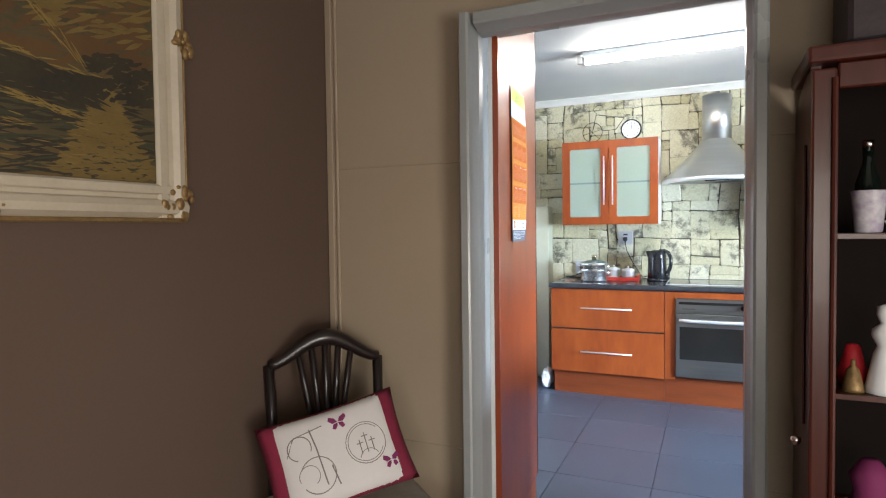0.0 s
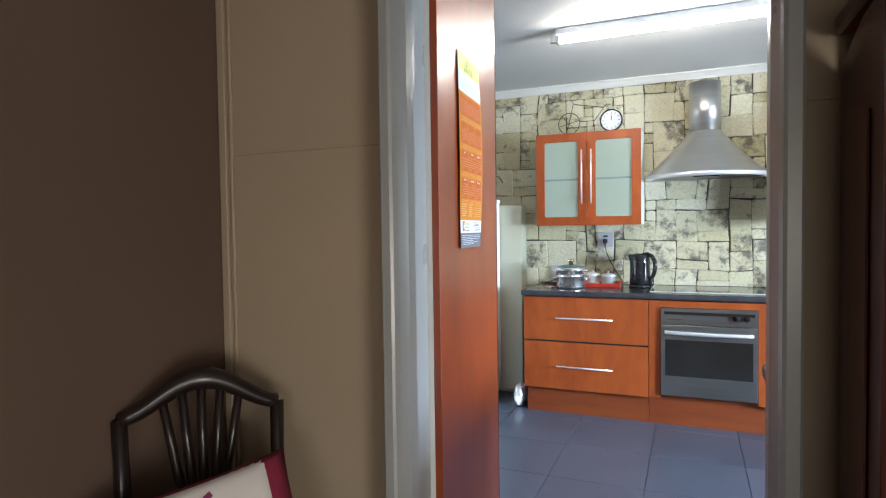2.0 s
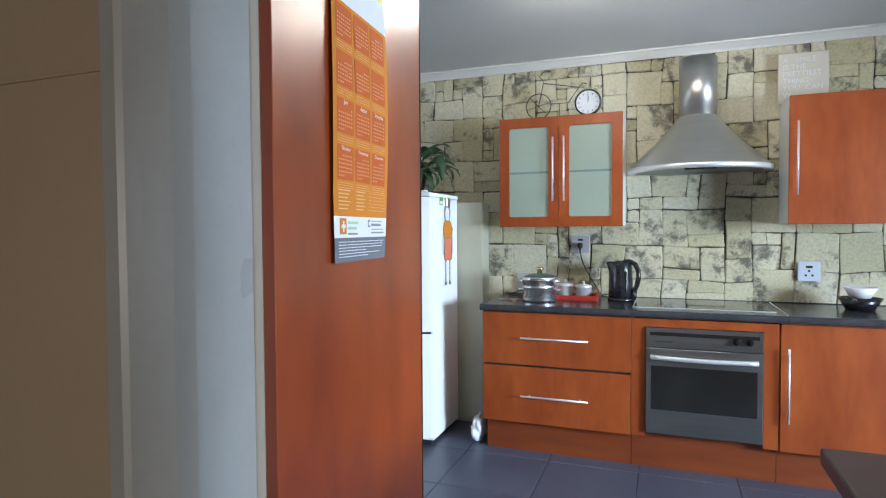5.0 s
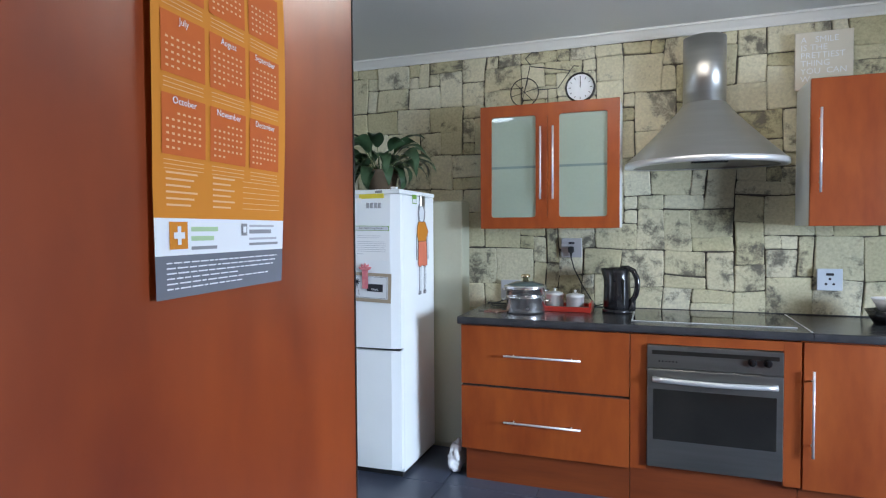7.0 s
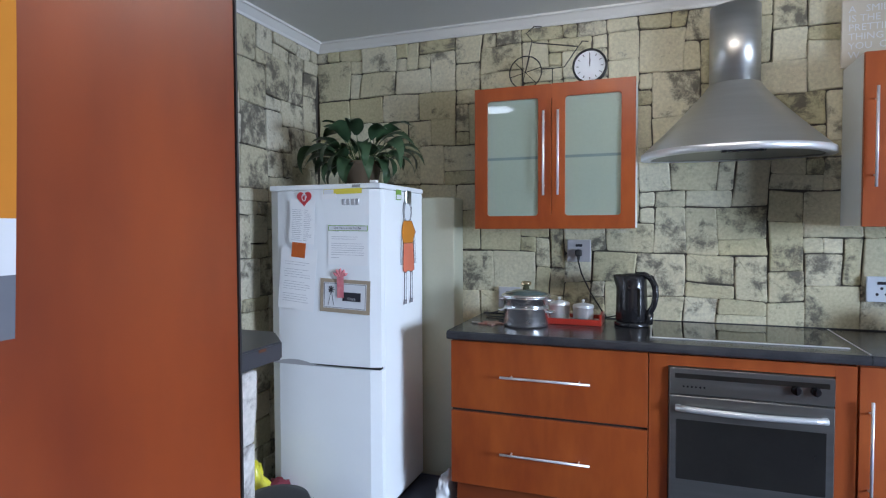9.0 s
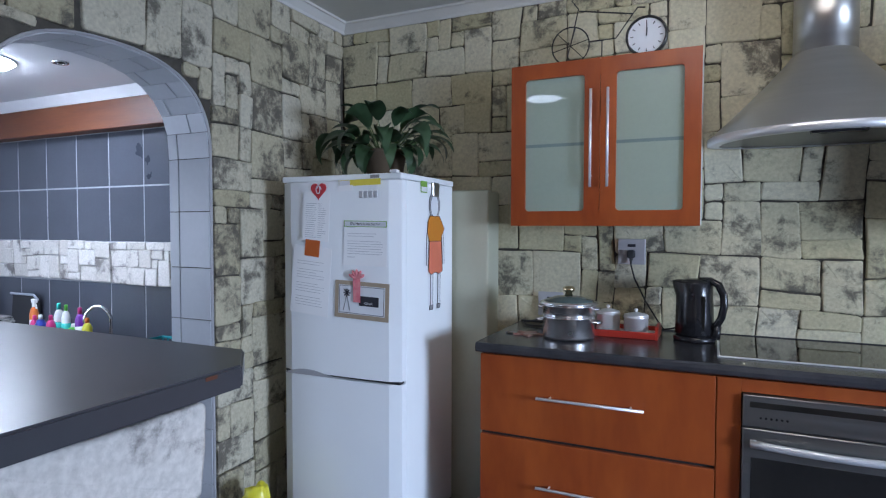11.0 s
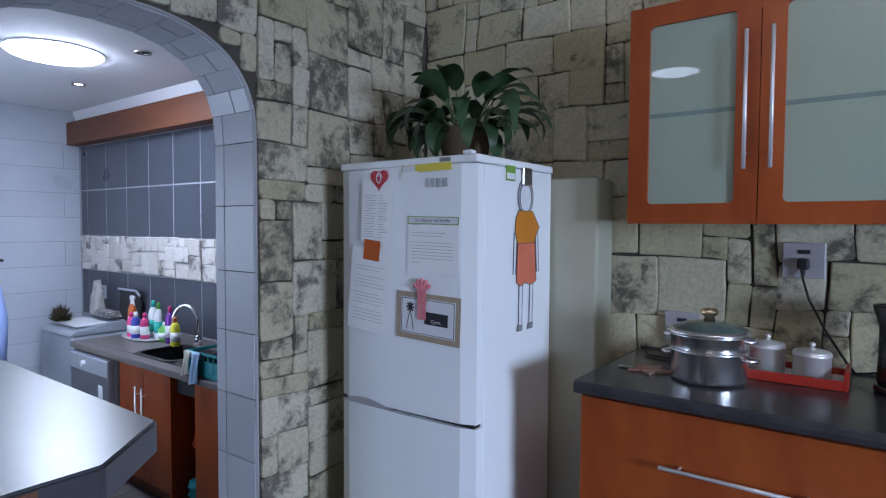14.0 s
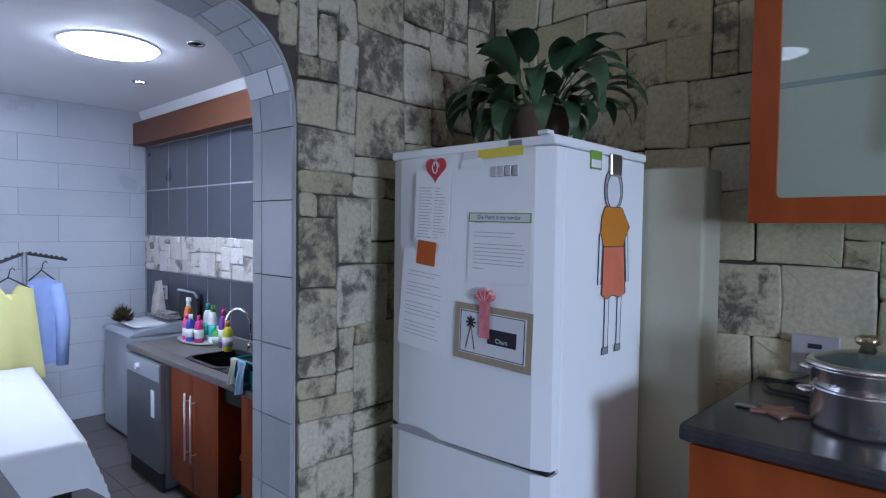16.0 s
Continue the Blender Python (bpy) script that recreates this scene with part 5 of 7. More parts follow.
for a, b in (((-0.19, -0.2), (0.19, -0.2)), ((-0.19, -0.2), (-0.19, 0.2)), ((0.19, -0.2), (0.19, 0.2)), ((-0.19, 0.2), (0.19, 0.2))):
    part("seat_rail", tube([(a[0], a[1], 0.43), (b[0], b[1], 0.43)], 0.024, 6), DARKWOOD, ch)
seat = box(-0.245, 0.285, -0.27, 0.20, 0.45, 0.54, 0.04, seg=4)
part("seat_pad", seat, SEATCLOTH, ch, "pale damask seat pad", smooth=True)


def pillow(w, h, d, n=18):
    bm = bmesh.new()
    rows = []
    for i in range(n + 1):
        row = []
        for j in range(n + 1):
            u, v = -1 + 2 * i / n, -1 + 2 * j / n
            e = (max(0, 1 - u ** 4) * max(0, 1 - v ** 4)) ** 0.55
            pinch = 1 - 0.06 * (1 - abs(u) ** 2) * abs(v) ** 6
            row.append((u * w / 2 * (1 - 0.05 * (1 - v * v) * abs(u) ** 4), v * h / 2 * pinch, d / 2 * e))
        rows.append(row)
    for sgn in (1, -1):
        vs = [[bm.verts.new((x, y, z * sgn)) for x, y, z in r] for r in rows]
        for i in range(n):
            for j in range(n):
                bm.faces.new((vs[i][j], vs[i + 1][j], vs[i + 1][j + 1], vs[i][j + 1]))
    bmesh.ops.remove_doubles(bm, verts=bm.verts, dist=1e-5)
    bmesh.ops.recalc_face_normals(bm, faces=bm.faces)
    return bm


cu = thing("cushion", "ivory embroidered cushion with burgundy piped edges on the chair", "cushion", at=(0, 0, 0))
ORIGIN[cu] = Vector((0, 0, 0))
part("border", pillow(0.445, 0.300, 0.085), WINE, cu, "burgundy velvet border", smooth=True)
part("front_panel", pillow(0.390, 0.295, 0.114), IVORY, cu, smooth=True)


def stitch(pts, mat, r=0.0014):
    return part("embroidery", tube([(x, y, 0.0562 * (max(0, 1 - (x / 0.1925) ** 4) * max(0, 1 - (y / 0.147) ** 4)) ** 0.55 + 0.0006) for x, y in pts], r, 4), mat, cu)


def circ(cx, cy, r, a0=0, a1=360, n=24, sx=1.0):
    return [(cx + sx * r * math.cos(radians(a0 + (a1 - a0) * i / n)), cy + r * math.sin(radians(a0 + (a1 - a0) * i / n))) for i in range(n + 1)]


stitch(circ(0.085, 0.0, 0.062), THREAD)
stitch(circ(0.085, 0.0, 0.055, 40, 330), THREAD)
for x, h in ((0.085, 0.03), (0.066, 0.012), (0.104, 0.012)):
    stitch([(x, -0.03), (x, h)], THREAD, 0.002)
    stitch([(x - 0.010, h - 0.010), (x + 0.010, h - 0.010)], THREAD, 0.002)
stitch(circ(0.085, -0.05, 0.03, 20, 160, 10), THREAD)
stitch(circ(-0.11, 0.045, 0.035, -30, 250), THREAD, 0.002)
stitch(circ(-0.075, -0.045, 0.052, -150, 150), THREAD, 0.002)
stitch(circ(-0.10, -0.04, 0.03, -60, 200), THREAD)
stitch([(-0.07, 0.09), (-0.062, 0.03), (-0.055, -0.08)], THREAD, 0.003)
stitch([(-0.15, 0.03), (-0.12, 0.08), (-0.07, 0.085), (-0.03, 0.09)], THREAD, 0.002)
stitch([(-0.03, -0.03), (-0.02, -0.09)], THREAD, 0.003)
for bx, by, s in ((0.02, 0.085, 1.0), (0.145, -0.075, 0.95)):
    wing = bmesh.new()
    for m in (-1, 1):
        for shape in (((0.001, 0.002), (0.008, 0.014), (0.024, 0.022), (0.029, 0.011), (0.016, -0.001)), ((0.001, -0.001), (0.015, -0.003), (0.020, -0.015), (0.011, -0.021), (0.003, -0.010))):
            x0, y0 = bx + 0.013 * m * s, by + shape[2][1] * 0.5 * s
            z0 = 0.0562 * (max(0, 1 - (x0 / 0.1925) ** 4) * max(0, 1 - (y0 / 0.147) ** 4)) ** 0.55
            merge(wing, prism([(bx + m * s * u, by + s * v) for u, v in shape], "z", z0 - 0.006, z0 + 0.003))
    part("butterfly", wing, PLUM, cu, "plum appliqué butterfly")
cu.matrix_basis = Matrix.Translation((-0.355, 1.52, 0.715)) @ Matrix.Rotation(radians(40), 4, "Z") @ Matrix.Rotation(radians(62), 4, "X") @ Matrix.Rotation(radians(13), 4, "Z") @ Matrix.Translation((0, -0.010, 0))

# framed painting on the west wall
PX = -0.674
pa = thing("framed_painting", "dark harbour oil painting in an ornate white and gilt frame", "painting", at=(PX, 0.65, 1.7))
py0, py1, pz0, pz1 = 0.10, 1.144, 1.535, 2.29
part("canvas", box(PX + 0.004, PX + 0.012, py0, py1, pz0, pz1), material("oil_paint_ground", (0.035, 0.036, 0.018), (0.13, 0.085, 0.03), 0.75, scale=3.2, fine=45, bump=0.5, stretch=(1, 0.7, 2.0)), pa, "dark olive and ochre oil canvas")


def stroke(name, pts, mat):
    return part(name, prism(pts, "x", PX + 0.0122, PX + 0.0135), mat, pa)


OCHRE = material("ochre_oil", (0.13, 0.085, 0.022), (0.19, 0.13, 0.038), 0.8, scale=12, fine=90, bump=0.5, stretch=(1, 1, 3))
UMBER = material("umber_oil", (0.02, 0.018, 0.012), (0.045, 0.036, 0.018), 0.8, scale=10, fine=80, bump=0.5)
GOLDOIL = material("gold_oil", (0.20, 0.13, 0.03), (0.26, 0.18, 0.05), 0.8, scale=20, bump=0.5)
RUST = material("rust_oil", (0.085, 0.042, 0.015), (0.12, 0.065, 0.022), 0.8, scale=6, fine=70, bump=0.5)
OLIVE = material("olive_oil_paint", (0.030, 0.034, 0.020), (0.060, 0.060, 0.030), 0.8, scale=10, fine=80, bump=0.5)
brn = random.Random(5)


def brushwork(name, mat, count, spot, length, width, lean, layer):
    """Loose paint strokes joined into one passage of colour."""
    bm = bmesh.new()
    x = PX + 0.0121 + 0.0003 * layer
    for _ in range(count):
        cy, cz = spot()
        ln, wd, a = length * brn.uniform(0.5, 1.4), width * brn.uniform(0.5, 1.5), radians(lean + brn.uniform(-14, 14))
        u, v = Vector((0, math.cos(a), math.sin(a))), Vector((0, -math.sin(a), math.cos(a)))
        pts = []
        for i in range(7):
            t = -1 + i / 3
            pts.append((t, wd * (1 - t * t * 0.9) * brn.uniform(0.6, 1.1)))
        c = Vector((x + brn.uniform(0, 0.0003), cy, cz))
        ring = [c + u * ln * t + v * w for t, w in pts] + [c + u * ln * t - v * w for t, w in reversed(pts)]
        for p in ring:
            p.y, p.z = min(max(p.y, py0 + 0.002), py1 - 0.002), min(max(p.z, pz0 + 0.002), pz1 - 0.002)
        bm.faces.new([bm.verts.new(p) for p in ring])
    bmesh.ops.recalc_face_normals(bm, faces=bm.faces)
    return part(name, bm, mat, pa, kind="stuff")


U = brn.uniform
brushwork("sky_brushwork", RUST, 620, lambda: (U(py0, py1), U(1.80, pz1)), 0.045, 0.010, 25, 0)
brushwork("sky_glow_brushwork", OCHRE, 200, lambda: (U(0.80, py1), U(1.88, pz1)), 0.035, 0.006, 20, 1)
brushwork("water_brushwork", UMBER, 420, lambda: (U(py0, py1), U(pz0, 1.76)), 0.05, 0.0045, 2, 1)
brushwork("water_sheen_brushwork", OLIVE, 200, lambda: (U(py0, py1), U(pz0, 1.70)), 0.04, 0.003, 2, 1)


def in_reflection():
    z = U(1.54, 1.76)
    h = (1.765 - z) * 0.55
    return (min(1.0 + U(-h * 1.1, h * 1.3), py1), z)


brushwork("reflection_brushwork", OCHRE, 520, in_reflection, 0.022, 0.004, 3, 2)
brushwork("hill_brushwork", UMBER, 190, lambda: (lambda y: (y, U(1.735, 1.80 + 0.05 * math.sin(11 * (y - 0.9)))))(U(0.95, py1)), 0.016, 0.006, 15, 3)
brushwork("hull_brushwork", UMBER, 240, lambda: (lambda y: (y, 1.745 + 0.10 * (0.98 - y) + U(-0.03, 0.03)))(U(0.40, 0.98)), 0.04, 0.006, -8, 3)
brushwork("sail_brushwork", OLIVE, 220, lambda: (U(0.50, 0.74), U(1.86, pz1)), 0.05, 0.008, 86, 3)
brushwork("rigging_brushwork", GOLDOIL, 30, lambda: (lambda y: (y, 1.80 + (0.96 - y) * 0.9 + U(-0.012, 0.012)))(U(0.72, 0.95)), 0.025, 0.0014, -48, 4)
brushwork("deck_brushwork", GOLDOIL, 40, lambda: (lambda y: (y, 1.785 + 0.10 * (0.98 - y) + U(-0.006, 0.006)))(U(0.40, 0.98)), 0.03, 0.0016, -6, 4)
brushwork("boat_brushwork", GOLDOIL, 44, lambda: (lambda y: (y, 1.735 - (y - 0.66) * 0.20 + U(-0.007, 0.007)))(U(0.66, 0.93)), 0.022, 0.002, -12, 4)
brushwork("ripple_brushwork", GOLDOIL, 60, lambda: (U(0.62, 0.98), U(1.56, 1.70)), 0.018, 0.0011, 1, 4)
fr_o = 0.092
prof_in = [(0.0, 0.016), (0.006, 0.024), (0.026, 0.024), (0.030, 0.014), (0.040, 0.014), (0.045, 0.026), (0.060, 0.036), (0.078, 0.032), (fr_o, 0.012), (fr_o, 0.0), (0.0, 0.0)]
for sgn, yb in ((1, py1), (-1, py0)):
    part("frame_side", prism([(PX + d, yb + sgn * o) for o, d in prof_in], "z", pz0 - fr_o, pz1 + fr_o), ANTIQUE, pa)
for sgn, zb in ((-1, pz0), (1, pz1)):
    part("frame_rail", prism([(PX + d + 0.0005, zb + sgn * o) for o, d in prof_in], "y", py0 - fr_o + 0.004, py1 + fr_o - 0.004), ANTIQUE, pa)
part("gilt_edge", box(PX + 0.001, PX + 0.02, py1 + fr_o, py1 + fr_o + 0.008, pz0 - fr_o, pz1 + fr_o, 0.003), GILT, pa)
part("gilt_edge", box(PX + 0.001, PX + 0.02, py0, py1 + fr_o, pz0 - fr_o - 0.012, pz0 - fr_o, 0.003), GILT, pa)


def scroll(cy, cz, r, seed):
    bm = bmesh.new()
    rn = random.Random(seed)
    for i in range(26):
        a, q = rn.uniform(0, 6.28), r * math.sqrt(rn.random())
        m = Matrix.Translation((PX + 0.030 + rn.uniform(-0.004, 0.006), cy + q * math.cos(a), cz + q * math.sin(a))) @ Matrix.Diagonal((0.7, 1, rn.uniform(0.7, 1.8), 1)) @ Matrix.Rotation(rn.uniform(0, 3), 4, "X")
        bmesh.ops.create_icosphere(bm, subdivisions=2, radius=rn.uniform(0.007, 0.013), matrix=m)
    return part("gilt_ornament", bm, GILT, pa, "carved gilt corner scroll", smooth=True, kind="stuff")


scroll(py1 + 0.056, pz0 - 0.052, 0.050, 1)
scroll(py1 + 0.085, 1.93, 0.03, 2)
scroll(0.72, pz0 - 0.07, 0.035, 3)

# display cabinet beside the doorway
dc = thing("display_cabinet", "mahogany display cabinet with open shelves of ornaments", "cabinet", at=(1.4, 1.8, 0))
X0, X1, Y0, Y1 = 0.921, 1.95, 1.655, 1.93
sp = prism([(Y0, 0.0), (Y1, 0.0), (Y1, 1.70), (Y1 - 0.07, 1.74), (Y1 - 0.16, 1.765), (Y0, 1.775)], "x", X0, X0 + 0.02)
part("side_panel", sp, MAHOGANY, dc)
part("raised_panel", box(X0 - 0.006, X0, Y0 + 0.06, Y1 - 0.05, 0.9, 1.60, 0.003), MAHOGANY, dc)
part("side_panel", box(X1 - 0.02, X1, Y0, Y1, 0, 1.775), MAHOGANY, dc)
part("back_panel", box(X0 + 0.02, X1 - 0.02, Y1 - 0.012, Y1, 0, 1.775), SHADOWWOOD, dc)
for x in (X0 - 0.002, X1 - 0.05):
    post = box(x, x + 0.052, Y0 - 0.022, Y0 - 0.001, 0, 1.765, 0.006, seg=2)
    tube([(x + 0.046, Y0 - 0.026, 0.05), (x + 0.046, Y0 - 0.026, 1.74)], 0.007, 8, bm=post)
    part("front_post", post, MAHOGANY, dc, smooth=False)
part("top_rail", box(X0 + 0.05, X1 - 0.05, Y0 - 0.022, Y0, 1.715, 1.775, 0.004), MAHOGANY, dc)
part("cornice", box(X0 - 0.012, X1 + 0.012, Y0 - 0.04, Y1, 1.776, 1.815, 0.008, seg=2), MAHOGANY, dc)
for z in (0.66, 1.0, 1.38):
    part("shelf", box(X0 + 0.02, X1 - 0.02, Y0 + 0.004, Y1 - 0.013, z - 0.012, z), MAHOGANY, dc)
part("knob", lathe([(0.006, 0), (0.012, 0.01), (0.012, 0.02), (0, 0.024)], (X0 - 0.02, Y0 + 0.05, 0.85), 14), CHROME, dc, smooth=True)


def ornament(name, x, y, z, prof, mat, label, cat, seg=20):
    t = thing(name, label, cat, at=(x, y, z))
    part("body", lathe(prof, (x, y, z), seg), mat, t, smooth=True)
    return t


DG = material("dark_bottle_glass", (0.006, 0.010, 0.008), rough=0.1)
b_ = ornament("glass_bottle", 1.055, 1.76, 1.381, [(0.026, 0), (0.028, 0.01), (0.027, 0.12), (0.012, 0.17), (0.012, 0.205), (0, 0.205)], DG, "dark glass bottle with a silver cap", "bottle")
part("cap", lathe([(0.0135, 0.206), (0.0135, 0.225), (0, 0.226)], (1.055, 1.76, 1.381), 16), CHROME, b_, smooth=True)
mg = ornament("china_mug", 1.045, 1.70, 1.381, [(0.026, 0), (0.028, 0.004), (0.036, 0.095), (0.038, 0.10), (0.033, 0.098), (0.025, 0.008), (0, 0.008)], material("flower_china", (0.62, 0.62, 0.64), (0.30, 0.22, 0.36), 0.25, scale=30, mix=0.3), "white china mug with a flower print", "mug", 28)
part("handle", tube([(1.083, 1.70, 1.455), (1.102, 1.70, 1.445), (1.102, 1.70, 1.42), (1.078, 1.70, 1.405)], 0.005, 8), WHITE, mg, smooth=True)
bl = ornament("brass_bell", 1.018, 1.70, 1.001, [(0.024, 0), (0.022, 0.01), (0.014, 0.05), (0.006, 0.06), (0.005, 0.075), (0, 0.076)], GILT, "small polished brass bell on a shelf", "bell")
solid("figurine", lathe([(0.045, 0), (0.040, 0.02), (0.026, 0.09), (0.018, 0.11), (0.030, 0.135), (0.028, 0.15), (0.012, 0.165), (0.020, 0.185), (0.018, 0.205), (0, 0.212)], (1.085, 1.71, 1.001), 24), WHITE, "white glazed porcelain figurine on the shelf", "figurine", smooth=True)
solid("figurine", lathe([(0.03, 0), (0.034, 0.03), (0.022, 0.07), (0.016, 0.1), (0, 0.105)], (1.03, 1.77, 1.001), 20), HEART, "small red glazed ornament on the shelf", "figurine", smooth=True)
solid("figurine", lathe([(0.04, 0), (0.05, 0.04), (0.035, 0.09), (0.045, 0.13), (0.02, 0.17), (0, 0.172)], (1.06, 1.72, 0.661), 20), PLUM, "plum coloured ornament on the lower shelf", "figurine", smooth=True)
solid("figurine", lathe([(0.025, 0), (0.03, 0.02), (0.018, 0.05), (0.022, 0.07), (0, 0.08)], (1.005, 1.69, 0.661), 20), IVORY, "small ivory ornament on the lower shelf", "figurine", smooth=True)
vb = thing("dark_planter", "dark woven box planter on top of the cabinet", "planter", at=(1.2, 1.78, 1.815))
part("body", box(1.0, 1.45, 1.69, 1.9, 1.83, 2.12, 0.01), material("dark_wicker", (0.025, 0.018, 0.022), (0.05, 0.035, 0.04), 0.7, scale=30, fine=150, bump=0.6), vb)
part("base_lip", box(0.985, 1.465, 1.675, 1.915, 1.8155, 1.83, 0.004), DARKWOOD, vb)

# ---------------------------------------------------------------- utility room things
UWT = UF + 0.90   # utility worktop
UFY = 5.05        # utility fronts
wm_ = thing("washing_machine", "silver top-loading washing machine with its lid open", "washing machine", at=(-5.3, 5.4, UF))
part("body", box(-5.62, -4.99, 5.18, 5.64, UF + 0.02, UF + 0.85, 0.03, seg=3), SILVERGREY, wm_)
part("top", prism([(5.17, UF + 0.851), (5.645, UF + 0.851), (5.645, UF + 0.95), (5.56, UF + 0.93), (5.22, UF + 0.88)], "x", -5.62, -4.99), SILVERGREY, wm_)
part("opening", box(-5.52, -5.08, 5.25, 5.50, UF + 0.905, UF + 0.925, 0.005), WHITE, wm_)
lid_ = part("open_lid", prism([(-5.10, UF + 0.93), (-4.72, UF + 0.93), (-4.72, UF + 1.17), (-4.78, UF + 1.20), (-5.06, UF + 1.20)], "y", 5.60, 5.618), BLACK_MATT, wm_, "dark raised lid")
part("lid_edge", tube([(-5.08, 5.595, UF + 1.20), (-4.77, 5.595, UF + 1.20), (-4.71, 5.595, UF + 1.16)], 0.010, 8), SILVERGREY, lid_)
part("foot", box(-5.58, -5.02, 5.21, 5.61, UF, UF + 0.02), BLACK_MATT, wm_)
dw_ = thing("dishwasher", "grey freestanding dishwasher under the worktop", "dishwasher", at=(-4.180, 5.3, UF))
part("body", box(-4.490, -3.900, 5.02, 5.60, UF + 0.02, UWT - 0.042), DISHSTEEL, dw_)
dd = part("dishwasher_door", box(-4.490, -3.900, 4.985, 5.02, UF + 0.13, UWT - 0.05, 0.004), DISHSTEEL, dw_)
part("control_strip", box(-4.485, -3.905, 4.978, 4.985, UWT - 0.17, UWT - 0.06, 0.002), SILVERGREY, dd)
kb = tube([(-4.250, 4.978, UWT - 0.115), (-4.250, 4.958, UWT - 0.115)], 0.022, 18)
part("dial", kb, WHITE, dd)
part("energy_label", box(-4.050, -3.990, 4.983, 4.985, UWT - 0.42, UWT - 0.24), PAPER, dd)
part("kick_plate", box(-4.480, -3.910, 5.01, 5.02, UF, UF + 0.12), BLACK_MATT, dw_)
for x0, x1, hx in ((-3.884, -3.560, -3.60), (-3.557, -3.253, -3.52)):
    u = thing("sink_cabinet", "cherry veneered utility cabinet with one door", "cabinet", at=((x0 + x1) / 2, 5.3, UF), group="utility cabinets")
    part("body", box(x0, x1, UFY + 0.02, 5.60, UF + 0.10, UWT - 0.30), CHERRY, u)
    d = part("cabinet_door", box(x0, x1, UFY, UFY + 0.019, UF + 0.10, UWT - 0.045, 0.002), CHERRY, u)
    bar_handle(d, (hx, UFY, UF + 0.30), (hx, UFY, UF + 0.72))
    part("plinth", box(x0, x1, UFY + 0.05, UFY + 0.07, UF, UF + 0.098), BROWN, u)
op = thing("open_cabinet", "open-fronted cherry cabinet with bags inside", "cabinet", at=(-3.0, 5.3, UF))
part("side_board", box(-3.250, -3.232, UFY, 5.6, UF, UWT - 0.042), CHERRY, op)
part("back_board", box(-3.232, -2.96, 5.58, 5.6, UF, UWT - 0.042), BLACK_MATT, op)
part("base_board", box(-3.232, -2.96, UFY + 0.02, 5.58, UF + 0.02, UF + 0.04), DARKWOOD, op)
part("end_panel", box(-2.96, -2.0, UFY, 5.6, UF, UWT - 0.042), CHERRY, op)
crumpled("shopping_bag", (-3.06, 5.2, UF + 0.45), (0.09, 0.08, 0.12), RED, "red patterned bag hanging in the open cabinet", "bag", 6)
crumpled("storage_tub", (-3.09, 5.2, UF + 0.13), (0.12, 0.1, 0.09), TEAL, "dark teal tub on the cabinet floor", "tub", 8)
uw = box(-4.53, XU - 0.005, 4.995, 5.085, UWT - 0.04, UWT, 0.004)
box(-4.53, -3.775, 5.085, 5.655, UWT - 0.04, UWT, bm=uw)
box(-2.865, XU - 0.005, 5.085, 5.655, UWT - 0.04, UWT, bm=uw)
box(-3.775, -2.865, 5.44, 5.655, UWT - 0.04, UWT, bm=uw)
solid("utility_worktop", uw, GREYTOP, "brown-grey laminate utility worktop", "worktop")
si = thing("kitchen_sink", "black composite double sink with a drainer", "sink", at=(-3.5, 5.3, UWT - 0.15))
rim = bmesh.new()


def sink_ring(x0, x1, y0, y1, r, w):
    """A raised rounded lip around one basin."""
    outer, inner = rounded(x0, x1, y0, y1, r), rounded(x0 + w, x1 - w, y0 + w, y1 - w, r * 0.75)
    rows = [[rim.verts.new((*p, z)) for p in ring] for ring, z in ((outer, UWT + 0.0005), (outer, UWT + 0.006), (inner, UWT + 0.008), (inner, UWT - 0.012))]
    m = len(outer)
    for a, b in zip(rows, rows[1:]):
        for k in range(m):
            rim.faces.new((a[k], a[(k + 1) % m], b[(k + 1) % m], b[k]))


sink_ring(-3.79, -3.30, 5.078, 5.455, 0.09, 0.03)
sink_ring(-3.298, -2.85, 5.078, 5.455, 0.09, 0.03)
part("rim", rim, BLACK_MATT, si, smooth=False)
for x0, x1 in ((-3.77, -3.303), (-3.295, -2.87)):
    bl_ = box(x0, x1, 5.092, 5.44, UWT - 0.17, UWT - 0.16)
    box(x0, x1, 5.092, 5.10, UWT - 0.16, UWT, bm=bl_)
    box(x0, x1, 5.432, 5.44, UWT - 0.16, UWT, bm=bl_)
    box(x0, x0 + 0.01, 5.10, 5.432, UWT - 0.16, UWT, bm=bl_)
    box(x1 - 0.01, x1, 5.10, 5.432, UWT - 0.16, UWT, bm=bl_)
    part("basin", bl_, BLACK_MATT, si)
fc = thing("sink_tap", "tall chrome swan-neck mixer tap", "tap", at=(-3.68, 5.50, UWT))
neck = [(-3.68, 5.50, UWT + 0.03), (-3.68, 5.50, UWT + 0.20)] + [(-3.68 - 0.075 + 0.075 * math.cos(radians(a)), 5.50 - 0.10 * (a / 180), UWT + 0.20 + 0.085 * math.sin(radians(a))) for a in range(20, 181, 20)] + [(-3.83, 5.40, UWT + 0.16)]
part("neck", tube(neck, 0.012, 10), CHROME, fc, smooth=True)
part("base", lathe([(0.026, 0), (0.026, 0.05), (0.02, 0.06), (0, 0.06)], (-3.68, 5.50, UWT), 18), CHROME, fc, smooth=True)
part("lever", tube([(-3.68, 5.49, UWT + 0.05), (-3.62, 5.46, UWT + 0.075)], 0.008, 8), CHROME, fc, smooth=True)

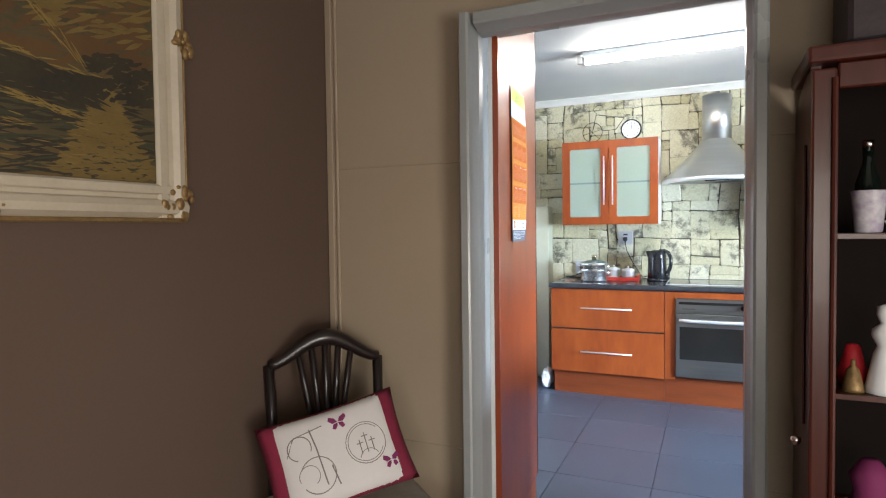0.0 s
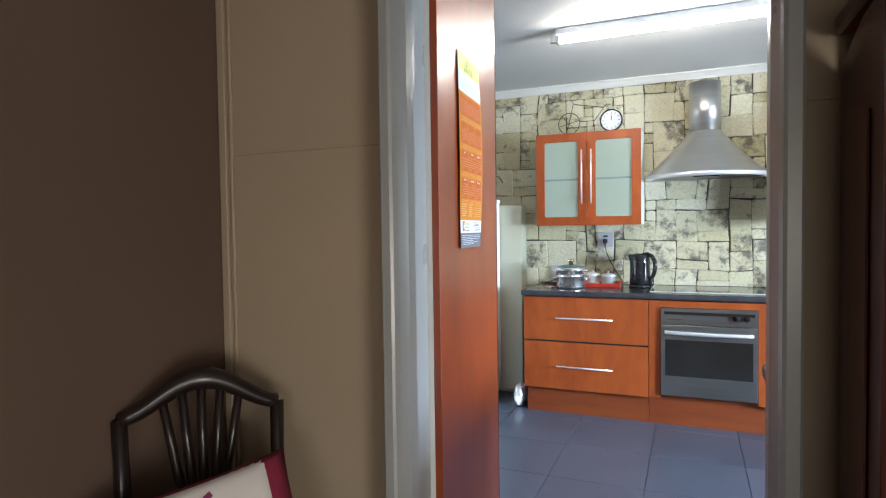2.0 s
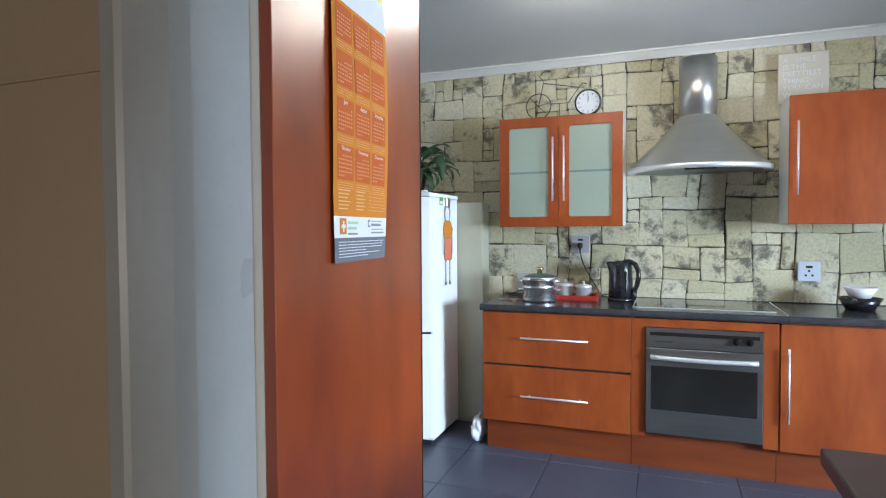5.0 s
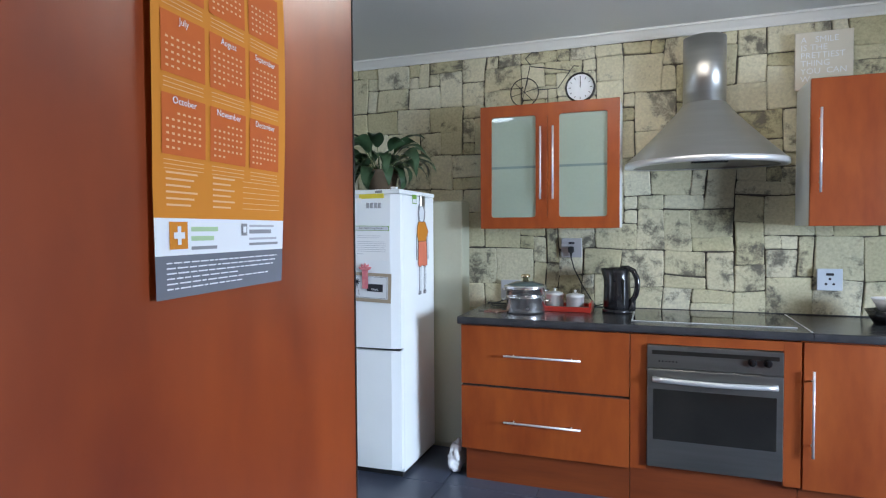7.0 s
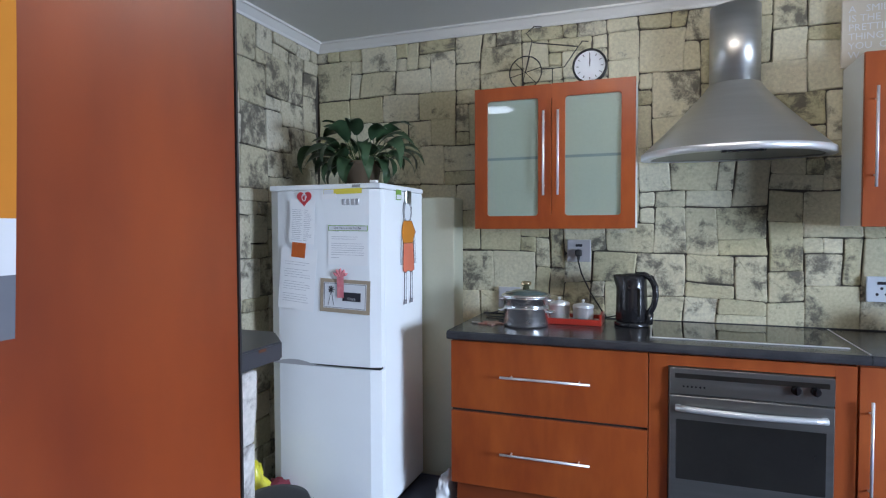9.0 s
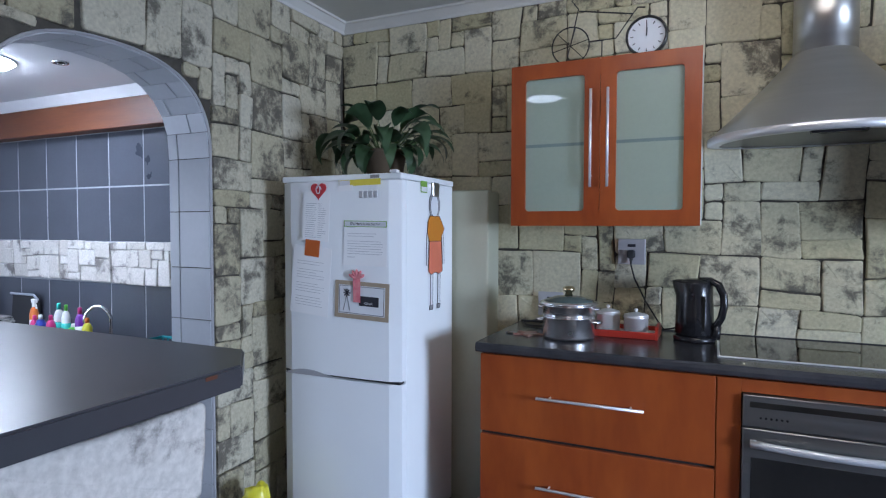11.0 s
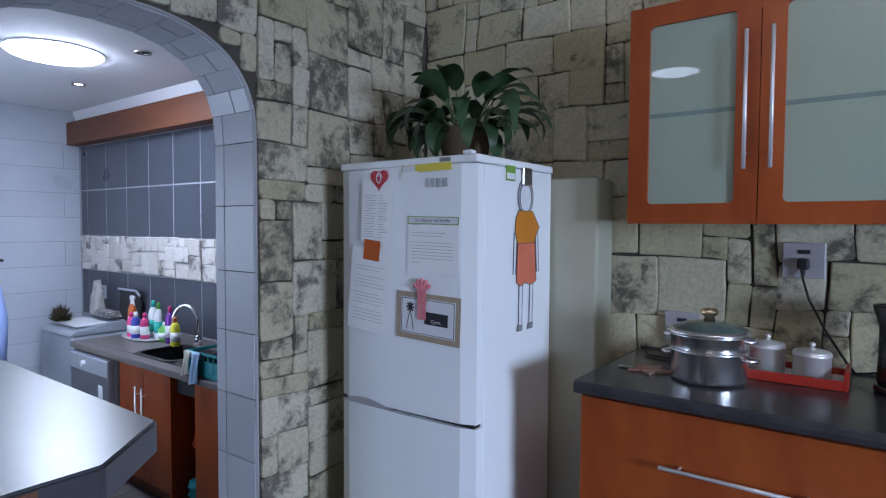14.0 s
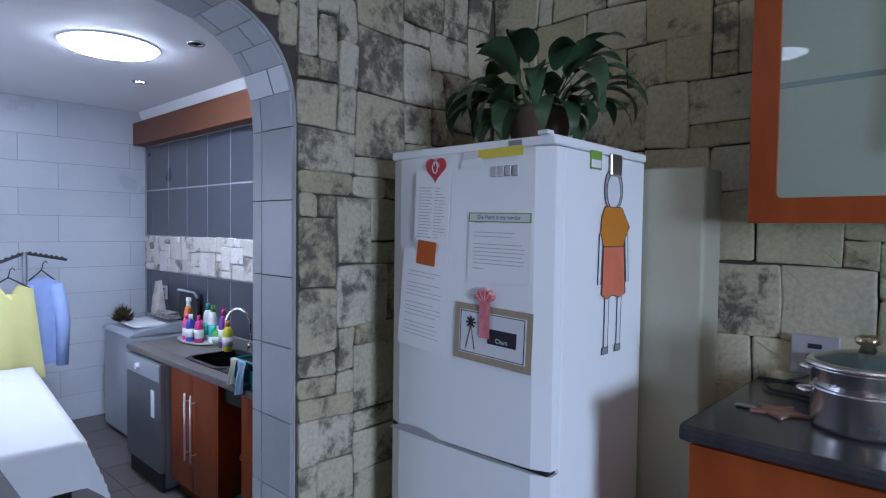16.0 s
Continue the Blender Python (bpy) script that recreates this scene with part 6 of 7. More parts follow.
rk = thing("dish_rack", "teal plastic dish rack over the sink", "dish rack", at=(-3.0, 5.15, UWT))
rx0, rx1, ry0, ry1, rz = -2.97, -2.47, 5.02, 5.36, UWT + 0.01
rack = bmesh.new()
for z in (rz + 0.015, rz + 0.125):
    tube([(rx0, ry0, z), (rx1, ry0, z), (rx1, ry1, z), (rx0, ry1, z)], 0.009, 6, bm=rack, closed=True)
for i in range(11):
    x = rx0 + (rx1 - rx0) * i / 10
    for y in (ry0, ry1):
        tube([(x, y, rz + 0.01), (x, y, rz + 0.125)], 0.006, 5, bm=rack)
part("basket", rack, TEAL, rk)
part("tray_floor", box(rx0, rx1, ry0, ry1, rz - 0.006, rz + 0.008), TEAL, rk)
part("side_wall", box(rx0 + 0.01, rx1 - 0.01, ry0 - 0.002, ry0 + 0.003, rz + 0.01, rz + 0.085), TEAL, rk)


def drape(name, x0, x1, y, z1, front, back, mat, label):
    """A small cloth folded over a rail, with soft pleats."""
    bm = bmesh.new()
    grid_, n = [], 18
    for k in range(15):
        v = k / 14
        run = v * (front + back)
        row = []
        for q in range(n + 1):
            u = q / n
            ripple = 0.010 * math.sin(u * 11 + v * 2) * min(1, abs(run - back) * 12)
            if run < back:
                yy, zz = y + 0.012 + 0.4 * ripple, z1 - (back - run)
            else:
                yy, zz = y - 0.012 - 0.02 * (run - back) / front + ripple, z1 - (run - back) * (1 - 0.12 * u)
            row.append(bm.verts.new((x0 + (x1 - x0) * (u * (1 - 0.15 * v) + 0.07 * v) + 0.4 * ripple, yy, zz)))
        grid_.append(row)
    for a, b in zip(grid_, grid_[1:]):
        for q in range(n):
            bm.faces.new((a[q], b[q], b[q + 1], a[q + 1]))
    return solid(name, bm, mat, label, "cloth", smooth=True)


drape("dish_cloth", -2.985, -2.91, 5.011, UWT + 0.147, 0.15, 0.05, material("cream_dish_cloth", (0.58, 0.57, 0.46), (0.42, 0.43, 0.36), 0.9, scale=14, bump=0.3), "cream cotton cloth draped over the rack")
drape("dish_cloth", -2.905, -2.81, 5.009, UWT + 0.148, 0.19, 0.05, material("blue_dish_cloth", (0.36, 0.50, 0.62), (0.24, 0.38, 0.52), 0.9, scale=14, bump=0.3), "pale blue cloth draped over the dish rack")
cols = {"orange": (0.62, 0.16, 0.03), "pink": (0.70, 0.05, 0.22), "blue": (0.03, 0.06, 0.35), "magenta": (0.55, 0.03, 0.18), "white": (0.72, 0.74, 0.74), "green": (0.10, 0.42, 0.05), "purple": (0.16, 0.03, 0.30), "yellow": (0.62, 0.58, 0.04), "turquoise": (0.03, 0.45, 0.38)}
pm = {k: material(k + "_bottle_plastic", v, rough=0.35) for k, v in cols.items()}
solid("bottle_tray", lathe([(0.10, 0), (0.17, 0.004), (0.19, 0.016), (0.185, 0.018), (0.165, 0.008), (0, 0.008)], (-4.24, 5.40, UWT), 30, sx=1.25, sy=0.7), ALU, "oval metal tray under cleaning bottles", "tray", smooth=True)
for x, y, h, r, c, cap, base_z in ((-4.40, 5.40, 0.25, 0.032, "orange", "white", 0.009), (-4.31, 5.35, 0.16, 0.032, "pink", "pink", 0.009), (-4.22, 5.34, 0.17, 0.036, "blue", "white", 0.009), (-4.13, 5.36, 0.17, 0.032, "magenta", "pink", 0.009), (-4.16, 5.44, 0.24, 0.034, "white", "turquoise", 0.009), (-4.06, 5.43, 0.235, 0.03, "white", "green", 0.009), (-3.98, 5.44, 0.12, 0.05, "green", "white", 0), (-3.88, 5.42, 0.235, 0.034, "purple", "magenta", 0), (-3.74, 5.38, 0.18, 0.034, "yellow", "orange", 0)):
    x, z, h = x - 0.03, UWT + base_z + 0.001, h * 1.14
    bt_ = thing("cleaning_bottle", c + " plastic cleaning bottle with a " + cap + " cap", "bottle", at=(x, y, z), group="cleaning bottles")
    part("body", lathe([(r * 0.95, 0), (r, 0.008), (r, h * 0.62), (r * 0.72, h * 0.76), (r * 0.4, h * 0.82)], (x, y, z), 20), pm[c], bt_, smooth=True)
    part("label", lathe([(r * 1.015, h * 0.16), (r * 1.015, h * 0.48)], (x, y, z), 20), pm["white"] if c != "white" else pm["turquoise"], bt_, smooth=True)
    if c == "orange":
        head = box(x - 0.020, x + 0.030, y - 0.012, y + 0.012, z + h * 0.93, z + h * 1.04, 0.005, seg=2)
        prism([(x + 0.020, z + h * 0.93), (x + 0.034, z + h * 0.78), (x + 0.028, z + h * 0.78), (x + 0.008, z + h * 0.93)], "y", y - 0.006, y + 0.006, bm=head)
        merge(head, lathe([(r * 0.45, h * 0.82), (r * 0.40, h * 0.94)], (x, y, z), 14))
        part("trigger_spray", head, pm[cap], bt_)
        continue
    part("cap", lathe([(r * 0.45, h * 0.82), (r * 0.42, h * 0.98), (r * 0.3, h), (0, h)], (x, y, z), 14), pm[cap], bt_, smooth=True)
db = bmesh.new()
drn = random.Random(9)
for _ in range(260):
    d = Vector((drn.gauss(0, 1), drn.gauss(0, 1), abs(drn.gauss(0, 1)))).normalized()
    c = Vector((-5.42, 5.27, UF + 0.925))
    a, b = c + d * 0.03, c + Vector((d.x * 0.12, d.y * 0.10, d.z * 0.14)) * drn.uniform(0.7, 1.1) + Vector((0, 0, 0.012))
    w = d.orthogonal().normalized() * 0.010
    db.faces.new([db.verts.new(a + w), db.verts.new(b), db.verts.new(a - w)])
solid("feather_duster", db, material("dark_feather", (0.022, 0.024, 0.014), (0.085, 0.055, 0.022), 0.95, scale=24, fine=200), "dark bushy feather duster on the washing machine", "duster")
pb = bmesh.new()
rows = []
for k in range(7):
    f = k / 6
    hw, hd, z = 0.085 - 0.030 * f, 0.045 - 0.034 * f ** 1.5, UF + 0.952 + 0.30 * f
    ring = []
    for q in range(16):
        a = 2 * math.pi * q / 16
        cx, cy = math.copysign(abs(math.cos(a)) ** 0.5, math.cos(a)), math.copysign(abs(math.sin(a)) ** 0.5, math.sin(a))
        dent = 0.006 * noise.noise((cx * 2, cy * 2, f * 5))
        ring.append(pb.verts.new((-5.45 + (hw + dent) * cx + 0.01 * f, 5.575 + (hd + dent) * cy, z + 0.008 * cx * f)))
    rows.append(ring)
for a, b in zip(rows, rows[1:]):
    for q in range(16):
        pb.faces.new((a[q], a[(q + 1) % 16], b[(q + 1) % 16], b[q]))
pb.faces.new(rows[0])
solid("paper_bag", pb, material("pale_bag", (0.55, 0.52, 0.48), (0.36, 0.33, 0.31), 0.8, scale=14, fine=60, bump=0.4), "pale printed bag standing on the washing machine", "bag")
nw = thing("folded_cloth", "dark and white patterned cloth folded on the washing machine", "cloth", at=(-5.2, 5.55, UF + 0.95))
for k in range(3):
    part("fold", box(-5.36 + 0.02 * k, -5.04 - 0.015 * k, 5.50, 5.62 - 0.01 * k, UF + 0.953 + 0.018 * k, UF + 0.969 + 0.018 * k, 0.007, seg=2), material("patterned_cloth", (0.45, 0.44, 0.42), (0.05, 0.05, 0.06), 0.9, scale=26, fine=70), nw)
socket(-5.55, -5.43, UWT + 0.18, UWT + 0.30, UN - 0.01, False, True)

# table with a white cloth
tbz = 0.43
TX0, TX1, TY0, TY1 = -4.75, -2.955, 3.38, 4.295


def askew(bm):
    """Turns what stands at the table with it, about the table's near corner."""
    bmesh.ops.rotate(bm, verts=bm.verts, cent=(TX1, TY1, 0), matrix=Matrix.Rotation(radians(-5.7), 3, "Z"))
    return bm


tb_ = thing("work_table", "dark timber table under a white cloth", "table", at=(-3.8, 3.9, UF))
part("tabletop", askew(box(TX0, TX1, TY0, TY1, tbz - 0.035, tbz - 0.004)), DARKWOOD, tb_)
for x in (TX0 + 0.08, TX1 - 0.08):
    for y in (TY0 + 0.08, TY1 - 0.08):
        part("leg", askew(box(x - 0.035, x + 0.035, y - 0.035, y + 0.035, UF, tbz - 0.035, 0.005)), DARKWOOD, tb_)
clo = bmesh.new()
grid = []
nx, ny, hang = 72, 44, 0.22
for i in range(nx + 1):
    row = []
    for j in range(ny + 1):
        x, y = TX0 - hang + (TX1 - TX0 + 2 * hang) * i / nx, TY0 - hang + (TY1 - TY0 + 2 * hang) * j / ny
        ox, oy = max(0, x - TX1, TX0 - x), max(0, y - TY1, TY0 - y)
        o = max(ox, oy) + 0.35 * min(ox, oy)
        fold = 0.006 * math.sin(6 * x + 3 * y) * min(1, o * 6) + 0.009 * math.sin(13 * y) * min(1, ox * 6)
        xx = min(max(x, TX0 - 0.004), TX1 + 0.004) + (0.16 * ox + 0.22 * min(ox, oy) + fold) * (1 if x > -3.8 else -1) * (ox > 0)
        yy = min(max(y, TY0 - 0.004), TY1 + 0.004) + (0.14 * oy + 0.22 * min(ox, oy) + fold) * (1 if y > 3.9 else -1) * (oy > 0)
        soft = 0.0015 * noise.noise((x * 5, y * 5, 0.3))
        row.append(clo.verts.new((xx, yy, tbz + soft - 0.93 * o)))
    grid.append(row)
for a, b in zip(grid, grid[1:]):
    for j in range(ny):
        clo.faces.new((a[j], b[j], b[j + 1], a[j + 1]))
solid("tablecloth", askew(clo), WHITECLOTH, "plain white tablecloth hanging over the table ends", "tablecloth", smooth=True)
cb_ = thing("cardboard_box", "brown cardboard box under the table", "box", at=(-3.4, 3.9, UF))
part("carton", askew(box(-3.70, -3.10, 3.55, 4.12, UF, UF + 0.42, 0.004)), TAN, cb_)
part("lid_flap", askew(box(-3.71, -3.09, 3.54, 4.13, UF + 0.421, UF + 0.45, 0.004)), BROWN, cb_)

# clothes on a hanger rail
hr = thing("clothes_rail", "dark notched hanger rail on a stand", "clothes rail", at=(-5.2, 4.5, UF))
part("pole", tube([(-5.2, 4.53, UF), (-5.2, 4.53, 1.19)], 0.018, 10), DISHSTEEL, hr)
for a, b in (((-5.2, 4.53, 1.18), (-5.2, 4.80, 1.125)), ((-5.2, 4.53, 1.18), (-5.1, 4.22, 1.06))):
    arm = tube([a, b], 0.011, 6)
    for k in range(1, 8):
        p = Vector(a).lerp(Vector(b), k / 8)
        box(p.x - 0.012, p.x + 0.012, p.y - 0.008, p.y + 0.008, p.z + 0.006, p.z + 0.018, bm=arm)
    part("rail_arm", arm, BLACK_MATT, hr)
part("rail_foot", box(-5.35, -5.05, 4.38, 4.68, UF, UF + 0.02, 0.005), BLACK_MATT, hr)


def garment(name, cy, z1, z0, w0, w1, x, mat, label, neck=0.05, sleeves=False):
    t = thing(name, label, "clothing", at=(x, cy, z0))
    bm = bmesh.new()
    g = {}
    n, m = 16, 14
    for s in (-1, 1):
        for i in range(n + 1):
            for j in range(m + 1):
                u, v = -1 + 2 * j / m, i / n
                w = w0 + (w1 - w0) * v
                sh = 0.06 * abs(u) if v < 0.01 else 0.06 * abs(u) * (1 - v)
                dip = neck * max(0, 1 - (u / 0.35) ** 2) * max(0, 1 - v * 8)
                d = 0.028 * math.sqrt(max(0, 1 - u * u)) + 0.010 * math.sin(7 * u + 1.5 * s) * v
                g[s, i, j] = bm.verts.new((x + s * d, cy + u * w / 2, z1 - (z1 - z0) * v - sh - dip))
        for i in range(n):
            for j in range(m):
                bm.faces.new((g[s, i, j], g[s, i, j + 1], g[s, i + 1, j + 1], g[s, i + 1, j]))
    part("fabric", bm, mat, t, smooth=True)
    if sleeves:
        for s in (-1, 1):
            part("sleeve", tube([(x, cy + s * w0 * 0.47, z1 - 0.08), (x + 0.03, cy + s * (w0 * 0.5 + 0.03), z1 - 0.35), (x + 0.04, cy + s * (w0 * 0.5 + 0.02), z0 - 0.02)], [0.05, 0.05, 0.04], 10), mat, t, smooth=True)
    hg = part("hanger", tube([(x, cy - w0 * 0.42, z1 - 0.05), (x, cy, z1 + 0.03), (x, cy + w0 * 0.42, z1 - 0.05)], 0.006, 6), BLACK_MATT, t)
    part("hanger_hook", tube([(x, cy, z1 + 0.03), (x, cy + 0.01, z1 + 0.08), (x, cy + 0.025, z1 + 0.10), (x, cy + 0.04, z1 + 0.08)], 0.004, 6), BLACK_MATT, hg)
    return t


garment("hanging_dress", 4.42, 0.98, 0.26, 0.30, 0.44, -5.14, LEMON, "pale lemon sleeveless dress on a hanger", 0.10)
garment("hanging_shirt", 4.64, 1.02, 0.34, 0.20, 0.24, -5.22, LILAC, "light blue shirt on a hanger", 0.03, True)

# ---------------------------------------------------------------- stones, tiles and planks
def stone_layout(u0, u1, v0, v1, unit, seed, big=(4, 3)):
    """Fills a rectangle with stones of mixed sizes on a jittered grid. Returns (u0, u1, v0, v1)."""
    rn = random.Random(seed)
    nu, nv = max(1, round((u1 - u0) / unit)), max(1, round((v1 - v0) / unit))
    du, dv = (u1 - u0) / nu, (v1 - v0) / nv
    used = [[False] * nu for _ in range(nv)]
    out = []
    shapes = [(w, h) for w in range(1, big[0] + 1) for h in range(1, big[1] + 1)]
    weights = [(w * h) ** 0.55 * (0.25 if w * h == 1 else 1) * (0.35 if w >= 4 * h or h >= 3 * w else 1) * (0.55 if h > w else 1) for w, h in shapes]
    for r in range(nv):
        for c in range(nu):
            if used[r][c]:
                continue
            for _ in range(8):
                w, h = rn.choices(shapes, weights)[0]
                if c + w <= nu and r + h <= nv and not any(used[r + b][c + a] for a in range(w) for b in range(h)):
                    break
            else:
                w = h = 1
            for a in range(w):
                for b in range(h):
                    used[r + b][c + a] = True
            out.append((u0 + c * du, u0 + (c + w) * du, v0 + r * dv, v0 + (r + h) * dv))
    return out


def stone_mesh(name, rect, rn, place, gap=0.0016, depth=(0.007, 0.017), r=0.009, warp=0.024):
    """One stone: an uneven rounded outline, a bevelled shoulder and a dished face."""
    a0, a1, b0, b1 = rect
    a0, a1, b0, b1 = a0 + gap * rn.uniform(0.4, 1.5), a1 - gap * rn.uniform(0.4, 1.5), b0 + gap * rn.uniform(0.4, 1.5), b1 - gap * rn.uniform(0.4, 1.5)
    w, h = a1 - a0, b1 - b0
    r = min(r * rn.uniform(0.5, 1.5), w * 0.3, h * 0.3)
    j = lambda s: rn.uniform(-s, s)
    cs = [(a1 + j(0.004), b1 + j(0.004)), (a0 + j(0.004), b1 + j(0.004)), (a0 + j(0.004), b0 + j(0.004)), (a1 + j(0.004), b0 + j(0.004))]
    cs = [(u + warp * noise.noise((u * 3.1, v * 3.1, 1.7)), v + warp * noise.noise((u * 3.1, v * 3.1, 8.2))) for u, v in cs]
    outline = []
    for k in range(4):
        p, c, n = Vector(cs[k - 1]), Vector(cs[k]), Vector(cs[(k + 1) % 4])
        dp, dn = (p - c).normalized(), (n - c).normalized()
        mid = (p + c) / 2 + Vector((j(0.004), j(0.004)))
        outline += [mid, c + dp * r, c + (dp + dn) * r * 0.32, c + dn * r]
    d = rn.uniform(*depth)
    tu, tv = j(0.006), j(0.006)
    ctr = Vector(((a0 + a1) / 2, (b0 + b1) / 2))
    verts, faces = [], []
    n = len(outline)
    for ring, inset, k in ((0, 0.0, 0.0), (1, 0.0, 0.72), (2, 0.0022, 0.95), (3, 0.010, 1.0)):
        for p in outline:
            q = p + (ctr - p).normalized() * min(inset, 0.3 * min(w, h))
            hgt = d * k
            if k:
                hgt += (q.x - ctr.x) / w * tu + (q.y - ctr.y) / h * tv + j(0.0016)
            verts.append(place(q.x, q.y, max(hgt, 0) if k else -0.002))
    verts.append(place(ctr.x, ctr.y, d + j(0.001)))
    for g in range(3):
        for i in range(n):
            faces.append((g * n + i, g * n + (i + 1) % n, (g + 1) * n + (i + 1) % n, (g + 1) * n + i))
    for i in range(n):
        faces.append((3 * n + i, 3 * n + (i + 1) % n, 4 * n))
    me = bpy.data.meshes.new(name)
    me.from_pydata(verts, [], faces)
    for i, p in enumerate(me.polygons):
        p.use_smooth = n <= i < 3 * n
    return me


def clad(parent, rects, seed, mat, place, name="stone", flip=False, **kw):
    rn = random.Random(seed)
    off = ORIGIN.get(parent, Vector((0, 0, 0)))
    for rect in rects:
        me = stone_mesh(name, rect, rn, lambda u, v, h: tuple(Vector(place(u, v, h)) - off), **kw)
        if flip:
            me.flip_normals()
        me.materials.append(mat)
        ob = new(name, me)
        ob.parent = parent


# kitchen north wall, above and beside the worktop
rects = stone_layout(-1.655, 2.88, 0.90, 2.555, 0.078, 17, (3, 3))
rects = [r for r in rects if not (r[1] < -1.15 and r[3] < 1.2)]
clad(wall_north, rects, 21, STONE, lambda u, v, h: (u, KN - h, v), flip=False)
clad(wall_north, stone_layout(-1.15, -0.52, 0.0, 0.90, 0.09, 12), 22, STONE, lambda u, v, h: (u, KN - h, v))


def in_arch(y, z, grow=0.0):
    y0, y1, zs, top = 3.63 - grow, 4.535 + grow, 1.72, 2.095 + grow
    if not (y0 < y < y1):
        return False
    if z <= zs:
        return True
    cy, a = (y0 + y1) / 2, (y1 - y0) / 2
    return abs((y - cy) / a) ** 2.5 + ((z - zs) / (top - zs)) ** 2.5 < 1


def arch_clip(rect):
    """Keeps the part of a stone outside the arch: shrinks the side that runs into the opening."""
    a0, a1, b0, b1 = rect
    for _ in range(40):
        pts = [(y, z) for y in np.linspace(a0, a1, 5) for z in np.linspace(b0, b1, 5)]
        hits = [p for p in pts if in_arch(*p, 0.012)]
        if not hits:
            return (a0, a1, b0, b1) if min(a1 - a0, b1 - b0) > 0.03 else None
        hy, hz = sum(p[0] for p in hits) / len(hits), sum(p[1] for p in hits) / len(hits)
        gaps = {"a0": hy - a0, "a1": a1 - hy, "b0": hz - b0 if hz > 1.75 else 9}
        k = min(gaps, key=gaps.get)
        if k == "a0":
            a0 += 0.012
        elif k == "a1":
            a1 -= 0.012
        else:
            b0 += 0.012
        if a1 - a0 < 0.03 or b1 - b0 < 0.03:
            return None
    return None


rects = stone_layout(4.55, KN - 0.03, 0.0, 2.555, 0.075, 31, (3, 3)) + stone_layout(2.98, 3.62, 0.0, 2.10, 0.09, 33, (3, 3)) + stone_layout(2.98, 4.55, 2.10, 2.555, 0.083, 34, (3, 3))
corner = [arch_clip(r) for r in stone_layout(3.62, 4.55, 1.72, 2.10, 0.062, 35, (3, 2))]
rects = [arch_clip(r) for r in rects] + corner
clad(wall_west, [r for r in rects if r], 41, STONE_STAINED_DIM, lambda u, v, h: (XK + h, u, v), flip=False, warp=0.018, depth=(0.010, 0.024), r=0.012)
clad(base, stone_layout(3.035, 3.425, 0.0, 1.097, 0.19, 51, (2, 2)), 52, STONE_PALE, lambda u, v, h: (-0.535 + h, u, v), depth=(0.015, 0.03))
clad(base, stone_layout(-1.63, -0.54, 0.0, 1.097, 0.17, 53, (2, 3)), 54, STONE_PALE, lambda u, v, h: (u, 3.405 + h, v), depth=(0.015, 0.03), flip=True)
clad(unorth, stone_layout(UW + 0.01, XU - 0.01, 0.985, 1.30, 0.063, 61, (3, 3)), 62, STONE_PALE, lambda u, v, h: (u, UN - h, v), depth=(0.012, 0.03), r=0.008)

# archway tiles: a narrow and a wide course on each jamb, small tiles round the curve
tr = bmesh.new()
for p, q in zip(ARCH, ARCH[1:]):
    tube([(XK + 0.008, *p), (XK + 0.008, *q)], 0.006, 6, bm=tr)
solid("arch_trim", tr, GREYPLATE, "grey metal tile trim around the archway", "trim", kind="structure")
xs = ((XK + 0.004, XK - 0.178), (XK - 0.182, XU))


def tile_between(p, q, xa, xb, inward, parent, mat, t=0.008, g=0.002):
    """A thin tile on the reveal between two points of the arch outline."""
    p, q = Vector((0, *p)), Vector((0, *q))
    d = (q - p).normalized()
    p, q = p + d * g, q - d * g
    nrm = Vector((0, d.z, -d.y)) * inward
    verts = []
    for base_, lift in ((0, 0.001), (1, t)):
        for x in (xa - g, xb + g):
            verts += [Vector((x, p.y, p.z)) + nrm * lift, Vector((x, q.y, q.z)) + nrm * lift]
    me = bpy.data.meshes.new("tile")
    me.from_pydata([tuple(v) for v in verts], [], [(0, 1, 3, 2), (4, 6, 7, 5), (0, 4, 5, 1), (1, 5, 7, 3), (3, 7, 6, 2), (2, 6, 4, 0)])
    me.materials.append(mat)
    ob = new("tile", me)
    ob.parent = parent


zs_ = (0.0, 0.265, 0.515, 0.757, 1.003, 1.235, 1.485, 1.72)
for y, sgn in ((4.535, 1), (3.63, -1)):
    for za, zb in zip(zs_, zs_[1:]):
        for xa, xb in xs:
            tile_between((y, za), (y, zb), xa, xb, -sgn, wall_west, REVEALTILE)
curve = ARCH[1:-1]
for i in range(0, len(curve) - 2, 2):
    split = xs if (i // 2) % 2 else ((XK + 0.004, XK - 0.088), (XK - 0.092, XU))
    for xa, xb in split:
        tile_between(curve[i], curve[i + 2], xa, xb, 1, wall_west, REVEALTILE)


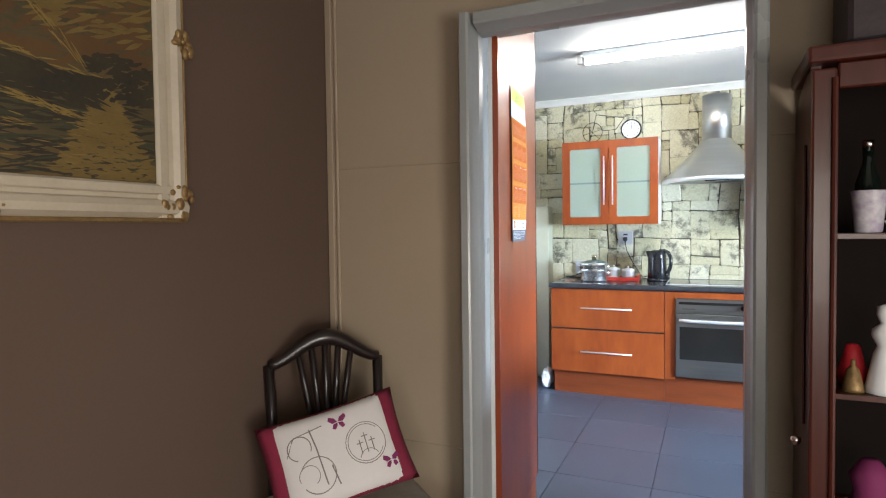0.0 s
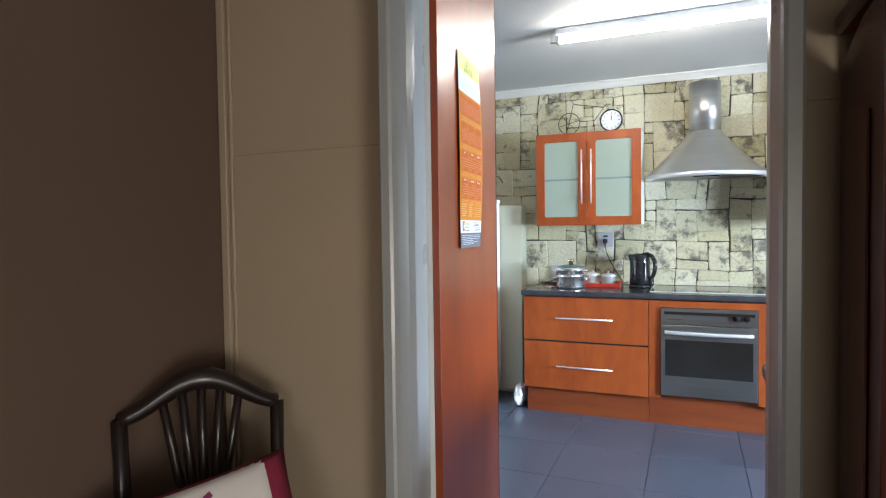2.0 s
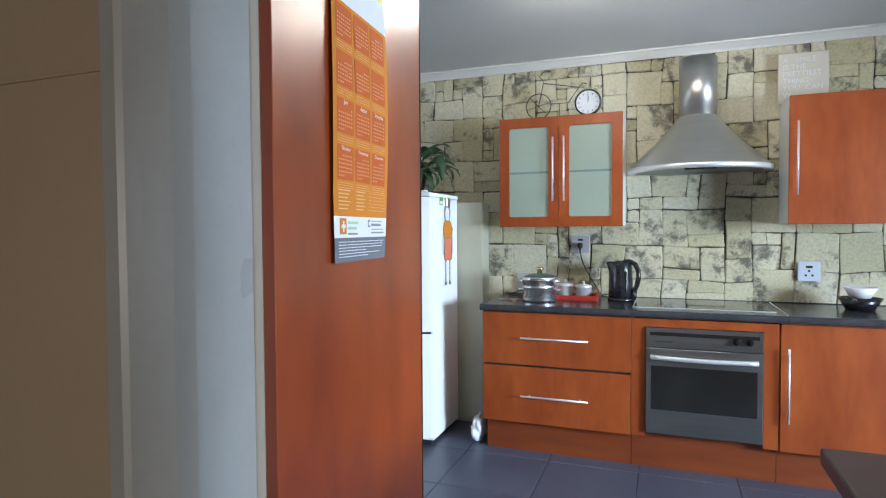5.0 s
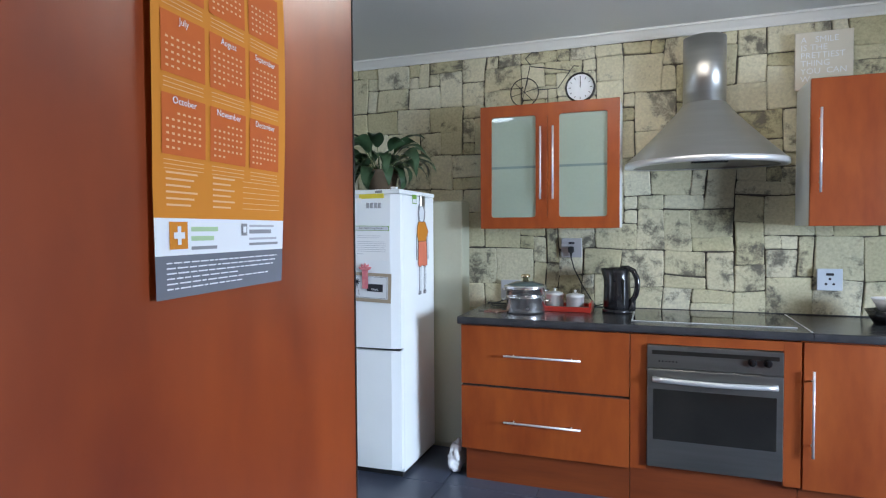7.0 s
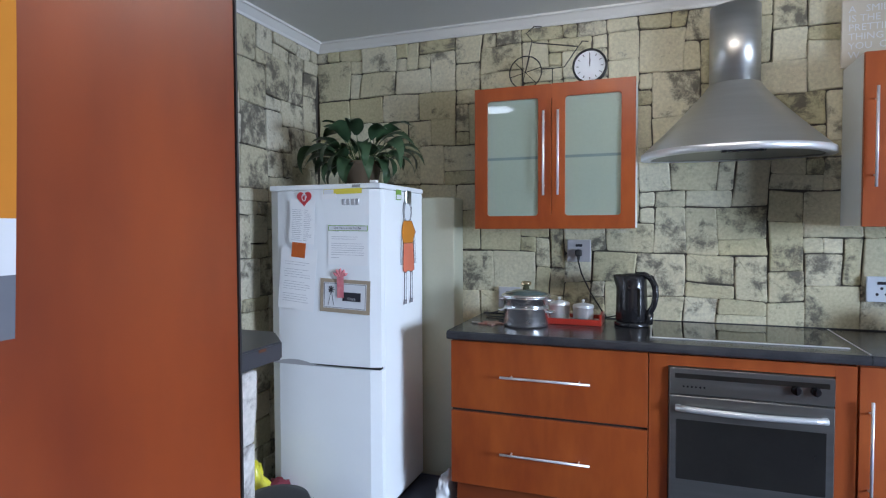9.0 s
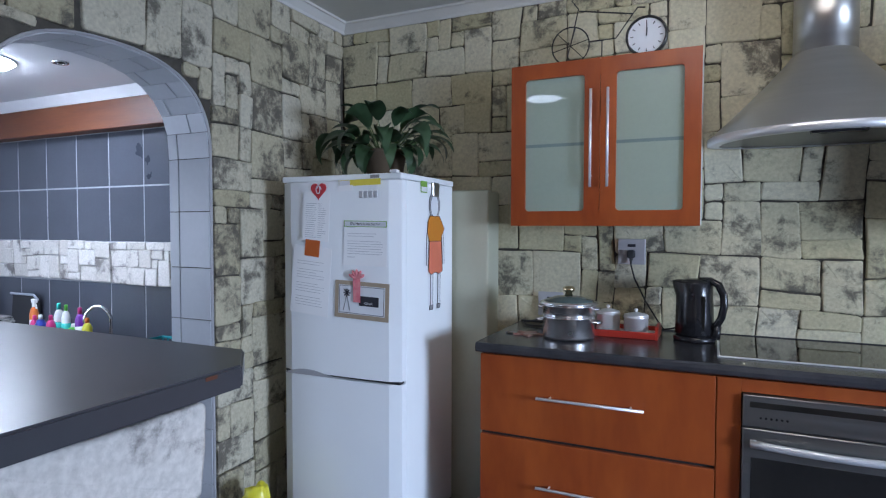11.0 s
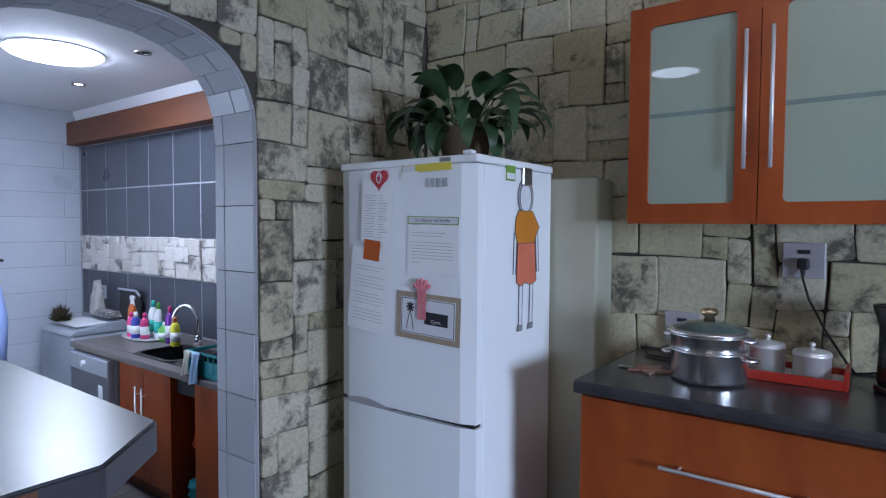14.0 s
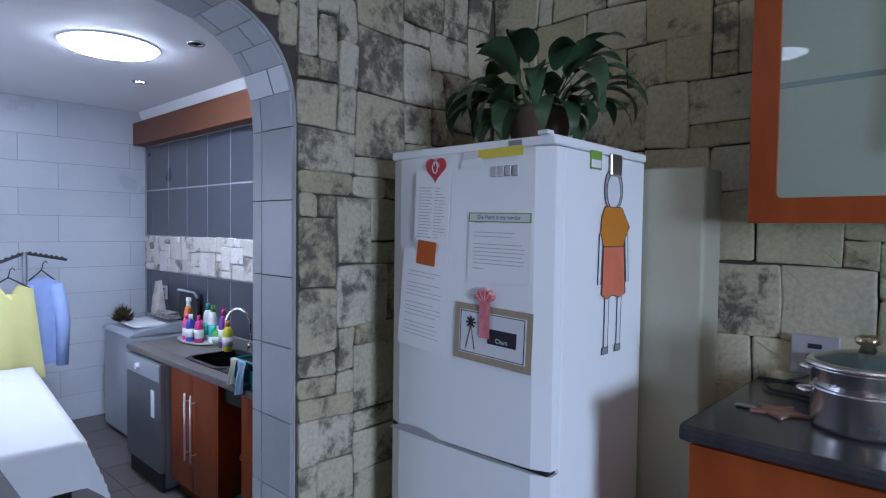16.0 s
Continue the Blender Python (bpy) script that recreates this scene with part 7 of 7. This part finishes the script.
def grid_tiles(parent, us, vs, place, mat, name="tile", lift=0.006, gap=0.002):
    """Flat wall or floor tiles with bevelled edges between grid lines."""
    for u0, u1 in zip(us, us[1:]):
        for v0, v1 in zip(vs, vs[1:]):
            verts = []
            for ins, h in ((gap, 0.0), (gap, lift * 0.7), (gap + 0.0015, lift)):
                verts += [place(u0 + ins, v0 + ins, h), place(u1 - ins, v0 + ins, h), place(u1 - ins, v1 - ins, h), place(u0 + ins, v1 - ins, h)]
            faces = [(8, 9, 10, 11)]
            for r in (0, 4):
                for i in range(4):
                    faces.append((r + i, r + (i + 1) % 4, r + 4 + (i + 1) % 4, r + 4 + i))
            me = bpy.data.meshes.new(name)
            me.from_pydata(verts, [], faces)
            bmx = bmesh.new()
            bmx.from_mesh(me)
            bmesh.ops.recalc_face_normals(bmx, faces=bmx.faces)
            bmx.to_mesh(me)
            bmx.free()
            me.materials.append(mat)
            ob = new(name, me)
            ob.parent = parent


def steps(a, b, s):
    out = [a]
    while out[-1] + s < b - 0.01:
        out.append(out[-1] + s)
    return out + [b]


UCOL = [UW + 0.005] + [-5.815 + 0.385 * k for k in range(11)] + [XU - 0.005]
grid_tiles(unorth, UCOL, (1.300, 1.725, 2.145), lambda u, v, h: (u, UN - h, v), DARKTILE, lift=0.003, gap=0.006)
grid_tiles(unorth, UCOL, (0.555, 0.983), lambda u, v, h: (u, UN - h, v), DARKTILE, lift=0.003, gap=0.006)
wrows = [UF, UF + 0.224] + [UF + 0.224 + 0.228 * k for k in range(1, 11)] + [UC]
for k, (za, zb) in enumerate(zip(wrows, wrows[1:])):
    grid_tiles(uwest, [2.61] + steps(2.61 + 0.29 * (1 + k % 2), UN - 0.013, 0.87), (za, zb), lambda u, v, h: (UW + h, u, v), PALETILE, lift=0.003, gap=0.0022)
grid_tiles(ufloor, steps(UW, XU, 0.45), steps(2.61, UN, 0.45), lambda u, v, h: (u, v, UF - 0.005 + h), UTILFLOOR, lift=0.005, gap=0.0025)
grid_tiles(kfloor, steps(-1.66, KE, 0.52), [2.07] + steps(2.25, KN, 0.52), lambda u, v, h: (u, v, -0.006 + h), FLOORTILE, lift=0.006, gap=0.002)
